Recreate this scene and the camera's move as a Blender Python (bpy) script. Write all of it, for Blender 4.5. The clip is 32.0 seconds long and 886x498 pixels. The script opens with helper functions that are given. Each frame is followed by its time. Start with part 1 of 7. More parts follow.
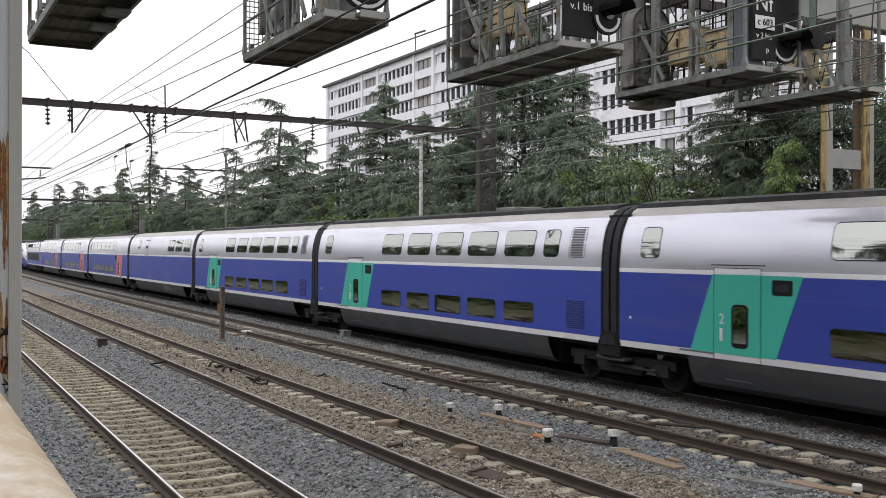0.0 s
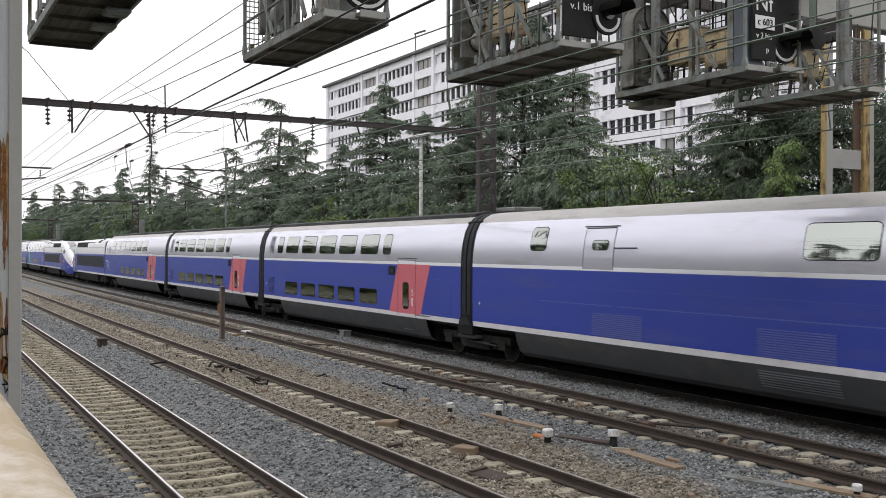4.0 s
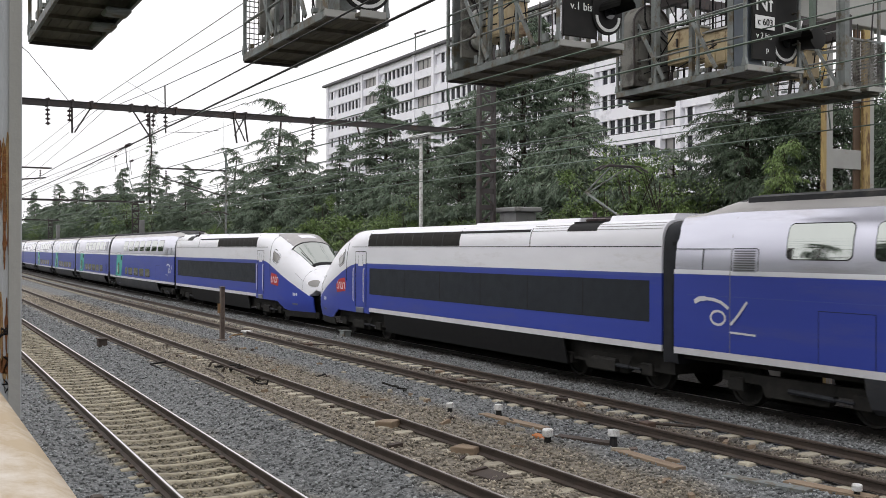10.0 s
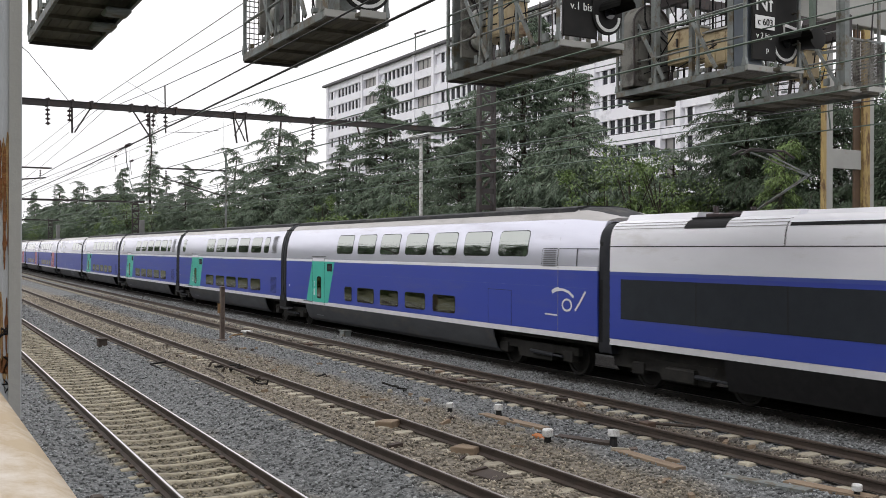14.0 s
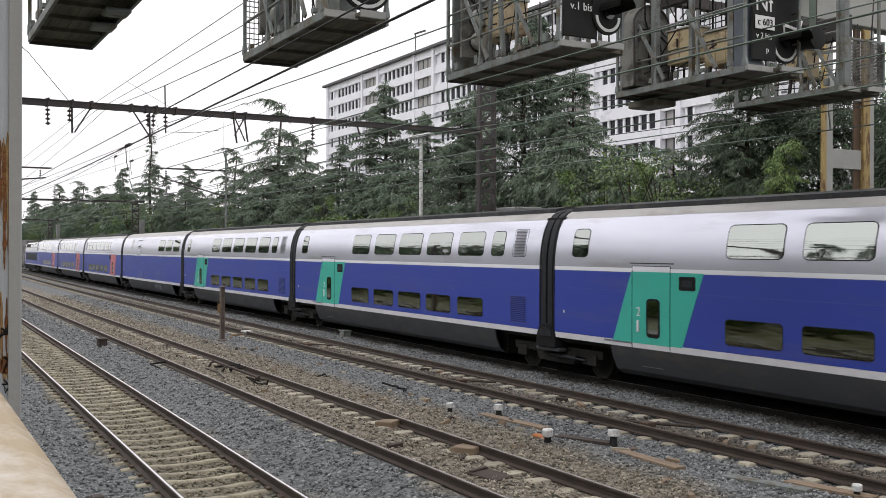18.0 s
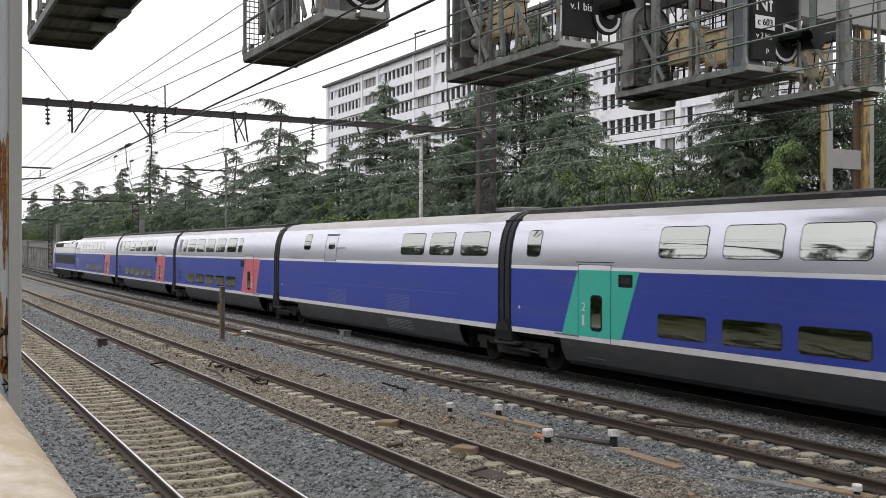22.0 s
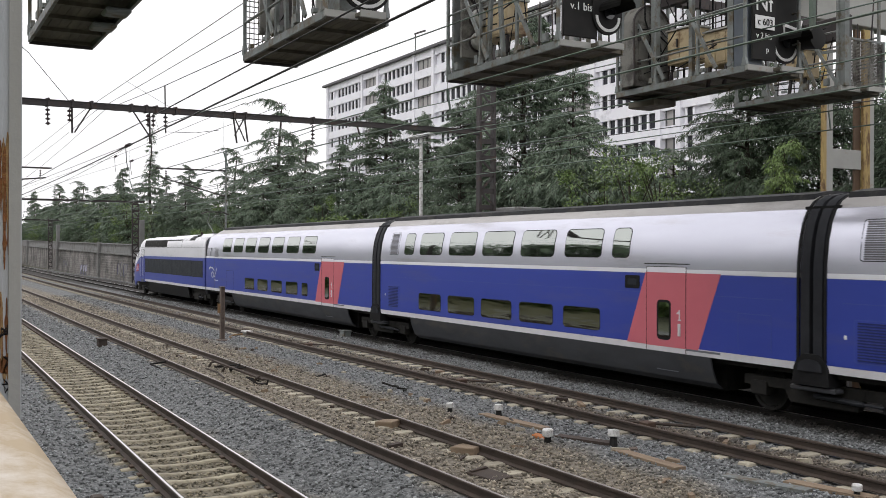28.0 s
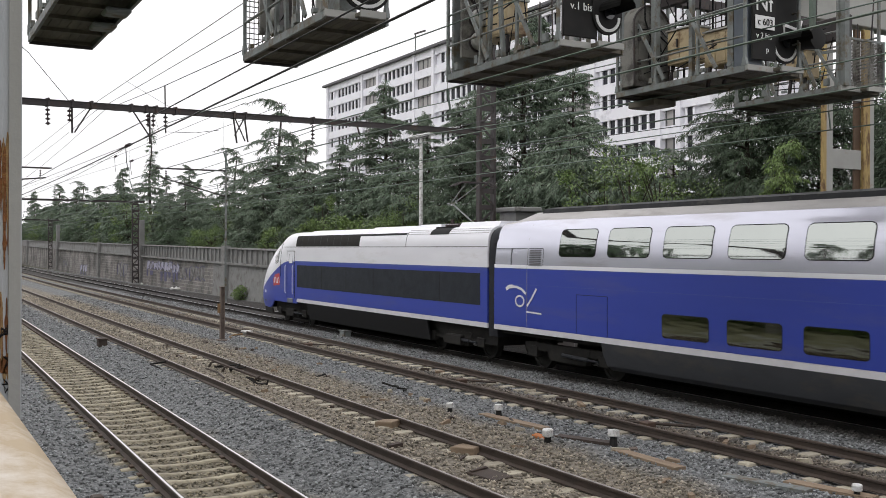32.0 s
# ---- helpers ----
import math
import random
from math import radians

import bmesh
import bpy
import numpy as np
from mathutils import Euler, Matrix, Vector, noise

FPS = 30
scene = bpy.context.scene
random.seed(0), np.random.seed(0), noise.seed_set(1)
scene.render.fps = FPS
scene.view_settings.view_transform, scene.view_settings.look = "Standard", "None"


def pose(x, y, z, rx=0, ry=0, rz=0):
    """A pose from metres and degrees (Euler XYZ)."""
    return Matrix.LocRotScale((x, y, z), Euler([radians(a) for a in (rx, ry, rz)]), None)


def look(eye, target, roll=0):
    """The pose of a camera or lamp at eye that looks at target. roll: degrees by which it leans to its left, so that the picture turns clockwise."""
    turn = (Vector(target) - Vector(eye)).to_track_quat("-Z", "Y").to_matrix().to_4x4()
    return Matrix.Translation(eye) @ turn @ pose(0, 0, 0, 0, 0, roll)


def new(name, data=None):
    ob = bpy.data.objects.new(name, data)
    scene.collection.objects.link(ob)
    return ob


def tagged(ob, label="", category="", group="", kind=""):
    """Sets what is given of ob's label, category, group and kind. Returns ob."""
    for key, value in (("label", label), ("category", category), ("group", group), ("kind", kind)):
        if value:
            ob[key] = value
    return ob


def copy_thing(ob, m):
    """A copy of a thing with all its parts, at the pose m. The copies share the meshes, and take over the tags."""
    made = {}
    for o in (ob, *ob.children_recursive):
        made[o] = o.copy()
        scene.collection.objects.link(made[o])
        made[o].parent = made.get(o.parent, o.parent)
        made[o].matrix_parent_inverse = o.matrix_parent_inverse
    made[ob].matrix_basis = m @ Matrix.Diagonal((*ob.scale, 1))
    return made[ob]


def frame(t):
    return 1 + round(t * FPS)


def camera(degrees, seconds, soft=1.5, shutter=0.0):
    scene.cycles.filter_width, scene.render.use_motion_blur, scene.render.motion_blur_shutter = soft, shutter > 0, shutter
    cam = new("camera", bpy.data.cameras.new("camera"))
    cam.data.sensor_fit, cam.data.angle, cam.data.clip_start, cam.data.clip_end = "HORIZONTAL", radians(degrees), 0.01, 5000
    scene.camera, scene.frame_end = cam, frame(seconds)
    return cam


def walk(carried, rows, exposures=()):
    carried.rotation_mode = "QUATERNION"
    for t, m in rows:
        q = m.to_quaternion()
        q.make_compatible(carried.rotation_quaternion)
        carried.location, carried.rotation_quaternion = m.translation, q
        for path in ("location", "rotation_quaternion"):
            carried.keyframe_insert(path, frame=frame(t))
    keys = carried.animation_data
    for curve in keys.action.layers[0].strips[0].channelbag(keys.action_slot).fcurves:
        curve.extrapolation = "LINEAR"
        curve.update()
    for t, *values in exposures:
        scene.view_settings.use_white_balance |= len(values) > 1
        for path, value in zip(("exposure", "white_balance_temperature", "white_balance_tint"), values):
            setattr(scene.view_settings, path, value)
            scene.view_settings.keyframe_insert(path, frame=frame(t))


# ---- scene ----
# World: x along the tracks (trains come from -x), y away from the camera, z up; z = 0 is the top of rail.
EYE = Vector((0.0, 0.0, 3.153))
AIM = Vector((-math.cos(radians(29.225)) * 10, math.sin(radians(29.225)) * 10, math.tan(radians(0.007)) * 10))
cam = camera(48.72, 32.0, soft=0.6, shutter=0.12)
walk(cam, [(0.0, look(EYE, EYE + AIM, 0.159)), (32.0, look(EYE, EYE + AIM, 0.159))], exposures=[(0.0, 0.31), (32.0, 0.31)])

# ---- light: bright overcast day ----
world = bpy.data.worlds.new("overcast_sky")
scene.world = world
world.use_nodes = True
wn = world.node_tree.nodes
sky = wn.new("ShaderNodeTexSky")
sky.sky_type, sky.sun_disc = "NISHITA", False
sky.sun_elevation, sky.sun_rotation = radians(50), radians(200)
sky.dust_density, sky.air_density = 4.0, 1.0
pale = wn.new("ShaderNodeHueSaturation")
pale.inputs["Saturation"].default_value = 0.10
pale.inputs["Value"].default_value = 0.13
cloud = wn.new("ShaderNodeMix")  # the cloud layer evens the sky out
cloud.data_type = "RGBA"
cloud.inputs[0].default_value = 0.72
cloud.inputs[7].default_value = (1.12, 1.10, 1.13, 1)
world.node_tree.links.new(sky.outputs[0], pale.inputs["Color"])
world.node_tree.links.new(pale.outputs[0], cloud.inputs[6])
world.node_tree.links.new(cloud.outputs[2], wn["Background"].inputs["Color"])
wn["Background"].inputs["Strength"].default_value = 1.0
sun = new("sun", bpy.data.lights.new("sun", "SUN"))
sun.data.energy, sun.data.angle, sun.data.color = 0.5, radians(30), (1.0, 0.97, 0.93)
sun.matrix_world = look((0, 0, 60), (0 - 14, 0 + 30, 0))


# ---- mesh helpers ----
class Mesher:
    """Collects vertices and faces of one mesh."""

    def __init__(self):
        self.v, self.f = [], []

    def add(self, verts, faces):
        n = len(self.v)
        self.v.extend([tuple(p) for p in verts])
        self.f.extend([tuple(i + n for i in f) for f in faces])
        return self

    def box(self, x0, x1, y0, y1, z0, z1, b=0.0):
        """A box; b: chamfer of the upright and level edges, as an inset of top and bottom faces."""
        if b <= 0:
            return self.add([(x0, y0, z0), (x1, y0, z0), (x1, y1, z0), (x0, y1, z0), (x0, y0, z1), (x1, y0, z1), (x1, y1, z1), (x0, y1, z1)],
                            [(0, 3, 2, 1), (4, 5, 6, 7), (0, 1, 5, 4), (1, 2, 6, 5), (2, 3, 7, 6), (3, 0, 4, 7)])
        rings = []
        for z, i in ((z0, b), (z0 + b, 0), (z1 - b, 0), (z1, b)):
            rings.append([(x0 + i, y0 + i, z), (x1 - i, y0 + i, z), (x1 - i, y1 - i, z), (x0 + i, y1 - i, z)])
        return self.loft(rings, True, True)

    def obox(self, m, sx, sy, sz):
        """A box of that size, centred, at the pose m."""
        c = [(x * sx / 2, y * sy / 2, z * sz / 2) for x, y, z in
             ((-1, -1, -1), (1, -1, -1), (1, 1, -1), (-1, 1, -1), (-1, -1, 1), (1, -1, 1), (1, 1, 1), (-1, 1, 1))]
        return self.add([m @ Vector(p) for p in c], [(0, 3, 2, 1), (4, 5, 6, 7), (0, 1, 5, 4), (1, 2, 6, 5), (2, 3, 7, 6), (3, 0, 4, 7)])

    def loft(self, rings, closed=True, caps=False):
        n = len(rings[0])
        faces = []
        for k in range(len(rings) - 1):
            for i in range(n if closed else n - 1):
                j = (i + 1) % n
                faces.append((k * n + i, k * n + j, (k + 1) * n + j, (k + 1) * n + i))
        if caps:
            faces.append(tuple(reversed(range(n))))
            faces.append(tuple((len(rings) - 1) * n + i for i in range(n)))
        return self.add([p for r in rings for p in r], faces)

    def tube(self, pts, r, n=6, caps=True):
        """A round bar along the points; r: one radius, or one a point."""
        pts = [Vector(p) for p in pts]
        rings = []
        for i, p in enumerate(pts):
            d = (pts[min(i + 1, len(pts) - 1)] - pts[max(i - 1, 0)]).normalized()
            a = d.cross(Vector((0, 0, 1)) if abs(d.z) < 0.9 else Vector((1, 0, 0))).normalized()
            b = a.cross(d)
            rr = r[i] if isinstance(r, (list, tuple)) else r
            rings.append([p + (a * math.cos(t) + b * math.sin(t)) * rr for t in (2 * math.pi * k / n for k in range(n))])
        return self.loft(rings, True, caps)

    def bar(self, p, q, w, h):
        """A flat bar of w by h from p to q."""
        p, q = Vector(p), Vector(q)
        d = q - p
        m = Matrix.Translation((p + q) / 2) @ d.to_track_quat("X", "Z").to_matrix().to_4x4()
        return self.obox(m, d.length, w, h)

    def prism(self, outline, y0, y1):
        """An outline in x and z, pulled from y0 to y1."""
        return self.loft([[(x, y0, z) for x, z in outline], [(x, y1, z) for x, z in outline]], True, True)

    def lathe(self, c, axis, prof, n=20):
        """A turned body: profile of (radius, along), round the axis 'y', 'x' or 'z' at c."""
        rings = []
        for r, a in prof:
            ring = []
            for k in range(n):
                t = 2 * math.pi * k / n
                u, w = r * math.cos(t), r * math.sin(t)
                o = {"x": (a, u, w), "y": (u, a, w), "z": (u, w, a)}[axis]
                ring.append((c[0] + o[0], c[1] + o[1], c[2] + o[2]))
            rings.append(ring)
        return self.loft(rings, True, True)

    def mesh(self, name):
        me = bpy.data.meshes.new(name)
        me.from_pydata(self.v, [], self.f)
        return me


def finish(ob, material, smooth=0.0):
    """Material, outward normals, and smooth shading below the angle smooth."""
    me = ob.data
    if not me.materials:
        me.materials.append(material)
        bm = bmesh.new()
        bm.from_mesh(me)
        bmesh.ops.recalc_face_normals(bm, faces=bm.faces)
        if smooth:
            for f in bm.faces:
                f.smooth = True
            for e in bm.edges:
                e.smooth = e.is_manifold and e.calc_face_angle(9) < smooth
        bm.to_mesh(me)
        bm.free()
    return ob


def part(name, mb, material, parent=None, label="", smooth=0.0, at=None):
    """One mesh object, under a thing or a part. mb: a Mesher, or mesh data to share."""
    ob = new(name, mb.mesh(name) if isinstance(mb, Mesher) else mb)
    finish(ob, material, smooth)
    if parent:
        ob.parent = parent
    if at:
        ob.matrix_basis = at
    return tagged(ob, label)


def thing(name, label, category, group="", kind="", at=None):
    ob = new(name)
    ob.empty_display_size = 0.2
    if at:
        ob.matrix_basis = at
    return tagged(ob, label, category, group, kind)


def array_mesh(name, verts, faces):
    """A large mesh from arrays: verts (n, 3), faces (m, k)."""
    me = bpy.data.meshes.new(name)
    n, (m, k) = len(verts), faces.shape
    me.vertices.add(n)
    me.vertices.foreach_set("co", np.ascontiguousarray(verts, dtype=np.float32).ravel())
    me.loops.add(m * k)
    me.loops.foreach_set("vertex_index", np.ascontiguousarray(faces, dtype=np.int32).ravel())
    me.polygons.add(m)
    me.polygons.foreach_set("loop_start", np.arange(0, m * k, k, dtype=np.int32))
    me.update(calc_edges=True)
    me.validate()
    return me


# ---- materials ----
def mat(name, a, b=None, scale=4.0, rough=0.6, metal=0.0, bump=0.0, bump_scale=40.0, stain=None, stain_scale=1.0, stain_amount=0.5, stain_soft=0.06,
        island=0.0, rnd=0.0, stretch=(1, 1, 1), rough_var=0.1, spec=0.5, coat=0.0, coat_rough=0.08):
    """A surface of two tones mixed by noise, with an optional third stain tone, relief, and variation by island or object."""
    m = bpy.data.materials.new(name)
    m.use_nodes = True
    nt = m.node_tree
    N, L = nt.nodes, nt.links.new
    bsdf = N["Principled BSDF"]
    co = N.new("ShaderNodeTexCoord")
    mp = N.new("ShaderNodeMapping")
    mp.inputs["Scale"].default_value = stretch
    L(co.outputs["Object"], mp.inputs["Vector"])

    def tex(s, d=6.0, r=0.6):
        t = N.new("ShaderNodeTexNoise")
        t.inputs["Scale"].default_value, t.inputs["Detail"].default_value, t.inputs["Roughness"].default_value = s, d, r
        L(mp.outputs[0], t.inputs["Vector"])
        return t

    def blend(fac, x, y):
        n = N.new("ShaderNodeMix")
        n.data_type = "RGBA"
        if hasattr(fac, "node"):
            L(fac, n.inputs[0])
        else:
            n.inputs[0].default_value = fac
        for s, v in ((n.inputs[6], x), (n.inputs[7], y)):
            if hasattr(v, "node"):
                L(v, s)
            else:
                s.default_value = (*v, 1)
        return n.outputs[2]

    b = b or tuple(c * 0.8 for c in a)
    n1 = tex(scale)
    ramp = N.new("ShaderNodeMapRange")
    ramp.inputs["From Min"].default_value, ramp.inputs["From Max"].default_value = 0.3, 0.7
    L(n1.outputs["Fac"], ramp.inputs["Value"])
    col = blend(ramp.outputs[0], a, b)
    if stain:
        n2 = tex(stain_scale, 8.0, 0.7)
        r2 = N.new("ShaderNodeMapRange")
        r2.inputs["From Min"].default_value, r2.inputs["From Max"].default_value = 1.0 - stain_amount - stain_soft, 1.0 - stain_amount + stain_soft
        L(n2.outputs["Fac"], r2.inputs["Value"])
        col = blend(r2.outputs[0], col, stain)
    if island or rnd:
        src = N.new("ShaderNodeNewGeometry").outputs["Random Per Island"] if island else N.new("ShaderNodeObjectInfo").outputs["Random"]
        k = island or rnd
        r3 = N.new("ShaderNodeMapRange")
        r3.inputs["To Min"].default_value, r3.inputs["To Max"].default_value = 1 - k, 1 + k
        L(src, r3.inputs["Value"])
        hv = N.new("ShaderNodeHueSaturation")
        L(r3.outputs[0], hv.inputs["Value"])
        L(col, hv.inputs["Color"])
        col = hv.outputs[0]
    L(col, bsdf.inputs["Base Color"])
    bsdf.inputs["Metallic"].default_value = metal
    bsdf.inputs["Specular IOR Level"].default_value = spec
    bsdf.inputs["Coat Weight"].default_value = coat
    bsdf.inputs["Coat Roughness"].default_value = coat_rough
    rr = N.new("ShaderNodeMapRange")
    rr.inputs["To Min"].default_value, rr.inputs["To Max"].default_value = max(rough - rough_var, 0.02), min(rough + rough_var, 1)
    L(n1.outputs["Fac"], rr.inputs["Value"])
    L(rr.outputs[0], bsdf.inputs["Roughness"])
    if bump:
        n3 = tex(bump_scale, 4.0)
        bp = N.new("ShaderNodeBump")
        bp.inputs["Strength"].default_value, bp.inputs["Distance"].default_value = bump, 0.02
        L(n3.outputs["Fac"], bp.inputs["Height"])
        L(bp.outputs[0], bsdf.inputs["Normal"])
    return m


M = dict(
    blue=mat("train_blue_paint", (0.028, 0.054, 0.35), (0.034, 0.061, 0.38), 1.2, 0.45, bump=0.0, stain=(0.050, 0.070, 0.33), stain_scale=0.8, stain_amount=0.41, stretch=(0.3, 1, 2), coat=0.32, coat_rough=0.30, spec=0.5),
    silver=mat("train_silver_paint", (0.75, 0.755, 0.86), (0.69, 0.695, 0.80), 1.5, 0.22, metal=0.5, stain=(0.62, 0.61, 0.66), stain_scale=0.9, stain_amount=0.40, stretch=(0.25, 1, 1.5)),
    roofdust=mat("train_roof_dusty_paint", (0.44, 0.425, 0.42), (0.36, 0.345, 0.34), 1.2, 0.42, stain=(0.28, 0.265, 0.25), stain_scale=1.0, stain_amount=0.42, stretch=(0.3, 1, 1)),
    white=mat("train_white_paint", (0.85, 0.85, 0.90), (0.79, 0.79, 0.84), 1.5, 0.32, stain=(0.72, 0.71, 0.73), stain_scale=1.1, stain_amount=0.38, stretch=(0.4, 1, 1.6), coat=0.2),
    stripe=mat("train_white_stripe", (0.72, 0.71, 0.74), (0.60, 0.59, 0.62), 2.0, 0.4),
    skirt=mat("train_grey_skirt", (0.075, 0.078, 0.086), (0.058, 0.060, 0.067), 2.0, 0.55, stain=(0.088, 0.084, 0.080), stain_scale=1.6, stain_amount=0.42, stretch=(0.4, 1, 1), spec=0.12),
    roofdark=mat("train_roof_grey", (0.05, 0.052, 0.055), (0.035, 0.036, 0.04), 2.0, 0.6, stain=(0.09, 0.085, 0.08), stain_scale=1.5, stain_amount=0.4, spec=0.12),
    black=mat("black_rubber", (0.012, 0.012, 0.013), (0.02, 0.02, 0.021), 6.0, 0.6, spec=0.12),
    under=mat("underframe_black_grime", (0.020, 0.0195, 0.0195), (0.036, 0.034, 0.031), 5.0, 0.75, bump=0.2, spec=0.12),
    bellows=mat("bellows_grey_rubber", (0.034, 0.036, 0.042), (0.024, 0.025, 0.029), 3.0, 0.6, spec=0.12),
    green=mat("door_green_paint", (0.06, 0.50, 0.40), (0.06, 0.46, 0.37), 1.5, 0.35, stain=(0.08, 0.42, 0.34), stain_scale=1.2, stain_amount=0.35, coat=0.2),
    pink=mat("door_pink_paint", (0.64, 0.165, 0.205), (0.60, 0.15, 0.19), 1.5, 0.35, stain=(0.56, 0.18, 0.21), stain_scale=1.2, stain_amount=0.35, coat=0.2),
    red=mat("emblem_red", (0.45, 0.03, 0.04), (0.5, 0.04, 0.03), 3.0, 0.4),
    panelgrey=mat("power_car_grille_grey", (0.032, 0.037, 0.045), (0.026, 0.03, 0.037), 3.0, 0.5, bump=0.15, bump_scale=60, spec=0.12),
    glass=mat("coated_window_glass", (0.43, 0.455, 0.43), (0.41, 0.435, 0.41), 1.0, 0.03, metal=1.0, rough_var=0.01, bump=0.02, bump_scale=2.2),
    # lower panes: same glass, its dimmer reflection put into a darker colour
    lowglass=mat("dim_lower_window_glass", (0.33, 0.33, 0.27), (0.28, 0.285, 0.235), 1.0, 0.05, metal=1.0, rough_var=0.02, bump=0.4, bump_scale=0.35, stretch=(0.5, 1, 2.8)),
    navy=mat("navy_window_surround", (0.020, 0.026, 0.085), (0.016, 0.020, 0.06), 2.0, 0.4),
    darkglass=mat("dark_glass", (0.015, 0.016, 0.018), (0.012, 0.013, 0.015), 1.0, 0.04, rough_var=0.01, spec=0.8),
    letter=mat("white_lettering", (0.75, 0.75, 0.77), (0.7, 0.7, 0.72), 3.0, 0.5),
    lamp=mat("lamp_glass_grey", (0.30, 0.29, 0.28), (0.25, 0.24, 0.23), 3.0, 0.15),
    metalgrey=mat("weathered_grey_steel", (0.225, 0.245, 0.24), (0.14, 0.155, 0.15), 4.0, 0.6, stain=(0.12, 0.095, 0.06), stain_scale=3.2, stain_amount=0.44, bump=0.1),
    darksteel=mat("dark_painted_steel", (0.035, 0.03, 0.032), (0.05, 0.04, 0.038), 3.0, 0.6, stain=(0.08, 0.045, 0.03), stain_scale=2.0, stain_amount=0.38, bump=0.1),
    plank=mat("walkway_dark_boards", (0.135, 0.122, 0.092), (0.075, 0.068, 0.052), 3.0, 0.8, bump=0.2, rnd=0.2, stretch=(0.5, 3, 1)),
    ochre=mat("faded_ochre_cabinet", (0.47, 0.37, 0.22), (0.55, 0.45, 0.29), 3.0, 0.6, stain=(0.16, 0.08, 0.04), stain_scale=2.5, stain_amount=0.40, bump=0.1),
    rustyellow=mat("rusty_yellow_paint", (0.44, 0.33, 0.12), (0.36, 0.25, 0.10), 3.0, 0.65, stain=(0.13, 0.07, 0.03), stain_scale=5.0, stain_amount=0.46, bump=0.15, stretch=(1, 1, 0.3)),
    paleconc=mat("pale_painted_steel", (0.38, 0.38, 0.355), (0.32, 0.32, 0.30), 1.5, 0.6, stain=(0.25, 0.16, 0.09), stain_scale=1.2, stain_amount=0.36, bump=0.1),
    signblack=mat("signal_board_black", (0.018, 0.018, 0.018), (0.03, 0.029, 0.028), 3.0, 0.6, spec=0.12),
    signwhite=mat("signal_white_enamel", (0.80, 0.80, 0.80), (0.72, 0.72, 0.70), 3.0, 0.4),
    wire=mat("copper_wire_patina", (0.10, 0.15, 0.12), (0.13, 0.16, 0.13), 6.0, 0.6),
    darkwire=mat("dark_steel_wire", (0.03, 0.03, 0.035), (0.05, 0.05, 0.05), 6.0, 0.6),
    insul=mat("brown_glass_insulator", (0.05, 0.035, 0.04), (0.07, 0.05, 0.05), 5.0, 0.25),
    railside=mat("rail_rust_brown", (0.058, 0.040, 0.030), (0.042, 0.031, 0.025), 3.0, 0.75, bump=0.15),
    # fourth track's rails: shade under the train is put into their colour
    railshaded=mat("rail_side_shaded", (0.024, 0.021, 0.019), (0.017, 0.016, 0.015), 3.0, 0.8, bump=0.15, spec=0.1),
    tan_rust_plate=mat("tan_rusty_plate", (0.27, 0.17, 0.085), (0.17, 0.10, 0.05), 6.0, 0.8),
    rustpost=mat("weathered_iron_post", (0.17, 0.135, 0.115), (0.12, 0.092, 0.078), 5.0, 0.8, bump=0.2, stain=(0.075, 0.05, 0.038), stain_scale=4, stain_amount=0.42),
    railtop=mat("rail_head_polished", (0.80, 0.79, 0.80), (0.68, 0.66, 0.66), 3.0, 0.32, metal=0.9),
    railtop_dull=mat("rail_head_dull", (0.36, 0.33, 0.31), (0.24, 0.215, 0.20), 3.0, 0.45, metal=0.6),
    railtop_rust=mat("rail_head_rusty", (0.085, 0.06, 0.043), (0.06, 0.044, 0.032), 3.0, 0.6, metal=0.2),
    wood=mat("sleeper_weathered_concrete", (0.37, 0.335, 0.25), (0.27, 0.24, 0.175), 3.0, 0.85, bump=0.35, bump_scale=25, rnd=0.18, stain=(0.16, 0.14, 0.105), stain_scale=2.2, stain_amount=0.42),
    concrete=mat("sleeper_concrete", (0.42, 0.385, 0.305), (0.28, 0.25, 0.195), 4.0, 0.85, bump=0.25, rnd=0.25, stain=(0.17, 0.135, 0.10), stain_scale=3, stain_amount=0.40),
    clip=mat("rusty_fastening", (0.07, 0.045, 0.03), (0.10, 0.06, 0.04), 8.0, 0.7),
    postconc=mat("old_concrete", (0.25, 0.25, 0.245), (0.19, 0.19, 0.187), 2.0, 0.85, bump=0.25, stain=(0.13, 0.12, 0.11), stain_scale=1.2, stain_amount=0.42),
    trunk=mat("bark", (0.055, 0.042, 0.033), (0.035, 0.028, 0.022), 5.0, 0.9, bump=0.5, bump_scale=20),
    needles=mat("cedar_needles", (0.150, 0.195, 0.132), (0.064, 0.100, 0.064), 1.7, 0.55, island=0.45, stain=(0.085, 0.125, 0.05), stain_scale=0.6, stain_amount=0.38),
    # right-hand cedars: darker copy of the needles, crown shade in its colour
    shadedneedles=mat("shaded_cedar_needles", (0.080, 0.115, 0.062), (0.024, 0.045, 0.024), 1.5, 0.55, island=0.5),
    leaves=mat("broad_leaves", (0.150, 0.220, 0.060), (0.085, 0.14, 0.04), 0.4, 0.55, island=0.4),
    darkleaves=mat("hedge_leaves", (0.092, 0.142, 0.072), (0.052, 0.086, 0.048), 0.9, 0.6, island=0.45),
    facade=mat("building_white_panels", (0.82, 0.82, 0.86), (0.77, 0.77, 0.82), 0.3, 0.6, stain=(0.56, 0.56, 0.60), stain_scale=0.25, stain_amount=0.4),
    bldglass=mat("building_window_glass", (0.010, 0.011, 0.017), (0.025, 0.025, 0.032), 0.5, 0.25, rnd=0.5, spec=0.15),
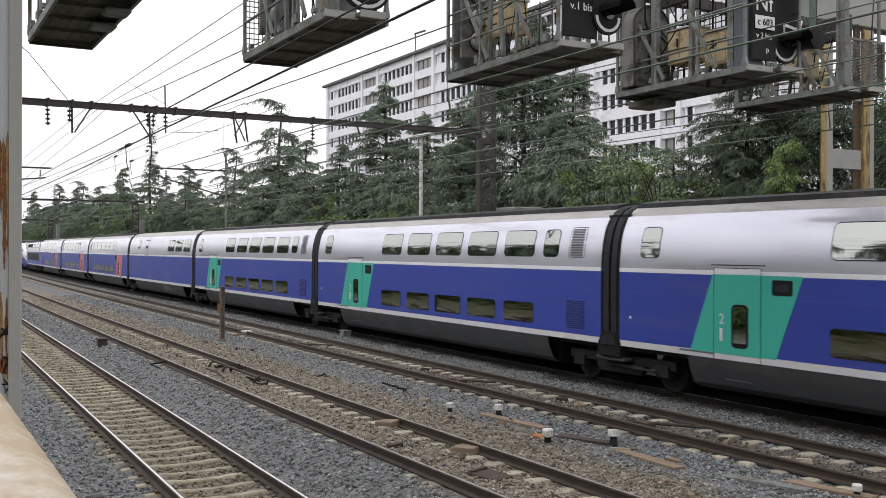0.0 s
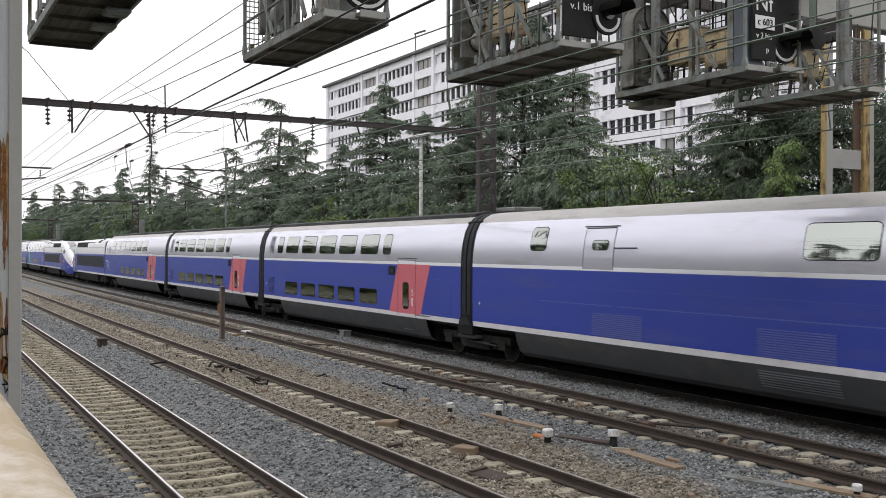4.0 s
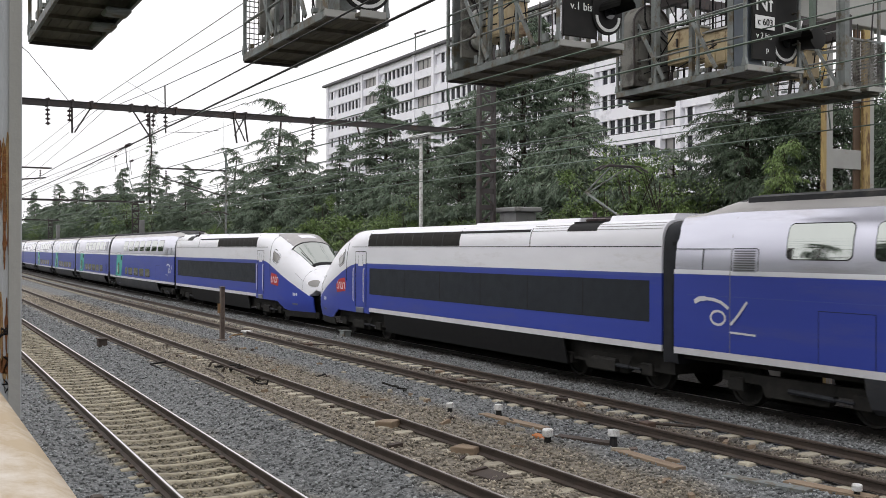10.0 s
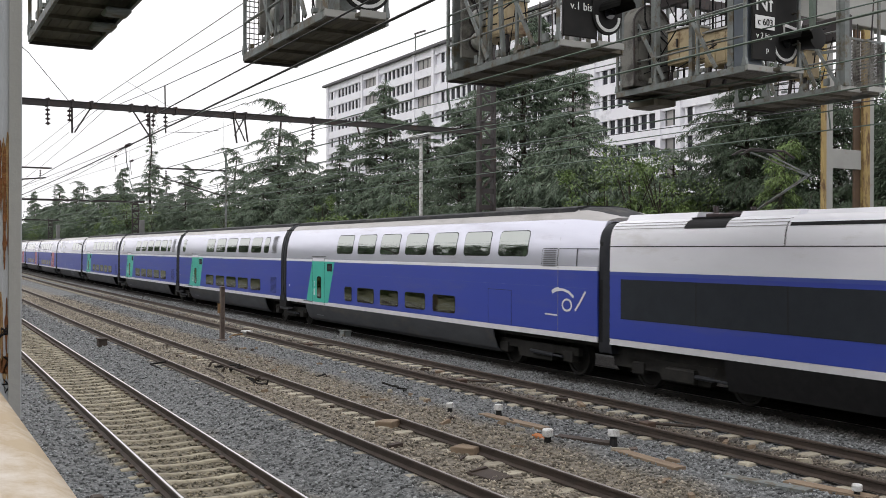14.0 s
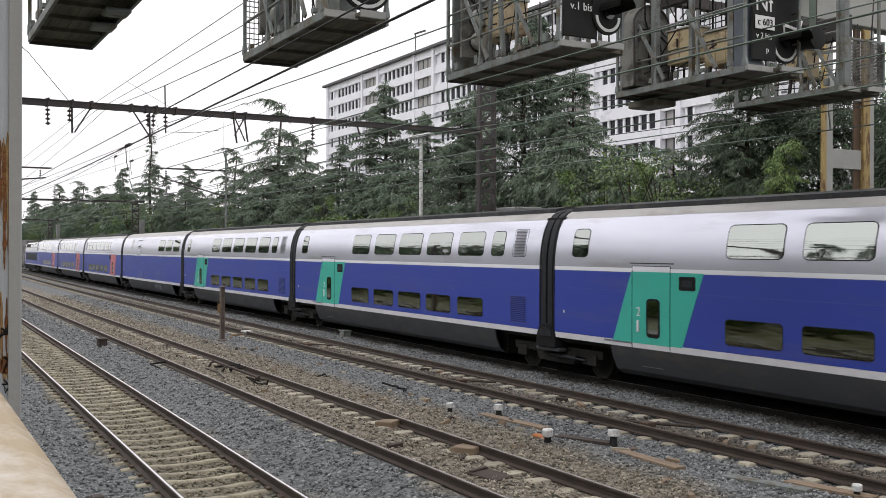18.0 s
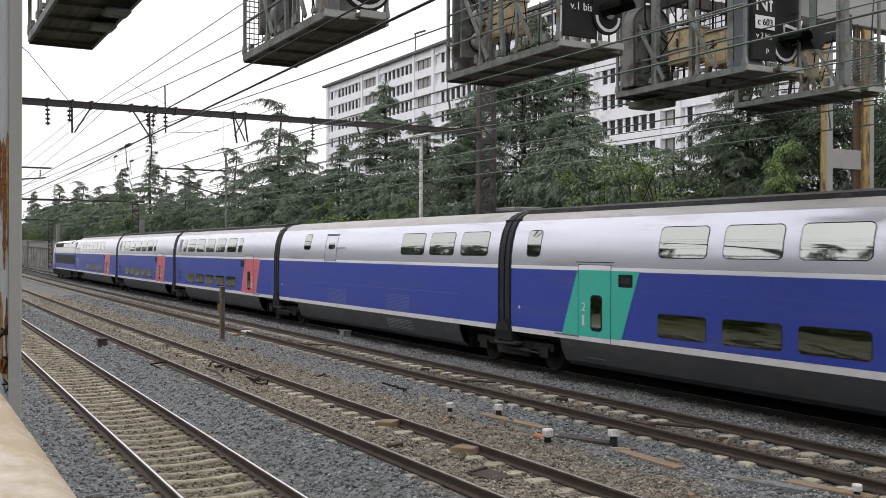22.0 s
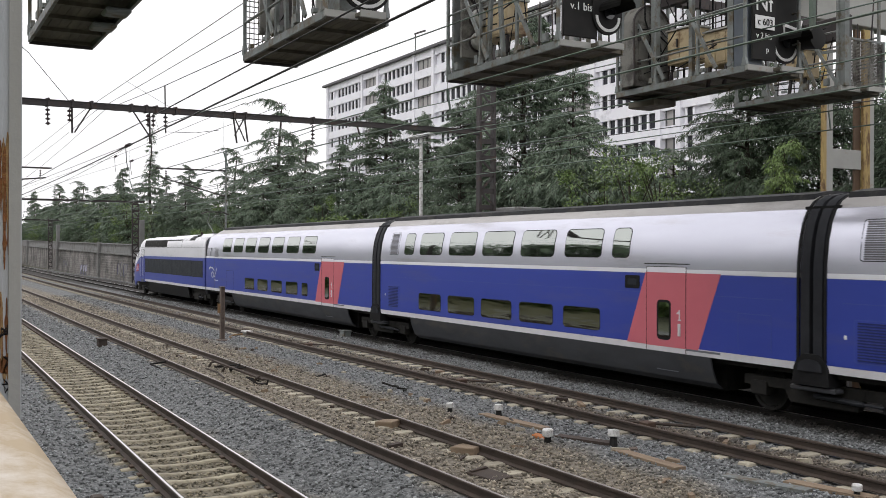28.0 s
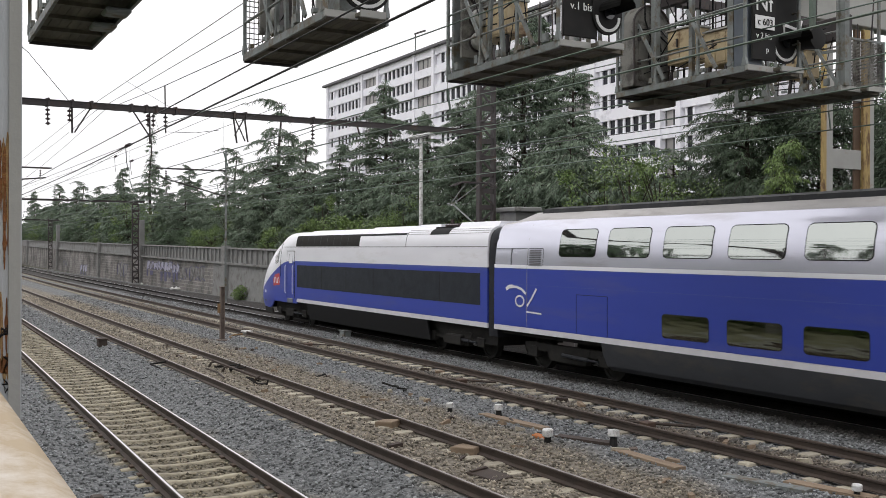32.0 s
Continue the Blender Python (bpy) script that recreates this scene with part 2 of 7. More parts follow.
    blind=mat("building_blind_panels", (0.26, 0.25, 0.24), (0.32, 0.31, 0.30), 0.5, 0.5, rnd=0.25),
    bldroof=mat("building_roof_edge", (0.10, 0.10, 0.105), (0.08, 0.08, 0.085), 0.5, 0.6),
    beige=mat("handrail_worn_beige", (0.47, 0.37, 0.24), (0.41, 0.315, 0.20), 5.0, 0.6, stain=(0.78, 0.76, 0.73), stain_scale=2.6, stain_amount=0.42, stain_soft=0.10, stretch=(0.8, 1, 1)),
    postpaint=mat("pillar_grey_paint", (0.47, 0.49, 0.51), (0.41, 0.43, 0.45), 6.0, 0.55, stain=(0.20, 0.085, 0.03), stain_scale=5.0, stain_amount=0.37, bump=0.2, stretch=(1, 1, 0.45)),
    rust=mat("deep_rust", (0.24, 0.095, 0.028), (0.11, 0.045, 0.02), 30.0, 0.9, bump=0.5, stain=(0.28, 0.13, 0.04), stain_scale=30, stain_amount=0.42),
    graffiti=mat("graffiti_paint", (0.46, 0.46, 0.54), (0.28, 0.27, 0.38), 1.2, 0.7, stain=(0.13, 0.12, 0.13), stain_scale=1.5, stain_amount=0.44),
    palewash=mat("faded_whitewash", (0.25, 0.245, 0.24), (0.15, 0.145, 0.14), 1.5, 0.8, stain=(0.10, 0.095, 0.09), stain_scale=1.5, stain_amount=0.48),
    violet=mat("violet_spray_paint", (0.10, 0.095, 0.19), (0.07, 0.065, 0.13), 1.5, 0.7, stain=(0.09, 0.085, 0.085), stain_scale=2.0, stain_amount=0.45),
    marker=mat("marker_cap_white", (0.70, 0.70, 0.69), (0.56, 0.56, 0.55), 8.0, 0.5, stain=(0.30, 0.28, 0.25), stain_scale=9.0, stain_amount=0.44),
    orange=mat("orange_plate", (0.45, 0.16, 0.04), (0.35, 0.12, 0.04), 6.0, 0.7),
    plankwood=mat("old_timber_edging", (0.29, 0.215, 0.145), (0.19, 0.14, 0.098), 4.0, 0.85, bump=0.3, stretch=(0.4, 3, 3)),
)


def ground_material(name, stones):
    """Ballast: blue-grey with brown, weathered strips along the second track, and the train's shade as a near-black
    strip; fine stones in relief.
    """
    m = bpy.data.materials.new(name)
    m.use_nodes = True
    N, L = m.node_tree.nodes, m.node_tree.links.new
    bsdf = N["Principled BSDF"]
    geo = N.new("ShaderNodeNewGeometry")
    sep = N.new("ShaderNodeSeparateXYZ")
    L(geo.outputs["Position"], sep.inputs[0])
    wob = N.new("ShaderNodeTexNoise")
    wob.inputs["Scale"].default_value, wob.inputs["Detail"].default_value = 0.7, 5
    L(geo.outputs["Position"], wob.inputs["Vector"])
    wy = N.new("ShaderNodeMath")
    wy.operation = "MULTIPLY_ADD"
    wy.inputs[1].default_value = 1.6
    L(wob.outputs["Fac"], wy.inputs[0])
    L(sep.outputs["Y"], wy.inputs[2])
    ramp = N.new("ShaderNodeValToRGB")
    scale = N.new("ShaderNodeMath")
    scale.operation = "MULTIPLY"
    scale.inputs[1].default_value = 1 / 24.0
    L(wy.outputs[0], scale.inputs[0])
    L(scale.outputs[0], ramp.inputs[0])
    # dark is the shade under the train, put into the ballast colour
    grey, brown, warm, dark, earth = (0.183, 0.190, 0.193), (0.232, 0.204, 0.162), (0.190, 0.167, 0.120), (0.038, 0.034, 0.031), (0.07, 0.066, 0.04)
    # darker grey-brown bed between the third track's rails
    taupe = (0.150, 0.128, 0.103)
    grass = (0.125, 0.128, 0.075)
    stops = [(0.0, grass), (1.5, grass), (2.2, grey), (4.0, grey), (4.35, warm), (5.75, warm), (6.15, grey), (7.4, grey), (7.9, brown), (10.4, brown), (11.1, grey), (12.2, grey), (12.8, taupe),
             (13.5, taupe), (14.0, grey), (15.6, grey), (16.05, dark), (20.3, dark), (20.9, grey), (21.6, earth)]
    els = ramp.color_ramp.elements
    els[0].position, els[0].color = 0.0, (*grass, 1)
    els[1].position, els[1].color = 1.0, (*earth, 1)
    for p, c in stops[1:]:
        els.new(min(p / 24.0, 0.999)).color = (*c, 1)
    vor = N.new("ShaderNodeTexVoronoi")
    vor.inputs["Scale"].default_value = 14.0
    L(geo.outputs["Position"], vor.inputs["Vector"])
    hv = N.new("ShaderNodeHueSaturation")
    val = N.new("ShaderNodeMapRange")
    # Bare ground runs darker: shade between stones is put into its tone.
    val.inputs["To Min"].default_value, val.inputs["To Max"].default_value = (0.34, 1.95) if stones else (0.36, 1.32)
    if stones:
        L(geo.outputs["Random Per Island"], val.inputs["Value"])
    else:
        bw = N.new("ShaderNodeRGBToBW")
        L(vor.outputs["Color"], bw.inputs[0])
        L(bw.outputs[0], val.inputs["Value"])
    L(val.outputs[0], hv.inputs["Value"])
    L(ramp.outputs[0], hv.inputs["Color"])
    L(hv.outputs[0], bsdf.inputs["Base Color"])
    bsdf.inputs["Roughness"].default_value = 0.85
    bp = N.new("ShaderNodeBump")
    bp.inputs["Strength"].default_value, bp.inputs["Distance"].default_value = (0.3, 0.01) if stones else (1.0, 0.05)
    if stones:
        L(wob.outputs["Fac"], bp.inputs["Height"])
    else:
        inv = N.new("ShaderNodeMath")
        inv.operation = "SUBTRACT"
        inv.inputs[0].default_value = 1.0
        L(vor.outputs["Distance"], inv.inputs[1])
        L(inv.outputs[0], bp.inputs["Height"])
    L(bp.outputs[0], bsdf.inputs["Normal"])
    return m


def wall_material():
    """Old rubble masonry, dark with damp, in rough courses."""
    m = bpy.data.materials.new("rubble_masonry")
    m.use_nodes = True
    N, L = m.node_tree.nodes, m.node_tree.links.new
    bsdf = N["Principled BSDF"]
    geo = N.new("ShaderNodeNewGeometry")
    mp = N.new("ShaderNodeMapping")
    mp.inputs["Rotation"].default_value = (radians(90), 0, 0)
    L(geo.outputs["Position"], mp.inputs[0])
    br = N.new("ShaderNodeTexBrick")
    br.inputs["Color1"].default_value, br.inputs["Color2"].default_value = (0.145, 0.133, 0.122, 1), (0.096, 0.093, 0.090, 1)
    br.inputs["Mortar"].default_value = (0.19, 0.18, 0.17, 1)
    br.inputs["Scale"].default_value, br.inputs["Mortar Size"].default_value = 1.0, 0.025
    br.inputs["Brick Width"].default_value, br.inputs["Row Height"].default_value = 0.62, 0.27
    br.offset, br.squash, br.squash_frequency = 0.37, 1.45, 3
    shift = N.new("ShaderNodeVectorMath")
    shift.operation = "MULTIPLY_ADD"
    shift.inputs[1].default_value = (0.16, 0.16, 0.16)
    wob = N.new("ShaderNodeTexNoise")
    wob.inputs["Scale"].default_value, wob.inputs["Detail"].default_value = 0.45, 7
    L(geo.outputs["Position"], wob.inputs["Vector"])
    jit = N.new("ShaderNodeTexNoise")
    jit.inputs["Scale"].default_value, jit.inputs["Detail"].default_value = 1.6, 3
    L(geo.outputs["Position"], jit.inputs["Vector"])
    L(jit.outputs["Color"], shift.inputs[0])
    L(mp.outputs[0], shift.inputs[2])
    L(shift.outputs[0], br.inputs["Vector"])
    hv = N.new("ShaderNodeHueSaturation")
    r = N.new("ShaderNodeMapRange")
    r.inputs["From Min"].default_value, r.inputs["From Max"].default_value = 0.3, 0.7
    r.inputs["To Min"].default_value, r.inputs["To Max"].default_value = 0.45, 2.1
    L(wob.outputs["Fac"], r.inputs["Value"])
    L(r.outputs[0], hv.inputs["Value"])
    L(br.outputs["Color"], hv.inputs["Color"])
    L(hv.outputs[0], bsdf.inputs["Base Color"])
    bsdf.inputs["Roughness"].default_value = 0.9
    bp = N.new("ShaderNodeBump")
    bp.inputs["Strength"].default_value, bp.inputs["Distance"].default_value, bp.invert = 0.8, 0.05, True
    L(br.outputs["Fac"], bp.inputs["Height"])
    L(bp.outputs[0], bsdf.inputs["Normal"])
    return m


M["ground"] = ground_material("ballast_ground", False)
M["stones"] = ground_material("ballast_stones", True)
M["masonry"] = wall_material()


# ---- the lie of the land ----
def bend(x):
    """The tracks' common gentle curve: sideways shift at x."""
    if x < -25:
        return 0.0001 * (x + 25) ** 2 if x > -260 else 0.0001 * 235 ** 2 + (-260 - x) * 0.047
    if x < -3:
        return 0.0003 * (x + 25) ** 2
    return 0.145 + (x + 3) * 0.0132


TRACKS = ((4.31, -0.26, 0.0), (7.47, 0.0, 1.0), (12.44, 0.0, 1.0), (16.22, -0.07, 1.0))  # middle, rail top, share of the curve


def track_y(i, x):
    y, _, k = TRACKS[i]
    return y + k * bend(x) - (0.0106 * (x + 25) if i == 0 else 0.0)


def ground_z(x, y):
    """Ballast level, lower at the first track, and the raised park behind the wall."""
    w = 20.2 + 0.8 * bend(x)
    if y < 5.5:
        return -0.47
    if y < 6.2:
        return -0.47 + (y - 5.5) / 0.7 * 0.29
    if y < w:
        return -0.18 if y < 9.6 else max(-0.18 - (y - 9.6) * 0.03, -0.205)
    return 1.9 + 0.0102 * min(max(-x - 19, -40), 240)


def make_ground():
    xs = sorted(set([-2500, -1200, -700, -450] + list(range(-330, 330, 6)) + [450, 700, 1200, 2500]))
    ys = [-2500, -900, -300, -100, -40, -12, -4, 0, 2, 4, 5.5, 5.85, 6.2, 7, 9, 11, 13, 15, 17, 19]
    back = [0.0, 0.02, 6, 20, 60, 160, 500, 2400]
    mb = Mesher()
    rows = []
    for x in xs:
        w = 20.2 + 0.8 * bend(max(min(x, 330), -330))
        xc = max(min(x, 330), -330)
        row = [(x, y + (bend(xc) if y > 6.5 else 0), ground_z(xc, min(y, w - 0.1))) for y in ys]
        row += [(x, w + b, ground_z(xc, w - 0.1 if b == 0 else w + b)) for b in back]
        rows.append(row)
    mb.loft(rows, closed=False)
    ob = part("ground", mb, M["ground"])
    tagged(ob, "grey and brown railway ballast with a raised park behind", "ground", kind="structure")


make_ground()


def make_wall():
    """Retaining wall beyond the tracks: rubble below, string course, slatted concrete parapet, coping, pilasters."""
    root = thing("wall_north", "dark stained stone retaining wall with concrete parapet", "wall", kind="structure")
    top = lambda x: 2.75 + 0.0102 * (-x - 20)
    y0 = lambda x: 19.85 + bend(x) * 0.8
    cuts = [-232, -190, -160, -130, -110, -95, -82, -70, -58, -46, -34, -20, -6, 8]
    for a, b in zip(cuts, cuts[1:]):
        rings = []
        for x in (a, b):
            rings.append([(x, y0(x), -0.4), (x, y0(x) + 0.10, top(x) - 1.02), (x, y0(x) + 0.5, top(x) - 1.02), (x, y0(x) + 0.5, -0.4)])
        plain = -70 <= a < -34
        part("wall_section", Mesher().loft(rings, True, True), M["postconc"] if plain else M["masonry"], root)
        part("string_course", Mesher().loft([[(x, y0(x) - 0.08, top(x) - 1.16), (x, y0(x) - 0.08, top(x) - 1.02), (x, y0(x) + 0.3, top(x) - 1.02), (x, y0(x) + 0.3, top(x) - 1.16)] for x in (a, b)], True, True), M["postconc"], root)
        if a >= -34:  # here the parapet gives way to an iron railing
            bars = Mesher()
            x = a + 0.1
            while x < b:
                bars.box(x - 0.014, x + 0.014, y0(x) + 0.15, y0(x) + 0.18, top(x) - 1.0, top(x) - 0.03)
                bars.box(x - 0.035, x + 0.035, y0(x) + 0.155, y0(x) + 0.175, top(x) - 0.55, top(x) - 0.47)
                x += 0.14
            part("railing_bars", bars, M["darksteel"], root, "dark iron railing bars")
            for z in (0.0, -0.22, -0.95):
                part("railing_rail", Mesher().bar((a, y0(a) + 0.165, top(a) + z), (b, y0(b) + 0.165, top(b) + z), 0.06, 0.04), M["metalgrey" if z == 0 else "darksteel"], root)
            continue
        part("coping", Mesher().loft([[(x, y0(x) + 0.0, top(x) - 0.10), (x, y0(x) + 0.02, top(x)), (x, y0(x) + 0.34, top(x)), (x, y0(x) + 0.36, top(x) - 0.10)] for x in (a, b)], True, True), M["postconc"], root)
        part("parapet_panel", Mesher().loft([[(x, y0(x) + 0.16, top(x) - 1.02), (x, y0(x) + 0.16, top(x) - 0.1), (x, y0(x) + 0.24, top(x) - 0.1), (x, y0(x) + 0.24, top(x) - 1.02)] for x in (a, b)], True, True), M["postconc"], root)
    x = -100.0
    while x < -34.5:
        part("parapet_slat", Mesher().box(-0.06, 0.06, 0, 0.11, 0, 0.92), M["postconc"], root, at=pose(x, y0(x) + 0.05, top(x) - 1.02))
        x += 1.05
    for x, up in ((-206, 0.12), (-156, 2.5), (-118, 0.12), (-94.4, 2.3), (-66.5, 0.12), (-40.5, 0.12), (-14, 0.12)):
        part("pilaster", Mesher().box(-0.35, 0.35, -0.25, 0.2, -0.4, top(x) + up, 0.03), M["postconc"], root, at=pose(x, y0(x), 0))
    # unreadable painted scrawls: filled blocks with an outline, and dark paint that ran below them
    rng = random.Random(5)
    for x0, x1, z0, z1, tall, fill in ((-92.3, -80.0, 1.15, 1.95, 0.9, "graffiti"), (-133, -127.5, 0.1, 1.1, 1.3, "graffiti"), (-106.5, -103, 0.2, 1.7, 1.2, "palewash"), (-79.0, -73.0, 0.7, 1.8, 0.9, "palewash"), (-150, -146, 0.5, 1.4, 1.2, "palewash")):
        fills, edges, runs = Mesher(), Mesher(), Mesher()
        x = x0
        while x < x1:
            w = rng.uniform(1.2, 1.7) * tall
            zc, h = (z0 + z1) / 2 + rng.uniform(-0.1, 0.1), (z1 - z0) * rng.uniform(0.38, 0.5)
            y = lambda z: y0(x) + 0.10 * (z + 0.4) / (top(x) + 0.6) - 0.012
            out = [(x + w * u, zc + h * v) for u, v in ((0.0, -1), (0.05, 0.8), (0.4, 1), (0.95, 0.85), (0.8, 0.1), (1.0, -0.9), (0.6, -0.5), (0.3, -1))]
            out = [(p + rng.uniform(-0.08, 0.08), q + rng.uniform(-0.08, 0.08)) for p, q in out]
            fills.loft([[(p, y(q) + d, q) for p, q in out] for d in (0.0, 0.02)], True, True)
            for (p, q), (p2, q2) in zip(out, out[1:] + out[:1]):
                if rng.random() < 0.5:
                    edges.bar((p, y(q) - 0.01, q), (p2, y(q2) - 0.01, q2), 0.012, 0.07)
            if rng.random() < 0.9:
                a, b = rng.uniform(0.5, 0.95) * w, rng.uniform(0.4, 1.0)
                runs.add([(x, y(z0), z0), (x + a, y(z0), z0), (x + a * 0.8, y(z0 - b), z0 - b), (x + a * 0.2, y(z0 - b), z0 - b)], [(0, 1, 2, 3)])
            x += w * 1.03
        part("painted_scrawl", fills, M[fill], root, "faded pale graffiti shapes")
        part("scrawl_outline", edges, M["violet"], root, "violet graffiti outlines")
        if fill == "graffiti":
            part("paint_run", runs, M["violet"], root, "dark violet paint runs")


def make_wall_litter():
    for x, s in ((-79.8, 0.22), (-78.2, 0.32), (-91.5, 0.18)):
        r = thing("litter_bag", "crumpled white plastic bag lying at the wall's foot", "litter", "litter at the wall", at=pose(x, 19.3 + 0.8 * bend(x), -0.2, 0, 0, x * 40))
        rng = random.Random(int(-x * 10))
        part("bag", Mesher().loft([[(s * q * math.cos(t) * rng.uniform(0.7, 1.2), s * 0.6 * q * math.sin(t) * rng.uniform(0.7, 1.2), z * s + rng.uniform(0, 0.08)) for t in (math.pi * k / 4 for k in range(8))] for q, z in ((0.8, 0.0), (1.0, 0.25), (0.7, 0.6), (0.25, 0.8))], True, True), M["marker"], r)


make_wall()
make_wall_litter()

# ---- tracks ----
RAIL = [(-0.07, -0.16), (0.07, -0.16), (0.07, -0.145), (0.012, -0.12), (0.012, -0.045), (0.036, -0.035), (0.036, -0.008), (0.030, -0.002)]
RAIL = RAIL + [(-x, z) for x, z in reversed(RAIL[2:])]


def sweep(i, side, outline, xs):
    z0 = TRACKS[i][1]
    return [[(x, track_y(i, x) + side * 0.7525 + u, z0 + v) for u, v in outline] for x in xs]


XS = [-330, -280, -240, -200, -170, -140, -120, -100] + list(range(-90, 10, 4)) + [12, 40, 80, 140, 220, 330]


def make_track(i, name, label, head, sleeper):
    root = thing(name, label, "railway track", kind="structure")
    for s in (-1, 1):
        r = part("rail", Mesher().loft(sweep(i, s, RAIL, XS), True, True), M["railshaded" if i == 3 else "railside"], root, smooth=0.3)
        part("rail_head", Mesher().loft(sweep(i, s, [(-0.019, -0.002), (0.019, -0.002), (0.015, 0.002), (-0.015, 0.002)], XS), True, True), M[head], r, smooth=0.6)
    z = TRACKS[i][1]
    rng = random.Random(i)
    rest = Mesher()
    if sleeper == "wood":
        line = [(-1.02, 0.022), (-0.80, 0.0), (-0.45, 0.006), (-0.30, 0.026), (0.25, 0.022), (0.42, 0.004), (0.80, 0.0), (1.02, 0.022)]
        base = Mesher().loft([[(-0.13, y, -0.32), (0.13, y, -0.32), (0.068, y, -0.17 - d), (0.054, y, -0.155 - d), (-0.054, y, -0.155 - d), (-0.068, y, -0.17 - d)] for y, d in line], True, True).mesh("sleeper")
    elif sleeper == "twin":
        base = Mesher().loft([[(-0.14, -0.36, -0.34), (0.14, -0.36, -0.34), (0.14, 0.36, -0.34), (-0.14, 0.36, -0.34)], [(-0.105, -0.33, -0.168), (0.105, -0.33, -0.168), (0.105, 0.33, -0.168), (-0.105, 0.33, -0.168)], [(-0.092, -0.315, -0.155), (0.092, -0.315, -0.155), (0.092, 0.315, -0.155), (-0.092, 0.315, -0.155)]], True, True).mesh("sleeper_block")
    clipm = Mesher().box(-0.07, 0.07, -0.13, -0.06, -0.16, -0.12, 0.01).box(-0.07, 0.07, 0.06, 0.13, -0.16, -0.12, 0.01).mesh("rail_fastening")
    near = {0: (-52, -9), 1: (-44, -8), 2: (-50, -6), 3: (-62, -44)}[i]
    x = -230.0
    while x < 120:
        x += 0.6
        y = track_y(i, x)
        jx, jr = rng.uniform(-0.03, 0.03), rng.uniform(-2.0, 2.0)
        if near[0] < x < near[1]:
            dz = rng.uniform(-0.012, 0.0) - (0.018 if i == 1 else 0.06 if i == 3 else 0.008)
            if sleeper == "wood":
                sl = part("sleeper", base, M["wood"], root, at=pose(x + jx, y, z + dz, 0, 0, jr))
                for s in (-1, 1):
                    part("rail_fastening", clipm, M["clip"], sl, at=pose(0, s * 0.7525, 0.0))
            else:
                for s in (-1, 1):
                    seat = 0.78 if i == 3 else 0.64 if s < 0 else 0.70
                    lift = rng.uniform(0.0, 0.034) if i == 1 and s > 0 else 0.0
                    part("sleeper_block", base, M["concrete"], root, at=pose(x + jx, y + s * seat, z + dz + lift, rng.uniform(-1.5, 1.5), 0, jr))
        elif sleeper == "wood":
            rest.obox(pose(x + jx, y, z - 0.23, 0, 0, jr), 0.17, 2.2, 0.145)
        else:
            for s in (-1, 1):
                rest.obox(pose(x + jx, y + s * 0.78, z - (0.34 if i == 3 else 0.25), 0, 0, jr), 0.22, 0.66, 0.18)
    tagged(part("far_sleepers", rest, M["wood" if sleeper == "wood" else "concrete"], root), kind="stuff")
    return root


def make_stones():
    """Loose ballast stones on the bed where the camera looks down at it."""
    rng = np.random.default_rng(3)
    n = 128000
    # more of them where it is nearer, thinning out towards the distance
    x = -7.0 - 66 * rng.random(n) ** 2.0
    y = 2.2 + 13.4 * rng.random(n)
    keep = (np.arctan2(y, -x) > radians(3.5)) & (np.arctan2(y, -x) < radians(58))
    x, y = x[keep], y[keep]
    z = np.array([ground_z(a, b) for a, b in zip(x, y)])
    bx = np.array([bend(a) for a in x])
    for i in range(3):
        d = np.abs(y - np.array([track_y(i, a) for a in x]))
        for s in (0.7525,):
            ok = np.abs(d - s) > 0.10
            x, y, z, bx, d = x[ok], y[ok], z[ok], bx[ok], d[ok]
    for i, ext in ((0, (0.0, 1.2)), (1, (0.5, 1.05)), (2, (0.5, 1.05))):
        d = np.abs(y - np.array([track_y(i, a) for a in x]))
        on = (np.abs((x + 230.0 + 0.3) % 0.6 - 0.3) < 0.115) & (d > ext[0]) & (d < ext[1]) & (rng.random(len(x)) < (0.97, 0.75, 0.75)[i])
        x, y, z, bx = x[~on], y[~on], z[~on], bx[~on]
    n = len(x)
    size = (0.014 + 0.030 * rng.random(n) ** 1.8) * (1 + np.clip((-x - 25) / 60, 0, 0.6))
    octa = np.array([(1, 0, 0), (-1, 0, 0), (0, 1, 0), (0, -1, 0), (0, 0, 1), (0, 0, -1)], float)
    V = octa[None] * (0.6 + 0.8 * rng.random((n, 6, 1))) + 0.9 * (rng.random((n, 6, 3)) - 0.5)
    a, b = rng.random(n) * 6.283, (rng.random(n) - 0.5) * 2.4
    ca, sa, cb, sb = np.cos(a), np.sin(a), np.cos(b), np.sin(b)
    X, Y, Z = V[..., 0], V[..., 1] * 0.75, V[..., 2] * 0.6
    Y, Z = Y * cb[:, None] - Z * sb[:, None], Y * sb[:, None] + Z * cb[:, None]
    X, Y = X * ca[:, None] - Y * sa[:, None], X * sa[:, None] + Y * ca[:, None]
    P = np.stack([X, Y, Z], -1) * size[:, None, None]
    P += np.stack([x, y, z + size * 0.25 + 0.012 * rng.random(n)], -1)[:, None]
    tri = np.array([(0, 2, 4), (2, 1, 4), (1, 3, 4), (3, 0, 4), (2, 0, 5), (1, 2, 5), (3, 1, 5), (0, 3, 5)])
    F = (tri[None] + 6 * np.arange(n)[:, None, None]).reshape(-1, 3)
    ob = new("ballast_stones", array_mesh("ballast_stones", P.reshape(-1, 3), F))
    ob.data.materials.append(M["stones"])
    tagged(ob, "loose angular grey and brown ballast stones", "ballast", kind="stuff")


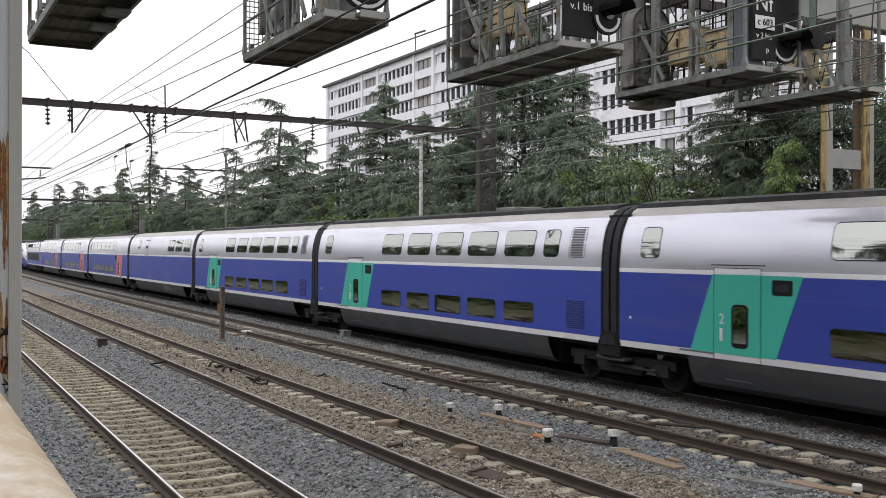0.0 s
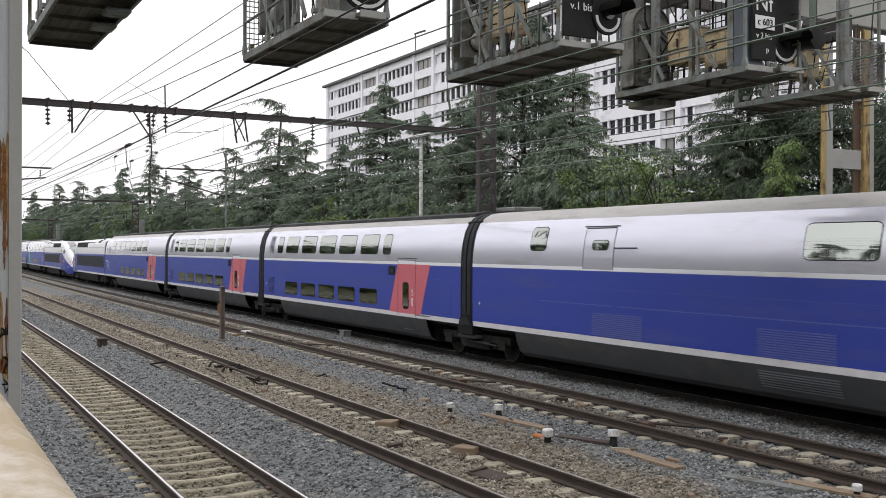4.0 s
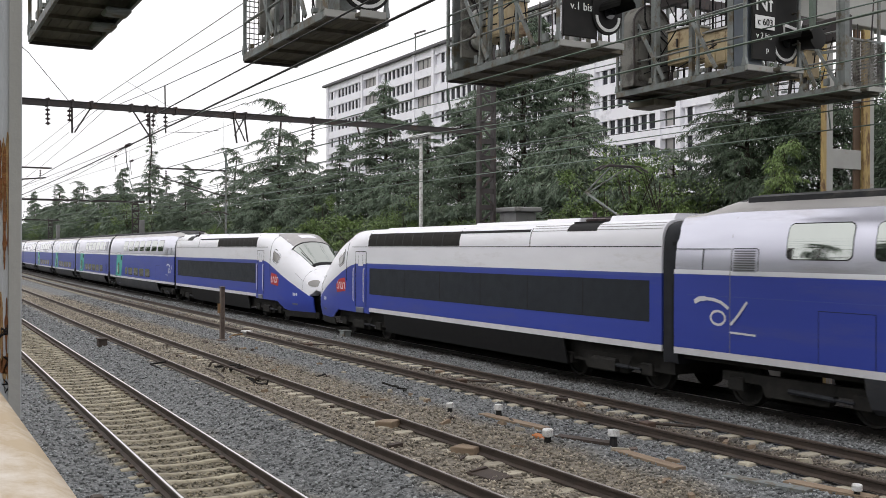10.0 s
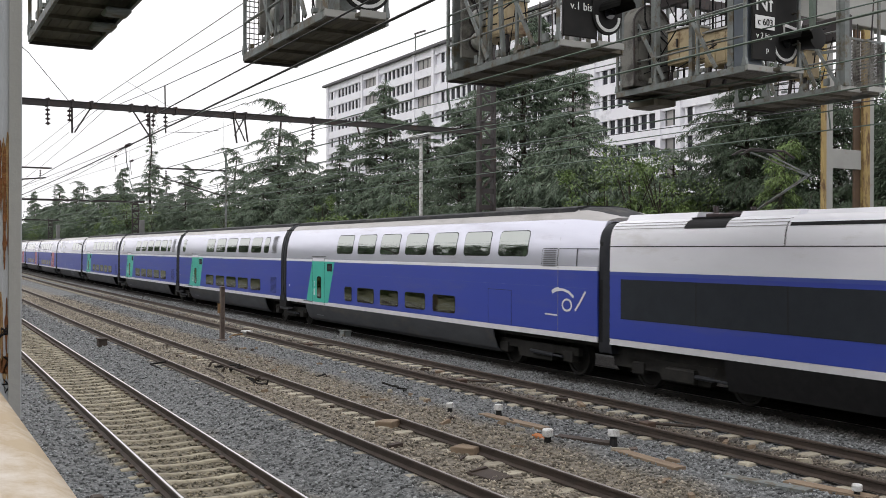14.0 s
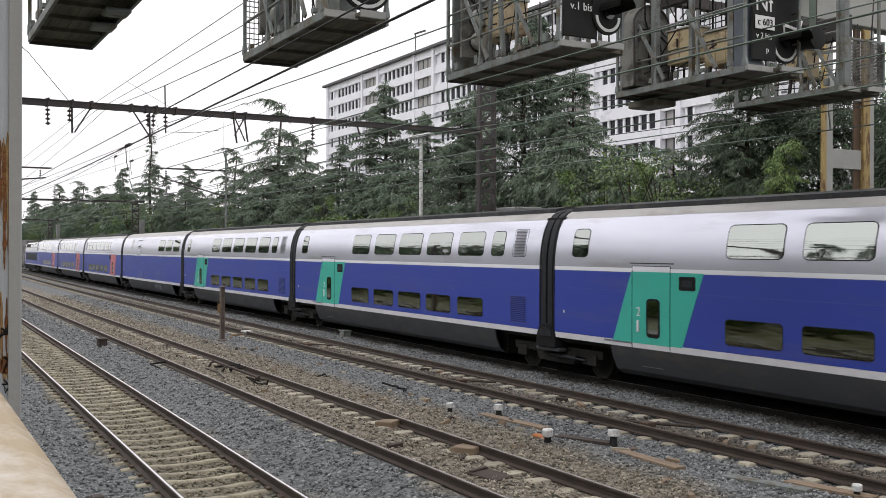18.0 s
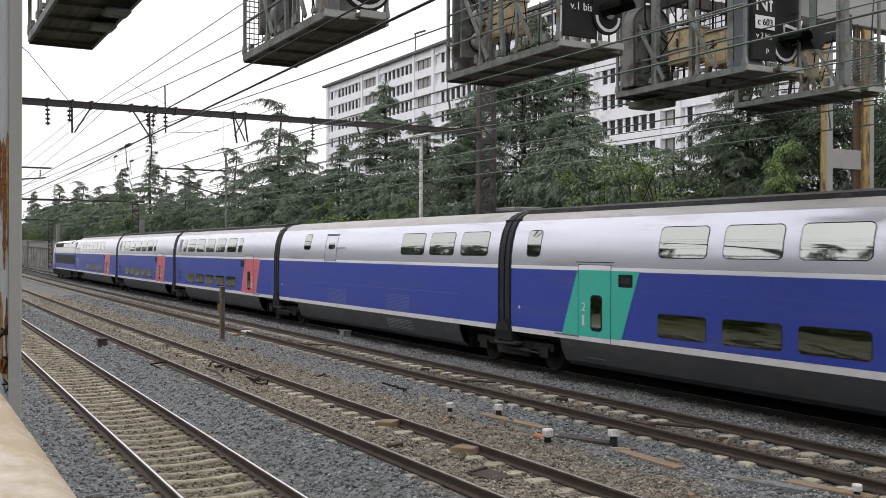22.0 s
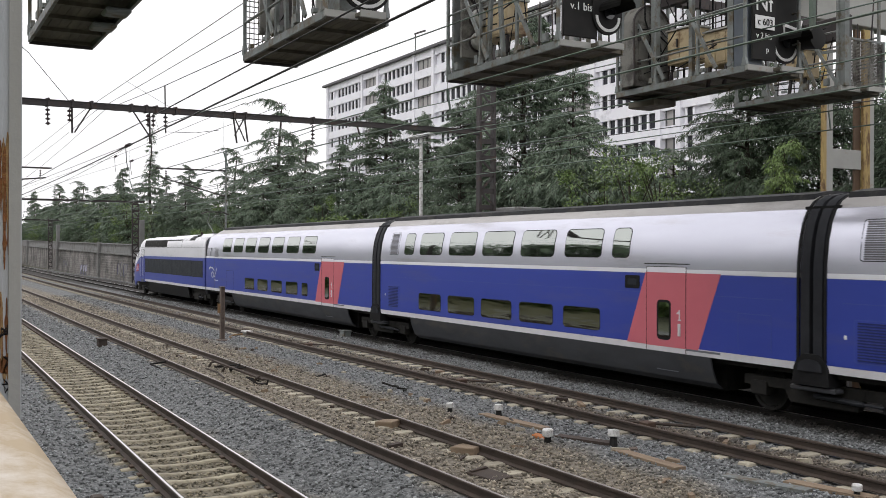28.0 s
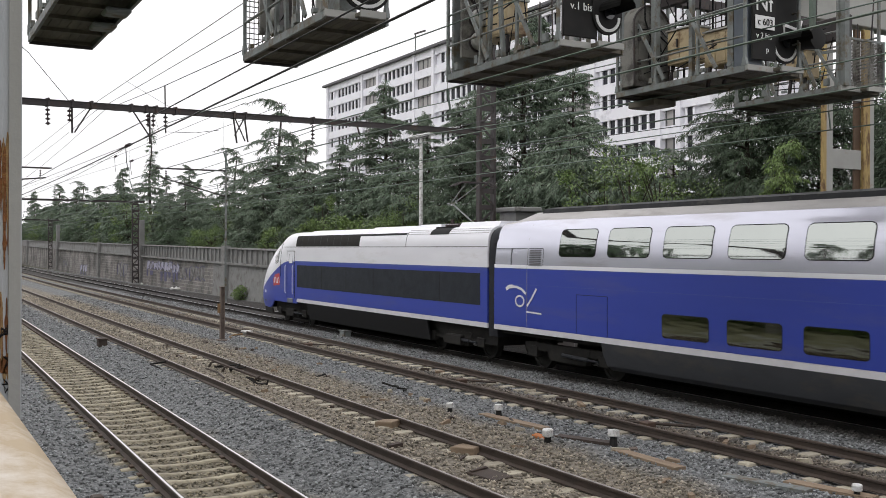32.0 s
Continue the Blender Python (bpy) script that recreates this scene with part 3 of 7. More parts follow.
# ---- building beyond the trees ----
def make_building():
    root = thing("office_building", "white panelled office block with rows of dark windows", "building", at=pose(0, 75, 0))
    Z0, ZT, ST = 2.0, 35.3, 3.11
    x0, x1 = -181.8, -76.5
    part("wall", Mesher().box(x0, x1, 0.45, 16, Z0, ZT), M["facade"], root)
    part("roof", Mesher().box(x0 - 0.9, x1 + 0.9, -0.6, 17, ZT, ZT + 0.45, 0.05), M["bldroof"], root)
    for k in range(11):
        z = ZT - ST * k - 1.06
        part("spandrel", Mesher().box(x0 - 0.1, x1 + 0.1, 0.02, 0.6, max(z - ST, Z0), z - ST + 1.35 if k < 10 else z - 1), M["facade"], root)
    part("spandrel", Mesher().box(x0 - 0.1, x1 + 0.1, 0.02, 0.6, ZT - 1.06 - 0.12, ZT), M["facade"], root)
    narrow = Mesher().box(0, 1.20, 0, 0.1, 0, 1.70).mesh("window_pane")
    mull = Mesher().box(-0.21, 0.21, -0.26, 0.1, 0, 1.9).mesh("window_mullion")
    wide = Mesher().box(0, 1.5, 0, 0.1, 0, 1.7).mesh("window_pane")
    thin = Mesher().box(-0.07, 0.07, -0.12, 0.1, 0, 1.9).mesh("window_mullion")
    pil = Mesher().box(-0.4, 0.4, -0.2, 0.5, Z0, ZT - 0.01).mesh("pilaster")
    bays = []
    for k in range(4):
        s = -176.6 + 20.6 * k
        bays += [("n", s, 7, 1.62), ("w", s + 13.0, 3, 1.62)]
    bays += [("n", -94.9, 7, 1.42), ("w", -83.4, 2, 1.24), ("n", -80.2, 1, 1.2), ("n", -180.3, 1, 1.62)]
    for kind, s, n, step in bays:
        slim = Matrix.Diagonal((step / 1.62, 1, 1, 1))
        if kind == "w" or n == 1:
            for px in ((s - 1.1, s + 5.6) if n == 3 else (s - 0.9,)):
                part("pilaster", pil, M["facade"], root, at=pose(px, 0, 0))
        for f in range(10):
            z = ZT - ST * (f + 1) + 0.29
            for j in range(n):
                if kind == "n":
                    part("window_pane", narrow, M["bldglass"], root, at=pose(s + (j + 0.13) * step, 0.36, z + 0.02) @ slim)
                    part("window_mullion", mull, M["facade"], root, at=pose(s + j * step, 0.42, z) @ slim)
                else:
                    part("window_pane", wide, M["blind" if (j * 7 + f * 3 + int(-s)) % 4 else "bldglass"], root, at=pose(s + j * step, 0.36, z + 0.02) @ slim)
                    part("window_mullion", thin, M["bldroof"], root, at=pose(s + j * step - 0.06, 0.38, z))
            if kind == "n":
                part("window_mullion", mull, M["facade"], root, at=pose(s + n * step, 0.42, z) @ slim)
    lamp = thing("roof_mast", "thin grey mast with an arm on the roof edge", "mast", at=pose(-143.6, 75, 35.6))
    part("pole", Mesher().tube([(0, 0, 0), (0, 0, 3.2)], 0.12, 6), M["metalgrey"], lamp)
    part("arm", Mesher().bar((-0.2, 0, 3.2), (3.4, 0, 3.05), 0.2, 0.25), M["darksteel"], lamp)


make_building()


# ---- trees ----
def spray_mesh(name, centers, dirs, length, width, rng, droop=0.35):
    """Small pointed sprays, one slim blade each."""
    n = len(centers)
    d = dirs / (np.linalg.norm(dirs, axis=1, keepdims=True) + 1e-9)
    side = np.cross(d, rng.normal(size=(n, 3)) * 0.8 + np.array([0, 0, 1.0]))
    side /= np.linalg.norm(side, axis=1, keepdims=True) + 1e-9
    L = (length * (0.5 + rng.random(n)))[:, None]
    W = (width * (0.6 + 0.8 * rng.random(n)))[:, None]
    tip = centers + d * L + np.array([[0, 0, -1.0]]) * L * droop
    V = np.stack([centers - side * W, centers + side * W + d * L * 0.25, tip], 1).reshape(-1, 3)
    return array_mesh(name, V, np.arange(3 * n).reshape(-1, 3))


def conifer_meshes(seed, H, R, first=0.05, power=0.7, limbs=48, step=0.055, nod=0.0, spray=(0.24, 0.026), gaps=0.5, droop=0.5, lift=0.25, core=3500):
    """A loose cedar: a leader that may nod at its tip, boughs of uneven reach with gaps between tiers,
    side shoots along each bough, and short hanging sprays along the shoots."""
    rng = np.random.default_rng(seed)
    wood = Mesher()
    ph = rng.uniform(0, 6.28, 4)

    def leader(f):
        z = f * H
        x, y = 0.16 * math.sin(z * 0.8 + ph[0]) * f, 0.16 * math.sin(z * 0.7 + ph[1]) * f
        if f > 0.88 and nod:  # the tip bows over
            a = (f - 0.88) / 0.12
            x += nod * a ** 1.5
            z -= abs(nod) * 0.55 * a ** 2.6
        return np.array([x, y, z])

    fs = [0, 0.1, 0.2, 0.3, 0.4, 0.5, 0.6, 0.7, 0.78, 0.84, 0.88, 0.91, 0.94, 0.97, 1.0]
    wood.tube([tuple(leader(f)) for f in fs], [0.24 * H / 15 * (1 - f) + 0.025 for f in fs], 7)
    C, D = [], []

    def clothe(line, dens, hang):
        """Sprays along a shoot given as points."""
        seg = np.linalg.norm(np.diff(line, axis=0), axis=1)
        total = seg.sum()
        n = max(int(total / step * dens), 3)
        s = rng.random(n) * total
        cum = np.concatenate([[0], np.cumsum(seg)])
        P = np.stack([np.interp(s, cum, line[:, k]) for k in range(3)], 1)
        d = line[-1] - line[0]
        d = d / (np.linalg.norm(d) + 1e-6)
        C.append(P + rng.normal(size=(n, 3)) * np.array([0.05, 0.05, 0.022]))
        v = d * 0.7 + rng.normal(size=(n, 3)) * np.array([0.55, 0.55, 0.25])
        v[:, 2] -= hang * rng.random(n)
        D.append(v)

    for k in range(limbs):
        f = first + (0.97 - first) * rng.random() ** 0.85
        az = rng.uniform(0, 2 * math.pi)
        # uneven reach: whole sides and tiers fall short
        hole = 1 - gaps * max(0.0, math.sin(f * 17 + ph[2]) * math.cos(az * 2 + ph[3] + f * 5))
        ln = (R * (1 - f) ** power + 0.22) * rng.uniform(0.55, 1.18) * hole
        up = lift + rng.uniform(-0.2, 0.25) + 0.25 * f
        sag = droop * rng.uniform(0.5, 1.3)
        o = leader(f)
        out = np.array([math.cos(az), math.sin(az), 0.0])
        side = np.array([-out[1], out[0], 0.0])
        curve = rng.uniform(-0.25, 0.25)

        def bough(u):
            u = np.asarray(u)[..., None]
            return o + out * ln * u + side * ln * curve * u ** 2 + np.array([0, 0, ln]) * (up * u - (up * 0.7 + sag * 0.45) * u ** 2.4)

        us = np.linspace(0, 1, 6)
        line = bough(us)
        wood.tube([tuple(p) for p in line], [max(0.045 * ln / 4 * (1 - u) + 0.010, 0.010) for u in us], 4, False)
        clothe(line[2:], 1.3, 0.8)
        m = int(4 + ln * 4.2)
        for j in range(m):
            u = 0.18 + 0.8 * (j + rng.random()) / m
            s = 1 if j % 2 else -1
            a = radians(rng.uniform(35, 75))
            sl = (0.30 * ln * (1.05 - u) + 0.28) * rng.uniform(0.5, 1.25)
            q = np.linspace(0, 1, 4)[:, None]
            dirv = out * math.cos(a) + side * s * math.sin(a)
            sh = bough(u) + dirv * sl * q + np.array([0, 0, 1.0]) * sl * (0.12 * q - (0.2 + droop * 0.55 * rng.uniform(0.4, 1.3)) * q ** 2)
            clothe(sh, 1.5, 0.9)
            if sl > 0.8:
                for e in (0.45, 0.75):
                    b = bough(u) + dirv * sl * e
                    t = dirv * 0.6 - side * s * rng.uniform(-0.8, 0.8)
                    clothe(b + t * (0.4 * sl) * q - np.array([0, 0, 1.0]) * 0.25 * sl * q ** 2, 1.3, 0.9)
    for f in np.linspace(0.88, 1.0, 10):
        b = leader(f)
        for s in (0, 2.1, 4.2):
            r = 0.45 * (1.15 - (f - 0.88) / 0.14)
            q = np.linspace(0, 1, 3)[:, None]
            clothe(b + np.array([math.cos(s + f * 40), math.sin(s + f * 40), 0.1]) * r * q - np.array([0, 0, 1.0]) * 0.25 * r * q ** 2, 1.2, 0.8)
    # older, denser growth near the trunk
    f = first + (0.74 - first) * rng.random(core) ** 1.2
    r = (R * (1 - f) ** power * 0.62) * np.sqrt(rng.random(core))
    az = rng.random(core) * 2 * math.pi
    lay = 0.5 + 0.5 * np.sin(f * H * 5.5 + 2 * np.sin(az * 2))  # in loose tiers
    keep = rng.random(core) < 0.35 + 0.65 * lay
    inner = np.stack([np.cos(az) * r, np.sin(az) * r, f * H], 1)[keep]
    idir = np.stack([np.cos(az), np.sin(az), -0.5 * rng.random(core)], 1)[keep] + rng.normal(size=(keep.sum(), 3)) * 0.5
    C, D = np.concatenate(C), np.concatenate(D)
    big = np.concatenate([np.full(len(C), 1.0), np.full(len(inner), 1.5)])
    return wood.mesh("trunk"), spray_mesh("crown", np.concatenate([C, inner]), np.concatenate([D, idir]), spray[0] * big, spray[1] * big, rng, 0.30)


def broadleaf_meshes(seed, H, R, clumps=60, per=170, leaf=(0.20, 0.075), low=0.15):
    """A bush or small tree: limbs to leaf clumps of uneven size, with gaps between them."""
    rng = np.random.default_rng(seed)
    wood = Mesher()
    wood.tube([(0, 0, 0), (0.05, 0.05, H * 0.45), (0.1, 0, H * 0.8)], [0.11, 0.07, 0.02], 6)
    C, D = [], []
    for k in range(clumps):
        az, f = rng.uniform(0, 6.283), rng.uniform(low, 1.0)
        r = R * math.sqrt(max(1 - abs(2 * f - 1.05) ** 2.2, 0.05)) * rng.uniform(0.35, 1.05)
        c = np.array([math.cos(az) * r, math.sin(az) * r, f * H])
        wood.tube([(0, 0, f * H * 0.5), tuple(c)], [0.03, 0.008], 3, False)
        s = rng.uniform(0.30, 0.9) * R * 0.36
        v = rng.normal(size=(per, 3))
        v /= np.linalg.norm(v, axis=1, keepdims=True)
        C.append(c + v * s * (rng.random((per, 1)) ** 0.45) * np.array([1, 1, 0.85]))
        D.append(v + rng.normal(size=(per, 3)) * 0.5)
    return wood.mesh("trunk"), spray_mesh("crown", np.concatenate(C), np.concatenate(D), leaf[0], leaf[1], rng, 0.2)


def plant(name, meshes, leafmat, x, y, scale, turn, label, category="tree", tall=1.0):
    y += bend(x)
    ob = thing(name, label, category, "trees behind the wall" if category == "tree" else "", at=Matrix.LocRotScale((x, y, ground_z(x, y) - 0.1), Euler((0, 0, turn)), (scale, scale, scale * tall)))
    part("trunk", meshes[0], M["trunk"], ob)
    c = new("crown", meshes[1])
    if not c.data.materials:
        c.data.materials.append(leafmat)
    c.parent = ob
    return ob


BROAD = conifer_meshes(31, 12, 5.0, 0.04, 0.70, 112, 0.033, 0.3, spray=(0.17, 0.020), gaps=0.55, droop=0.40, lift=0.16, core=9000)
CONE = conifer_meshes(32, 12, 5.4, 0.03, 0.95, 124, 0.035, 0.35, spray=(0.18, 0.022), gaps=0.45, droop=0.35, lift=0.30)
NOD = conifer_meshes(33, 12, 5.4, 0.04, 0.95, 74, 0.055, 2.3, spray=(0.22, 0.028), gaps=0.75, droop=0.80, lift=0.35, core=1500)
SMALL = conifer_meshes(35, 12, 5.0, 0.03, 1.10, 54, 0.070, 0.9, spray=(0.32, 0.042), gaps=0.75, droop=0.45, core=1500)
SPIRE = conifer_meshes(34, 12, 4.4, 0.03, 1.7, 64, 0.058, 0.12, spray=(0.24, 0.032), gaps=0.7, droop=0.35, lift=0.1, core=1500)
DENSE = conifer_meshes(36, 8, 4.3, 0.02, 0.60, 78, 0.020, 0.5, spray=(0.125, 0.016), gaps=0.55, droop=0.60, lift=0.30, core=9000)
LOW = conifer_meshes(37, 8, 4.6, 0.02, 0.50, 56, 0.078, 0.6, spray=(0.26, 0.034), gaps=0.5, droop=0.55, lift=0.25)
LOW_FAR = conifer_meshes(38, 8, 5.0, 0.02, 0.50, 44, 0.10, 0.6, spray=(0.42, 0.06), gaps=0.5, droop=0.55, lift=0.25)
YOUNG = conifer_meshes(39, 5, 1.05, 0.45, 0.7, 34, 0.03, 0.2, spray=(0.12, 0.018), gaps=0.4, droop=0.9, lift=0.1, core=300)
BUSH_A = broadleaf_meshes(21, 4.0, 2.0, 34, 150, (0.095, 0.034), low=0.05)
BUSH_B = broadleaf_meshes(22, 5.0, 1.7, 34, 140, (0.095, 0.034), low=0.05)
HEDGE = broadleaf_meshes(23, 3.4, 2.6, 70, 130, (0.15, 0.05), 0.02)
HEDGE_PALE = broadleaf_meshes(27, 3.6, 2.5, 66, 120, (0.15, 0.05), 0.02)
THICKET = broadleaf_meshes(26, 6.2, 3.4, 85, 300, (0.105, 0.034), 0.02)
BANK = broadleaf_meshes(25, 2.6, 2.3, 40, 60, (0.26, 0.11), 0.0)
HEDGE_FAR = broadleaf_meshes(24, 3.4, 2.6, 40, 50, (0.30, 0.12), 0.02)


def make_trees():
    cedar = "dark green cedar with drooping layered branches"
    left = 4.2  # a turn that lets a nodding tip hang towards the camera's left
    for m, x, y, h, t in (
            (SMALL, -301, 27, 15.7, 0.4), (SMALL, -270, 25, 13.0, 2.4), (SPIRE, -238, 27, 13.5, 1.4), (SMALL, -206, 25, 12.6, 4.0), (NOD, -187, 27, 12.7, left), (SMALL, -171, 24, 10.5, 1.9),
            (SMALL, -160, 29, 10.8, 5.0), (NOD, -148.6, 24, 9.8, 2.0), (SMALL, -144.9, 26.5, 10.4, 3.2), (SMALL, -133, 25, 11.3, 0.9), (SPIRE, -113.5, 24.5, 14.2, 1.0), (SMALL, -121, 28, 9.6, 0.2),
            (SMALL, -106, 28, 8.4, 2.0), (SMALL, -101.5, 26, 9.6, 4.6), (NOD, -95, 24, 8.2, 5.6), (NOD, -85.1, 26, 10.4, left), (CONE, -82, 29, 8.5, 3.0), (NOD, -73.2, 26, 13.5, left + 0.2), (BROAD, -77, 28, 8.8, 1.1),
            (NOD, -67.5, 26, 9.6, 2.5), (CONE, -56.0, 27, 11.9, 0.3), (BROAD, -53.0, 28.5, 9.6, 4.4), (BROAD, -60.0, 25.5, 8.2, 0.8), (BROAD, -39.3, 26.5, 12.9, 0.4), (CONE, -46.5, 28, 9.6, 2.1), (BROAD, -35.0, 25.5, 7.4, 3.7),
            (BROAD, -43.0, 25, 8.6, 5.1), (BROAD, -36.1, 27.0, 9.7, 1.9), (LOW, -29.8, 25.0, 5.6, 2.2), (LOW, -27.4, 25.0, 5.2, 4.9), (DENSE, -24.2, 25.6, 7.9, 0.9), (DENSE, -21.9, 26.6, 7.6, 2.8), (DENSE, -25.8, 26.8, 5.6, 4.1), (DENSE, -18.4, 26.0, 6.4, 5.5), (BROAD, -13.6, 27.5, 9.0, 3.6)):
        plant("cedar_tree", m, M["shadedneedles" if m is DENSE else "needles"], x, y, h / (8 if m in (DENSE, LOW) else 12), t, "dense cedar with drooping boughs and shade in its needle colour" if m is DENSE else cedar)
    for m, x, y, s, t in ((BUSH_A, -28.8, 23.0, 1.0, 0.3), (BUSH_B, -30.4, 23.4, 0.90, 2.0), (BUSH_A, -27.5, 23.2, 1.22, 4.4), (BUSH_B, -25.5, 22.8, 0.90, 3.0), (BUSH_A, -24.6, 23.6, 0.85, 1.0),
                          (BUSH_A, -46.0, 23.2, 0.9, 1.4), (BUSH_B, -58.0, 23.5, 0.9, 0.2), (BUSH_B, -78.0, 23.2, 0.9, 2.2), (BUSH_A, -104.0, 22.8, 1.2, 5.0), (BUSH_A, -118.0, 22.8, 1.5, 5.0), (BUSH_B, -150.0, 23.0, 1.4, 1.0)):
        plant("bush", m, M["leaves"], x, y, s, t, "light green leafy bush behind the wall", "bush")
    plant("shrub", BANK, M["leaves"], -62.3, 19.65, 0.34, 0.7, "small green shrub at the foot of the wall", "bush")
    # Added thickets block the bright background, so the cedars look dark inside.
    for x, y, s, t in ((-25.6, 28.6, 0.98, 0.4), (-22.4, 28.8, 1.06, 2.2), (-19.0, 28.6, 1.04, 4.0), (-15.8, 28.9, 1.0, 1.1)):
        plant("hedge_shrub", THICKET, M["darkleaves"], x, y, s, t, "tall dark green thicket added behind the cedars as backing", "bush")
    plant("cedar_tree", YOUNG, M["leaves"], -21.35, 24.0, 0.97, 0.6, "young light green cedar with hanging boughs")
    x = -300.0
    rng = random.Random(8)
    while x < -32:
        far = x < -115
        h = rng.uniform(4.2, 6.6) * (1.35 if far else 1.0)
        plant("cedar_tree", LOW_FAR if far else LOW, M["needles"], x, rng.uniform(23.6, 26.5), h / 8, rng.uniform(0, 6.28), "young dark green cedar with dense low boughs")
        x += rng.uniform(3.6, 5.4) * (1.7 if far else 1.0)
    x = -300.0
    while x < -2:
        far = x < -100
        s = rng.uniform(0.75, 1.25) * (1.0 if far else 0.75 if x < -45 else 0.62)
        pale = rng.random() < 0.4
        plant("hedge_shrub", HEDGE_PALE if pale else HEDGE, M["leaves" if pale else "darkleaves"], x, 23.4 + rng.uniform(-0.4, 1.2), s, rng.uniform(0, 6), "light green dense shrub behind the wall" if pale else "dark green dense shrub behind the wall", "bush", rng.uniform(0.75, 1.1))
        x += rng.uniform(3.3, 4.6) * (2.4 if far else 1.5 if x < -45 else 0.8)


make_trees()


# ---- the trains ----
def text_mesh(s, size):
    cu = bpy.data.curves.new("lettering", "FONT")
    cu.body, cu.size, cu.extrude, cu.align_x, cu.align_y = s, size, 0.004, "CENTER", "CENTER"
    ob = bpy.data.objects.new("lettering", cu)
    scene.collection.objects.link(ob)
    bpy.context.view_layer.update()
    me = bpy.data.meshes.new_from_object(ob.evaluated_get(bpy.context.evaluated_depsgraph_get()))
    bpy.data.objects.remove(ob)
    return me


# Car side (sideways from the middle, height) of a double-deck trailer, from the skirt to the roof's middle.
SIDE = [(1.10, 0.30), (1.26, 0.42), (1.395, 0.72), (1.45, 0.98), (1.455, 1.8), (1.45, 2.72), (1.44, 3.0), (1.392, 3.4), (1.308, 3.72), (1.19, 3.96), (1.02, 4.14), (0.80, 4.25), (0.45, 4.31), (0.0, 4.33)]


def side_y(z):
    """Half width of the trailer at height z."""
    for (a, b), (c, d) in zip(SIDE, SIDE[1:]):
        if b <= z <= d:
            return a + (c - a) * (z - b) / (d - b)
    return SIDE[0][0] if z < SIDE[0][1] else 0.0


def band(z0, z1, proud=0.0):
    """The stretch of the section between two heights."""
    pts = [(side_y(z0), z0)] + [p for p in SIDE if z0 < p[1] < z1] + [(side_y(z1), z1)]
    return [(y + proud, z) for y, z in pts]


def shell(z0, z1, x0, x1, proud=0.0, inside=0.04):
    """Both flanks of the body between two heights, with thickness, from x0 to x1."""
    mb = Mesher()
    for s in (-1, 1):
        out = band(z0, z1, proud)
        loop = [(s * y, z) for y, z in out] + [(s * (y - inside), z) for y, z in reversed(out)]
        mb.loft([[(x, y, z) for y, z in loop] for x in (x0, x1)], True, True)
    return mb


def patch(x0, x1, z0, z1, proud, lean=0.0, r=0.0, width=side_y, rows=7):
    """A panel that follows the near flank: corners rounded by r, leaning by lean metres from foot to top."""
    mb = Mesher()
    zs = sorted(set([z0, z1] + [z0 + (z1 - z0) * k / rows for k in range(rows)] + ([z0 + r * q for q in (0.3, 0.7, 1)] + [z1 - r * q for q in (0.3, 0.7, 1)] if r else [])))
    front, back = [], []
    for z in zs:
        d = max(r - (z - z0), r - (z1 - z), 0) if r else 0
        inset = r - math.sqrt(max(r * r - d * d, 0)) if r else 0
        sh = lean * (z - z0) / (z1 - z0)
        y = -width(z) - proud
        front.append([(x0 + inset + sh, y, z), (x1 - inset + sh, y, z)])
        back.append([(x0 + inset + sh, y + 0.012 + proud, z), (x1 - inset + sh, y + 0.012 + proud, z)])
    loops = [[f[0], f[1], b[1], b[0]] for f, b in zip(front, back)]
    return mb.loft(loops, True, True)


def window(parent, x0, x1, z0, z1, name="window", r=0.10, glass="glass"):
    low = name == "lower_window"
    e, r = (0.010, 0.08) if low else (0.02, r)
    w = part(name, patch(x0 - e, x1 + e, z0 - e, z1 + e, 0.004, 0, r + e), M["navy" if low else "black"], parent)
    part("pane", patch(x0, x1, z0, z1, 0.009, 0, r), M["lowglass" if low else glass], w, smooth=0.5)
    return w


def vent(parent, x0, x1, z0, z1, material, n=12, frame_mat="silver"):
    part("vent_rim", patch(x0 - 0.018, x1 + 0.018, z0 - 0.018, z1 + 0.018, 0.002, 0, 0.06), M["roofdark" if frame_mat == "silver" else "waist"], parent)
    v = part("vent", patch(x0, x1, z0, z1, 0.004, 0, 0.05), M[frame_mat], parent)
    for k in range(n):
        z = z0 + (z1 - z0) * (k + 0.7) / (n + 0.6)
        y = -side_y(z)
        part("vent_slat", Mesher().box(x0 + 0.07, x1 - 0.07, y - 0.016, y + 0.01, z - 0.012, z + 0.014), M[material], v)


WHEEL = Mesher().lathe((0, 0, 0.46), "y", [(0.05, -0.09), (0.12, -0.09), (0.16, -0.05), (0.38, -0.04), (0.40, -0.08), (0.46, -0.08), (0.465, 0.05), (0.49, 0.06), (0.49, 0.09), (0.1, 0.09)], 20).mesh("wheel")


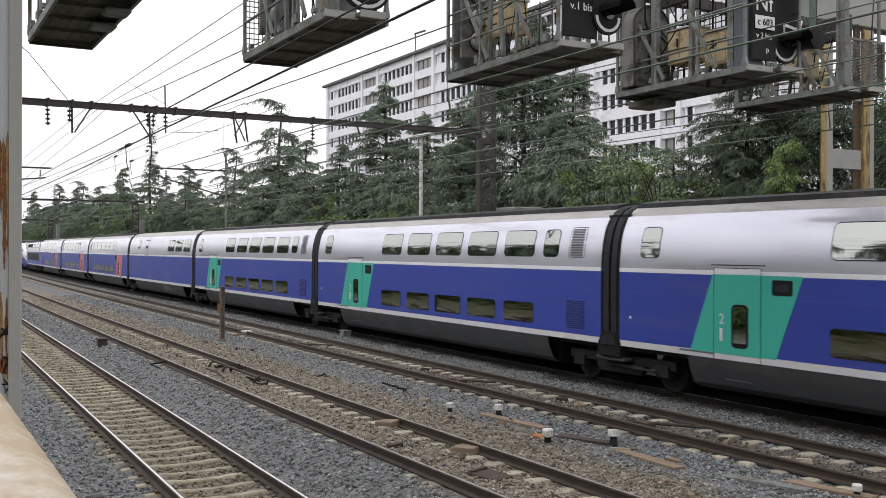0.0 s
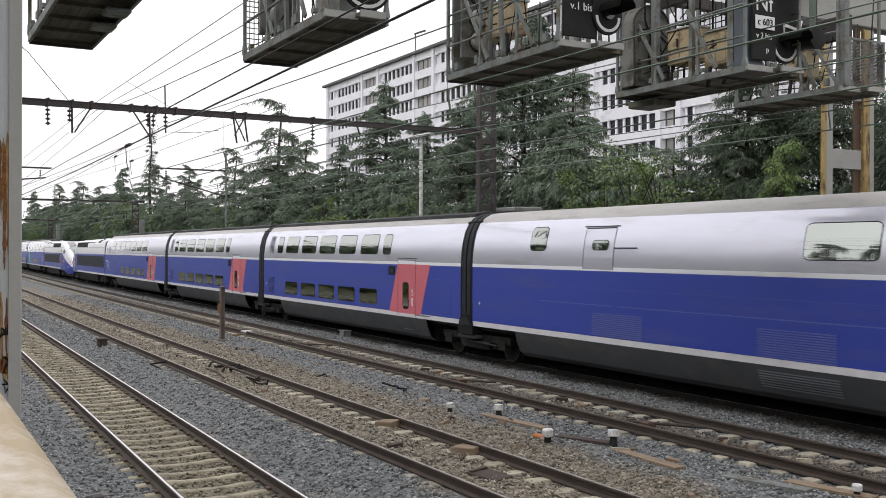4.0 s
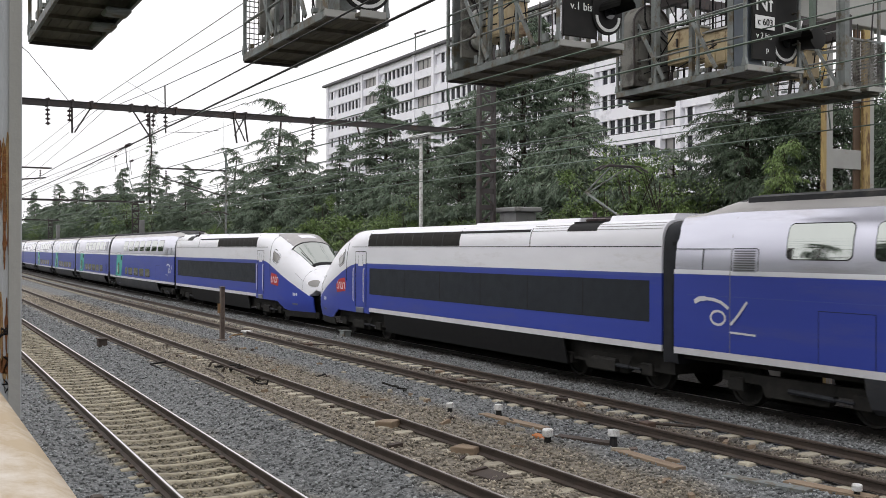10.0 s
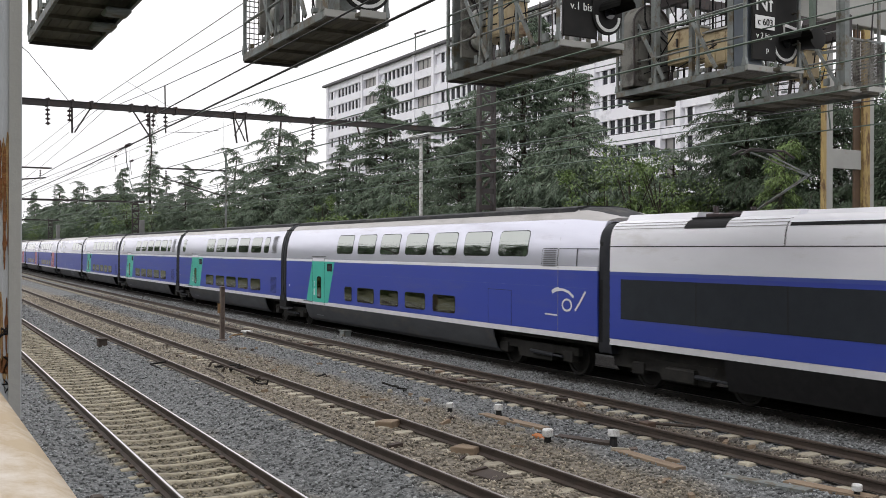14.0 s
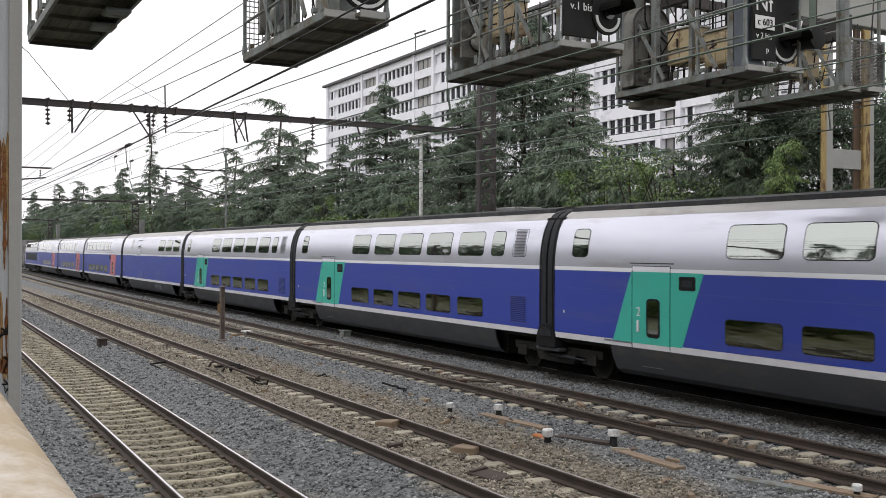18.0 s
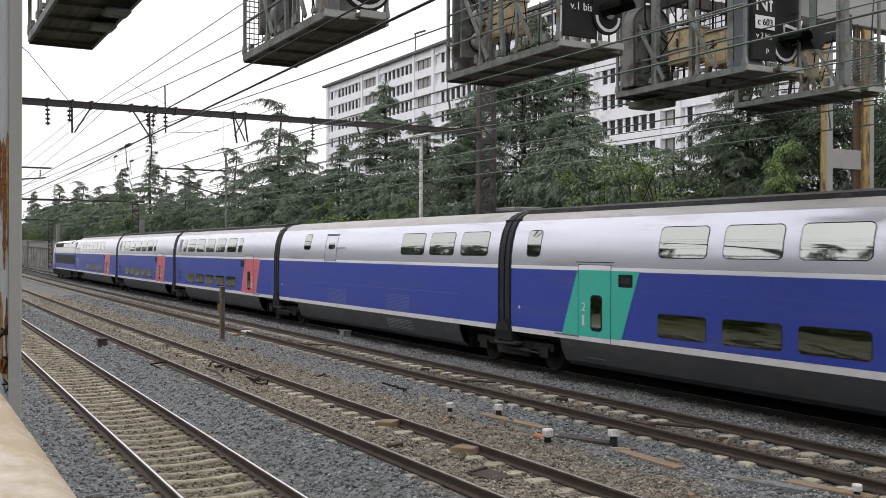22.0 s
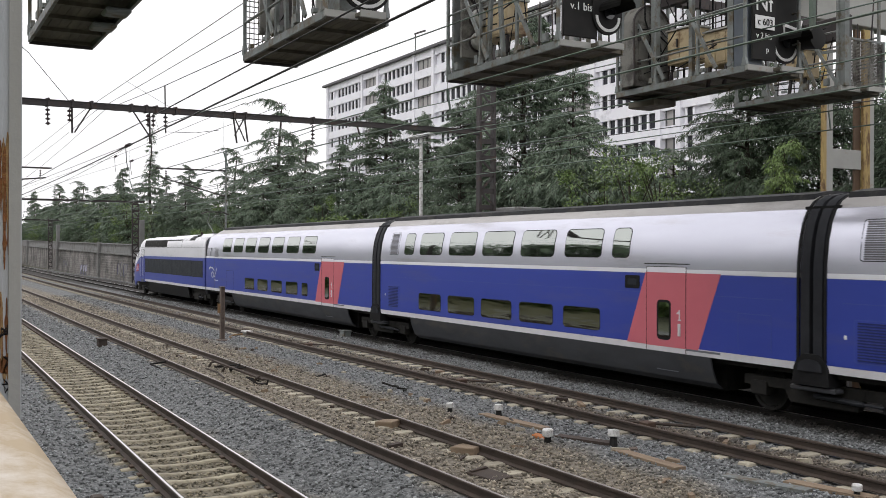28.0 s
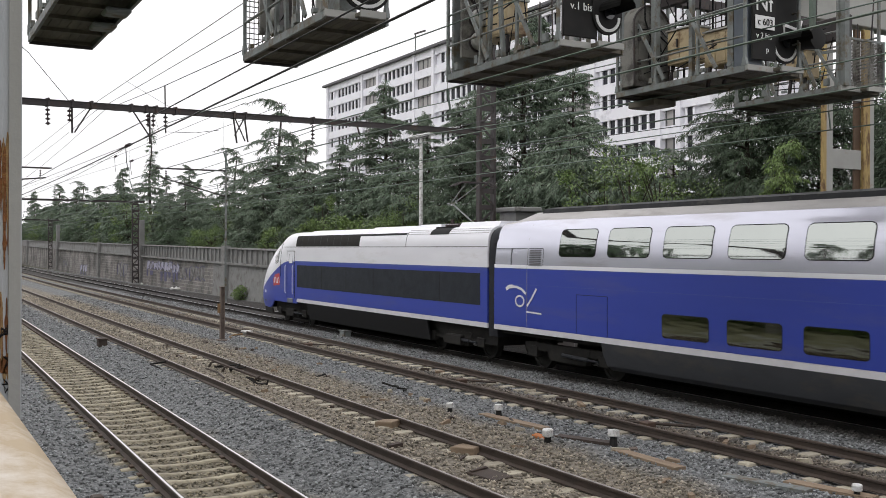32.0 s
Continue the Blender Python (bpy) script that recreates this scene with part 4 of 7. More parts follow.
def bogie_meshes():
    fr = Mesher().bar((-1.9, 0, 0.62), (1.9, 0, 0.62), 0.14, 0.20)
    fr.prism([(-0.75, 0.30), (0.75, 0.30), (0.95, 0.72), (-0.95, 0.72)], -0.08, 0.08)
    for x in (-1.5, 1.5):
        fr.box(x - 0.2, x + 0.2, -0.12, 0.10, 0.33, 0.62, 0.03)
    spring = Mesher().lathe((0, -0.02, 0.72), "z", [(0.30, 0), (0.36, 0.05), (0.34, 0.12), (0.36, 0.20), (0.30, 0.30), (0.2, 0.34)], 16)
    damper = Mesher().tube([(-0.1, -0.16, 0.50), (0.95, -0.16, 0.47)], 0.05, 8).tube([(0.5, -0.16, 0.485), (1.35, -0.16, 0.46)], 0.03, 6)
    return fr.mesh("bogie_frame"), spring.mesh("air_spring"), damper.mesh("damper")


BOGIE = bogie_meshes()


def bogie(parent, x, spring=True):
    b = part("bogie", BOGIE[0], M["under"], parent, at=pose(x, -1.08, 0))
    part("bogie", BOGIE[0], M["under"], parent, at=pose(x, 1.08, 0, 0, 0, 180))
    if spring:
        part("air_spring", BOGIE[1], M["bellows"], b, smooth=0.6)
    part("damper", BOGIE[2], M["bellows"], b, "grey hydraulic damper", smooth=0.6)
    for dx in (-1.5, 1.5):
        for s in (-1, 1):
            part("wheel", WHEEL, M["under"], parent, at=pose(x + dx, s * 0.77, 0, 0, 0, 0 if s < 0 else 180), smooth=0.5)


def swoosh(parent, x0, z0, w, h, label, foot):
    """The maker's mark as plain flowing strokes."""
    mb = Mesher()
    pt = lambda u, v: (x0 + u * w, -side_y(z0 + v * h) - 0.012, z0 + v * h)
    ring = [(0.46 + 0.14 * math.cos(math.pi * k / 6), 0.27 + 0.27 * math.sin(math.pi * k / 6)) for k in range(13)]
    strokes = (([(0, 0.84), (0.10, 0.97), (0.22, 1.0)], 0.10), ([(0.22, 0.99), (0.36, 0.98), (0.52, 0.88), (0.66, 0.66)], 0.065), (ring, 0.05), ([(0.70, 0.04), (0.84, 0.42), (1, 0.95)], 0.055), (foot, 0.04))
    for line, wide in strokes:
        for (a, b), (c, d) in zip(line, line[1:]):
            mb.bar(pt(a, b), pt(c, d), 0.006, wide)
    part("emblem_stroke", mb, M["letter"], parent, label)


def door(parent, x, colour, plate_side):
    """Entrance: leaning colour field, leaf with its seams, pane, number 2 plate, handle; a dark display beside it. x: left edge of the leaf."""
    d = part("door", patch(x - 0.68, x + 1.62, 1.10, 2.72, 0.005, 0.64), M[colour], parent, "%s painted entrance door" % ("green" if colour == "green" else "pink-red"))
    part("door_leaf", patch(x, x + 1.24, 1.09, 2.72, 0.008, 0, 0.02), M[colour], d)
    for e in (x - 0.012, x + 1.24):
        part("door_seam", patch(e, e + 0.014, 0.99, 2.84, 0.0105), M["black"], d)
    part("door_head", patch(x, x + 1.24, 2.725, 2.845, 0.008, 0, 0.04), M["white"], d, "white head of the door leaf")
    part("door_seam", patch(x - 0.01, x + 1.25, 2.842, 2.856, 0.0105), M["black"], d)
    part("door_seam", patch(x - 0.1, x + 1.35, 2.90, 2.925, 0.006), M["roofdark"], d)
    wx = x + (0.34 if colour == "pink" else 0.48)
    w = part("door_window", patch(wx, wx + 0.45, 1.24, 2.12, 0.011, 0, 0.1), M["black"], d)
    part("pane", patch(wx + 0.05, wx + 0.40, 1.29, 2.07, 0.015, 0, 0.08), M["glass"], w)
    hx = x + 0.22 if plate_side < 0 else x + 1.06
    part("handle", Mesher().box(hx - 0.03, hx + 0.03, -1.49, -1.45, 1.35, 1.62, 0.01), M["letter"], d, "pale door handle")
    digit = "2" if colour == "green" else "1"
    part("class_mark", text_mesh(digit, 0.30), M["letter"], d, 'white class number "%s"' % digit, at=pose(hx, -1.468, 1.80, 90, 0, 0))
    if digit == "1":
        part("class_mark", Mesher().bar((hx - 0.075, -1.466, 1.83), (hx - 0.005, -1.466, 1.895), 0.006, 0.03).bar((hx - 0.05, -1.466, 1.70), (hx + 0.05, -1.466, 1.70), 0.006, 0.025), M["letter"], d)
    sx = x - 1.0 if plate_side < 0 else x + 1.25
    part("step_line", patch(sx, sx + 1.0, 1.06, 1.10, 0.012), M["panelpale"], parent)
    part("body_mark", patch(x + 0.2, x + 0.9, 0.55, 0.57, 0.008), M["panelpale"], parent)
    dx = x + 1.52 if plate_side < 0 else x - 0.75
    disp = part("display", patch(dx, dx + 0.50, 2.34, 2.64, 0.010, 0, 0.04), M["black"], parent, "dark destination display")
    part("display_screen", patch(dx + 0.1, dx + 0.40, 2.42, 2.56, 0.014), M["panelgrey"], disp)


def trailer_core(root, L, a, b, skirt_a, skirt_b, a_end=0.0, b_end=0.0, dark_roof=True):
    """Body shells between x = a and b; skirt between the bogies."""
    part("lower_body", shell(1.122, 2.70, a, b), M["blue"], root, "deep blue painted lower side", smooth=0.5)
    ua, ub = a + a_end, b - b_end
    part("upper_body", shell(2.704, 4.0, ua, ub), M["silver"], root, "silver-grey painted upper side", smooth=0.5)
    roof = [(y, z) for y, z in band(4.003, 4.329)]
    loop = [(-y, z) for y, z in roof] + [(y, z) for y, z in reversed(roof)]
    part("roof", Mesher().loft([[(x, y, z) for y, z in loop] for x in (ua, ub)], True, True), M["roofdust"], root, "dusty beige-grey roof shoulder", smooth=0.6)
    low = lambda z, t: z if z < 2.8 else 2.8 + (z - 2.8) * (1 - 0.07 * t) - max(z - 4.0, 0.0) * 0.6 * t
    for x0, x1 in ((ua, a), (ub, b)):
        if x0 != x1:
            for z0, z1, m, label in ((2.704, 4.0, "silver", "flank narrowing towards the power car"), (4.003, 4.329, "roofdust", "dusty roof sloping down to the power car")):
                sec = [(-y, z) for y, z in band(z0, z1)] + [(y, z) for y, z in reversed(band(z0, z1))]
                part("end_fairing", Mesher().loft([[(x0 + (x1 - x0) * t, y * (1 - 0.02 * t), low(z, t * t * (3 - 2 * t))) for y, z in sec] for t in (0, 0.2, 0.4, 0.6, 0.8, 1)], True, True), M[m], root, label, smooth=0.6)
            if dark_roof:
                ridge = ((-0.86, 4.17), (-0.84, 4.25), (-0.5, 4.335), (0.5, 4.335), (0.84, 4.25), (0.86, 4.17))
                part("roof_band", Mesher().loft([[(x0 + (x1 - x0) * t, y * (1 - 0.3 * t), low(z, t * t * (3 - 2 * t))) for y, z in ridge] for t in (0, 0.2, 0.4, 0.6, 0.8, 0.98)], True, True), M["roofdark"], root, smooth=0.6)
    if dark_roof:
        part("roof_band", Mesher().loft([[(x, y, z) for y, z in ((-0.92, 4.15), (-0.90, 4.30), (-0.5, 4.37), (0.5, 4.37), (0.90, 4.30), (0.92, 4.15))] for x in (a + a_end + 0.1, b - b_end - 0.1)], True, True), M["roofdark"], root, "dark grey ribbed roof band", smooth=0.6)
    part("stripe", shell(0.98, 1.118, a, b, 0.004), M["stripe"], root, "white line along the foot of the side")
    part("skirt", shell(0.30, 0.976, a + skirt_a, b - skirt_b), M["skirt"], root, "dark grey skirt panels", smooth=0.5)
    part("underframe", Mesher().box(a + skirt_a, b - skirt_b, -0.98, 0.98, 0.26, 0.9), M["under"], root)
    part("floor_pan", Mesher().box(a + 0.1, b - 0.1, -1.25, 1.25, 0.86, 1.05), M["under"], root)
    for x in (a, b):
        cap = [(-y, z) for y, z in band(1.08, 4.32)] + [(y, z) for y, z in reversed(band(1.08, 4.32))]
        s = 0.02 if x == a else -0.02
        sloped = 1.0 if (a_end if x == a else b_end) else 0.0
        part("end_wall", Mesher().loft([[(x + s, y * 0.965, low(z, sloped) - 0.02) for y, z in cap], [(x + s * 3, y * 0.965, low(z, sloped) - 0.02) for y, z in cap]], True, True), M["bellows"], root)
    part("body_seam", patch(a + 0.4, b - 0.4, 2.26, 2.275, 0.003), M["waist"], root)
    part("waist_band", shell(2.705, 2.80, a, b, 0.003), M["white"], root, "white line above the blue")


def hoop(root, x0, x1, material="bellows"):
    """A dark ring round the body end, beside the gap."""
    out = [(-y - 0.012, z) for y, z in band(1.16, 4.32)] + [(y + 0.012, z) for y, z in reversed(band(1.16, 4.32))]
    inn = [(-y + 0.14, z) for y, z in band(1.16, 4.32)] + [(y - 0.14, z) for y, z in reversed(band(1.16, 4.32))]
    mb = Mesher()
    ring = [[(x, *p) for p in out] + [(x, p[0], p[1] - 0.05) for p in reversed(inn)] for x in (x0, x1)]
    mb.loft(ring, True, True)
    part("gangway_hoop", mb, M[material], root, "dark rubber gangway ring", smooth=0.5)


def trailer(kind, L, mirror, colour):
    """One trailer car. Its origin is its middle, at rail level; x = +L/2 is its leading end.
    Layouts are in metres from the end that carries the vents; mirror puts that end at the back."""
    root = thing("train_car", "", "train car")
    h = L / 2
    ex = kind == "end"
    X = (lambda u: h - u) if not mirror else (lambda u: -h + u)  # u: metres from the vent (or logo) end

    def span(u0, u1):
        p, q = sorted((X(u0), X(u1)))
        return p, q

    a, b = -h + 0.27, h - 0.27
    if ex:
        a, b = (-h - 0.03, h - 0.27) if mirror else (-h + 0.27, h + 0.03)
    sa, sb = 2.3, 2.3
    if ex:
        sa, sb = (4.75, 2.3) if mirror else (2.3, 4.75)
    trailer_core(root, L, a, b, sa, sb, (1.5 if ex and mirror else 0), (1.5 if ex and not mirror else 0), kind != "bar")
    up, lo = (3.05, 3.72), (1.28, 1.80)
    if kind == "mid":
        vent(root, *span(1.02, 1.66), 3.04, 3.76, "vent_grey", 17)
        vent(root, *span(0.92, 1.78), 1.24, 1.98, "vent_blue", 14, "blue")
        for u0, u1 in ((2.12, 2.76), (12.92, 13.52) if mirror else (17.05, 17.65)):
            window(root, *span(u0, u1), *up)
        for u0, u1 in ((3.15, 4.70), (5.05, 6.70), (7.00, 8.68), (8.98, 10.62), (10.98, 12.55)):
            window(root, *span(u0 + 0.06, u1 - 0.06), *up)
            window(root, *span(u0 + 0.04, u1 - 0.06), *lo, name="lower_window")
        if mirror:
            hp = span(16.9, 17.75)
            hatch = part("service_hatch", patch(*hp, 1.22, 1.95, 0.003), M["blue"], root)
            for e in hp:
                part("hatch_seam", patch(e, e + 0.012, 1.22, 1.95, 0.006), M["waist"], hatch)
            part("hatch_seam", patch(*hp, 1.94, 1.955, 0.006), M["waist"], hatch)
            door(root, -h + 18.7 - 4.53, colour, 1)
        else:
            door(root, h - 18.7 + 3.34, colour, -1)
    elif kind == "bar":
        for u0, u1 in ((0.95, 2.48), (2.92, 4.45), (4.85, 6.46)):
            window(root, *span(u0, u1), *up)
        window(root, *span(14.75, 15.45), 3.2, 3.8)
        dsp = span(12.0, 13.15)
        hatch = part("service_door", patch(*dsp, 2.74, 3.74, 0.004, 0, 0.03), M["silver"], root)
        for e in dsp:
            part("door_seam", patch(e, e + 0.02, 2.74, 3.74, 0.007), M["roofdark"], hatch)
        part("door_seam", patch(*dsp, 3.73, 3.76, 0.007), M["roofdark"], hatch)
        window(hatch, *span(12.2, 12.8), 3.22, 3.44, r=0.08)
        part("grab_bar", Mesher().tube([(X(11.95), -side_y(3.26) - 0.03, 3.26), (X(11.15), -side_y(3.26) - 0.03, 3.26)], 0.016, 6), M["roofdark"], hatch)
        part("rain_gutter", patch(*span(11.9, 13.25), 3.775, 3.80, 0.012), M["roofdark"], hatch)
        for u0, u1, z0, z1, m, n in ((10.9, 12.8, 1.14, 1.70, mat_pale(), 12), (5.65, 7.6, 1.12, 1.70, mat_pale(), 12), (5.6, 7.6, 0.52, 0.88, M["panelpale"], 7)):
            lv = part("louvre", patch(*span(u0, u1), z0, z1, 0.004), M["blue" if n == 12 else "skirt"], root, "panel of pale louvre slats")
            for k in range(n):
                z = z0 + (z1 - z0) * (k + 0.5) / n
                part("louvre_slat", patch(*span(u0 + 0.05, u1 - 0.05), z - 0.011, z + 0.011, 0.012, rows=1), m, lv)
        for u0, u1 in ((12.0, 15.0), (2.5, 11.8)):
            part("handrail_line", patch(*span(u0, u1), 1.87, 1.89, 0.004), PALE[0], root)
    else:
        vent(root, *span(1.62, 2.3), 2.78, 3.24, "vent_grey", 9)
        part("panel_seam", patch(*span(1.575, 1.59), 1.13, 3.9, 0.005), M["lamp"], root)
        part("panel_seam", patch(*span(0.0, 1.58), 3.235, 3.25, 0.006, rows=1), M["roofdark"], root)
        part("panel_seam", patch(*span(0.80, 0.815), 2.80, 3.24, 0.006), M["roofdark"], root)
        for k in range(7):
            u0 = 2.95 + k * 1.925
            window(root, *span(u0 + 0.05, u0 + 1.50), *up)
            if 2 <= k:
                window(root, *span(u0 + 0.05, u0 + (1.46 if k < 6 else 0.7)), *lo, name="lower_window")
        p = span(3.75, 4.95)
        hatch = part("service_hatch", patch(*p, 1.12, 2.10, 0.004), M["blue"], root)
        for e in p:
            part("hatch_seam", patch(e, e + 0.015, 1.12, 2.10, 0.007), M["navy"], hatch)
        part("hatch_seam", patch(*p, 2.09, 2.105, 0.007), M["navy"], hatch)
        if mirror:
            door(root, -h + L - 5.10, colour, 1)
            swoosh(root, -h + 0.60, 1.68, 1.45, 0.53, "white flowing emblem strokes", [(0.68, -0.25), (1.15, -0.28)])
        else:
            door(root, h - L + 3.40, colour, -1)
            swoosh(root, h - 1.82, 1.68, 1.40, 0.53, "white flowing emblem strokes", [(-0.22, -0.24), (0.16, -0.26)])
    # gangway rings and the shared bogie at the trailing end (the leading one belongs to the car ahead)
    if not (ex and mirror):
        hoop(root, a - 0.235, a - 0.035)
        hoop(root, a - 0.0, a + 0.06, "black")
    if not (ex and not mirror):
        hoop(root, b + 0.035, b + 0.235)
        hoop(root, b - 0.06, b + 0.0, "black")
    if ex:
        bogie(root, -h + 3.0 if mirror else h - 3.0, False)
    if not (ex and mirror):
        bogie(root, -h)
        part("gangway", Mesher().box(-h - 0.4, -h + 0.4, -1.16, 1.16, 1.1, 4.05), M["black"], root)
        arch = lambda s, h0, h1: [(-h - 0.42 * s, h0), (-h + 0.42 * s, h0), (-h + 0.38 * s, h0 + (h1 - h0) * 0.55), (-h + 0.30 * s, h0 + (h1 - h0) * 0.82), (-h + 0.15 * s, h1), (-h - 0.15 * s, h1), (-h - 0.30 * s, h0 + (h1 - h0) * 0.82), (-h - 0.38 * s, h0 + (h1 - h0) * 0.55)]
        cc = part("coupling_cover", Mesher().prism(arch(1.0, 0.72, 1.30), -1.50, -1.15), M["black"], root, "black arched coupling cover")
        part("cover_panel", Mesher().prism(arch(0.66, 0.98, 1.20), -1.53, -1.50), M["bellows"], cc)
        part("step_plate", Mesher().box(-h - 0.5, -h + 0.5, -1.44, -1.2, 0.60, 0.70, 0.02), M["skirt"], cc)
    if not (ex and mirror):
        part("side_lamp", Mesher().box(a + 0.44, a + 0.49, -1.47, -1.45, 1.62, 1.70, 0.01), M["letter"], root)
    return root


M["vent_grey"] = mat("vent_slat_grey", (0.16, 0.16, 0.17), (0.12, 0.12, 0.13), 3.0, 0.5, spec=0.2)
M["vent_blue"] = mat("vent_slat_blue", (0.020, 0.033, 0.17), (0.016, 0.027, 0.14), 3.0, 0.5)
M["rooflight"] = mat("nose_roof_grey", (0.38, 0.36, 0.36), (0.32, 0.31, 0.31), 2.0, 0.5)
M["waist"] = mat("waist_violet", (0.07, 0.10, 0.38), (0.06, 0.09, 0.34), 2.0, 0.35)
PALE = []


def mat_pale():
    if not PALE:
        PALE.append(mat("pale_blue_panel", (0.13, 0.16, 0.42), (0.11, 0.135, 0.38), 2.0, 0.4))
        M["panelpale"] = mat("pale_grey_panel", (0.17, 0.18, 0.21), (0.14, 0.15, 0.175), 2.0, 0.5)
    return PALE[0]


mat_pale()

# Power car section: half width and top along its length u, from the gangway end to the nose tip.
NOSE = [(0.0, 1.42, 3.92), (16.6, 1.42, 3.93), (17.4, 1.42, 3.92), (18.2, 1.41, 3.86), (18.9, 1.38, 3.73), (19.5, 1.33, 3.50), (20.1, 1.25, 3.16), (20.7, 1.15, 2.82), (21.2, 1.04, 2.50), (21.6, 0.92, 2.26), (21.9, 0.78, 2.05), (22.08, 0.60, 1.86)]
WAVE = [(0.0, 2.70), (16.3, 2.70), (16.9, 2.68), (17.4, 2.61), (17.9, 2.47), (18.4, 2.32), (18.8, 2.17), (19.3, 2.01), (19.9, 1.80), (20.5, 1.60), (21.1, 1.38), (21.6, 1.18), (22.1, 0.98)]


def along(table, u, k=1):
    for p, q in zip(table, table[1:]):
        if p[0] <= u <= q[0]:
            t = (u - p[0]) / (q[0] - p[0])
            return p[k] + (q[k] - p[k]) * t
    return table[-1][k] if u > table[-1][0] else table[0][k]


def boxy(u):
    """How square the shoulders are: squarer along the body than at the nose."""
    return 8.0 - 5.3 * min(max((u - 16.2) / 2.3, 0.0), 1.0)


def pc_half(u, z):
    """Half width of the power car at u and height z."""
    w, top = along(NOSE, u, 1), along(NOSE, u, 2)
    if z < 0.9:
        w = w - (0.9 - z) * 0.22
    zs = min(2.0, 0.9 + (top - 1.8) * 0.48)
    if z <= zs:
        return w
    t = min((z - zs) / (top - zs), 1.0)
    e = boxy(u)
    return w * max(1 - t ** e, 0.0) ** (1 / e)


def power_car(d):
    """Power car; d = 1: nose towards +x, -1: nose towards -x. Origin in the middle at rail level."""
    L = 22.15
    root = thing("train_car", "", "train car")
    X = lambda u: d * (u - L / 2)
    us = sorted([0.16, 6, 12, 15.78, 15.82, 16.2, 18.68, 18.72] + [16.6 + 0.35 * k for k in range(16)] + [22.0, 22.08])

    def skin(z_lo, z_hi, u0, u1, n=9, inside=0.05, cap=True):
        """Both flanks between two heights given as functions of u, over the top when z_hi is None."""
        mb = Mesher()
        sel = [u0] + [u for u in us if u0 < u < u1] + [u1]
        if z_hi is None:
            rings = []
            for u in sel:
                lo, top = z_lo(u), along(NOSE, u, 2)
                zz = [lo + (top - lo) * math.sin(math.pi / 2 * k / 14) for k in range(15)]
                near = [(X(u), -pc_half(u, z), z) for z in zz]
                rings.append(near + [(x, -y, z) for x, y, z in reversed(near[:-1])])
            return mb.loft(rings, True, True)
        for s in (-1, 1):
            rings = []
            for u in sel:
                zz = [z_lo(u) + (z_hi(u) - z_lo(u)) * k / (n - 1) for k in range(n)]
                rings.append([(X(u), s * pc_half(u, z), z) for z in zz] + [(X(u), s * (pc_half(u, z) - inside), z) for z in reversed(zz)])
            mb.loft(rings, True, True)
        return mb

    def flush(u0, u1, z0, z1, proud, r=0.0, lean=0.0):
        """A panel on the near flank."""
        mb = Mesher()
        k = max(2, int((u1 - u0) / 0.5) + 2)
        zs = sorted(set([z0 + (z1 - z0) * q / 6 for q in range(7)] + ([z0 + r * q for q in (0.3, 1)] + [z1 - r * q for q in (0.3, 1)] if r else [])))
        rows = []
        for z in zs:
            dd = max(r - (z - z0), r - (z1 - z), 0) if r else 0
            ins = r - math.sqrt(max(r * r - dd * dd, 0)) if r else 0
            sh = lean * (z - z0) / (z1 - z0)
            line = [u0 + ins + sh + (u1 - u0 - 2 * ins) * q / (k - 1) for q in range(k)]
            rows.append([(X(u), -pc_half(u, z) - proud, z) for u in line] + [(X(u), -pc_half(u, z) + 0.03, z) for u in reversed(line)])
        return mb.loft(rows, True, True)

    def poly(pts, proud, n=9):
        """A panel of any convex outline in (u, z) on the near flank."""
        lo, hi = min(z for _, z in pts), max(z for _, z in pts)
        rows = []
        for q in range(n):
            z = lo + (hi - lo) * (0.005 + 0.99 * q / (n - 1))
            cut = [p[0] + (r[0] - p[0]) * (z - p[1]) / (r[1] - p[1]) for p, r in zip(pts, pts[1:] + pts[:1]) if min(p[1], r[1]) <= z <= max(p[1], r[1]) and p[1] != r[1]]
            line = [min(cut) + (max(cut) - min(cut)) * k / 5 for k in range(6)]
            rows.append([(X(u), -pc_half(u, z) - proud, z) for u in line] + [(X(u), -pc_half(u, z) + 0.03, z) for u in reversed(line)])
        return Mesher().loft(rows, True, True)

    wave = lambda u: along(WAVE, u)
    c = lambda v: (lambda u: v)
    part("lower_body", skin(lambda u: 1.116 if u < 15.8 else 0.90 if u < 18.7 else 0.90 - min(u - 18.7, 0.8) * 0.46, wave, 0.45, 21.72), M["blue"], root, "deep blue painted lower side sweeping down to the nose", smooth=0.6)
    part("upper_body", skin(lambda u: wave(u) + 0.003 + max(0.0, min(u - 21.5, 0.25)) * 1.6, None, 0.45, 22.08), M["white"], root, "white upper side and rounded nose", smooth=0.6)
    part("stripe", skin(c(0.97), c(1.112), 0.45, 15.8, 3), M["stripe"], root, "white line along the foot of the side")
    # Black instead of skirt grey: shade low on the flank, put into colour.
    part("skirt", skin(c(0.32), c(0.966), 4.1, 14.6, 4), M["black"], root, "black skirt with shade put into its colour", smooth=0.5)
    # The apron is drawn black for the darkness that falls under the nose.
    part("nose_apron", skin(c(0.28), lambda u: 0.53, 19.3, 21.9, 3), M["under"], root, "black apron under the nose with shade in its colour", smooth=0.5)
    part("underframe", Mesher().box(min(X(0.3), X(19)), max(X(0.3), X(19)), -1.15, 1.15, 0.45, 1.1), M["under"], root)
    g = part("side_grille", flush(0.85, 15.75, 1.60, 2.53, 0.006), M["panelgrey"], root, "long dark grey ventilation panel")
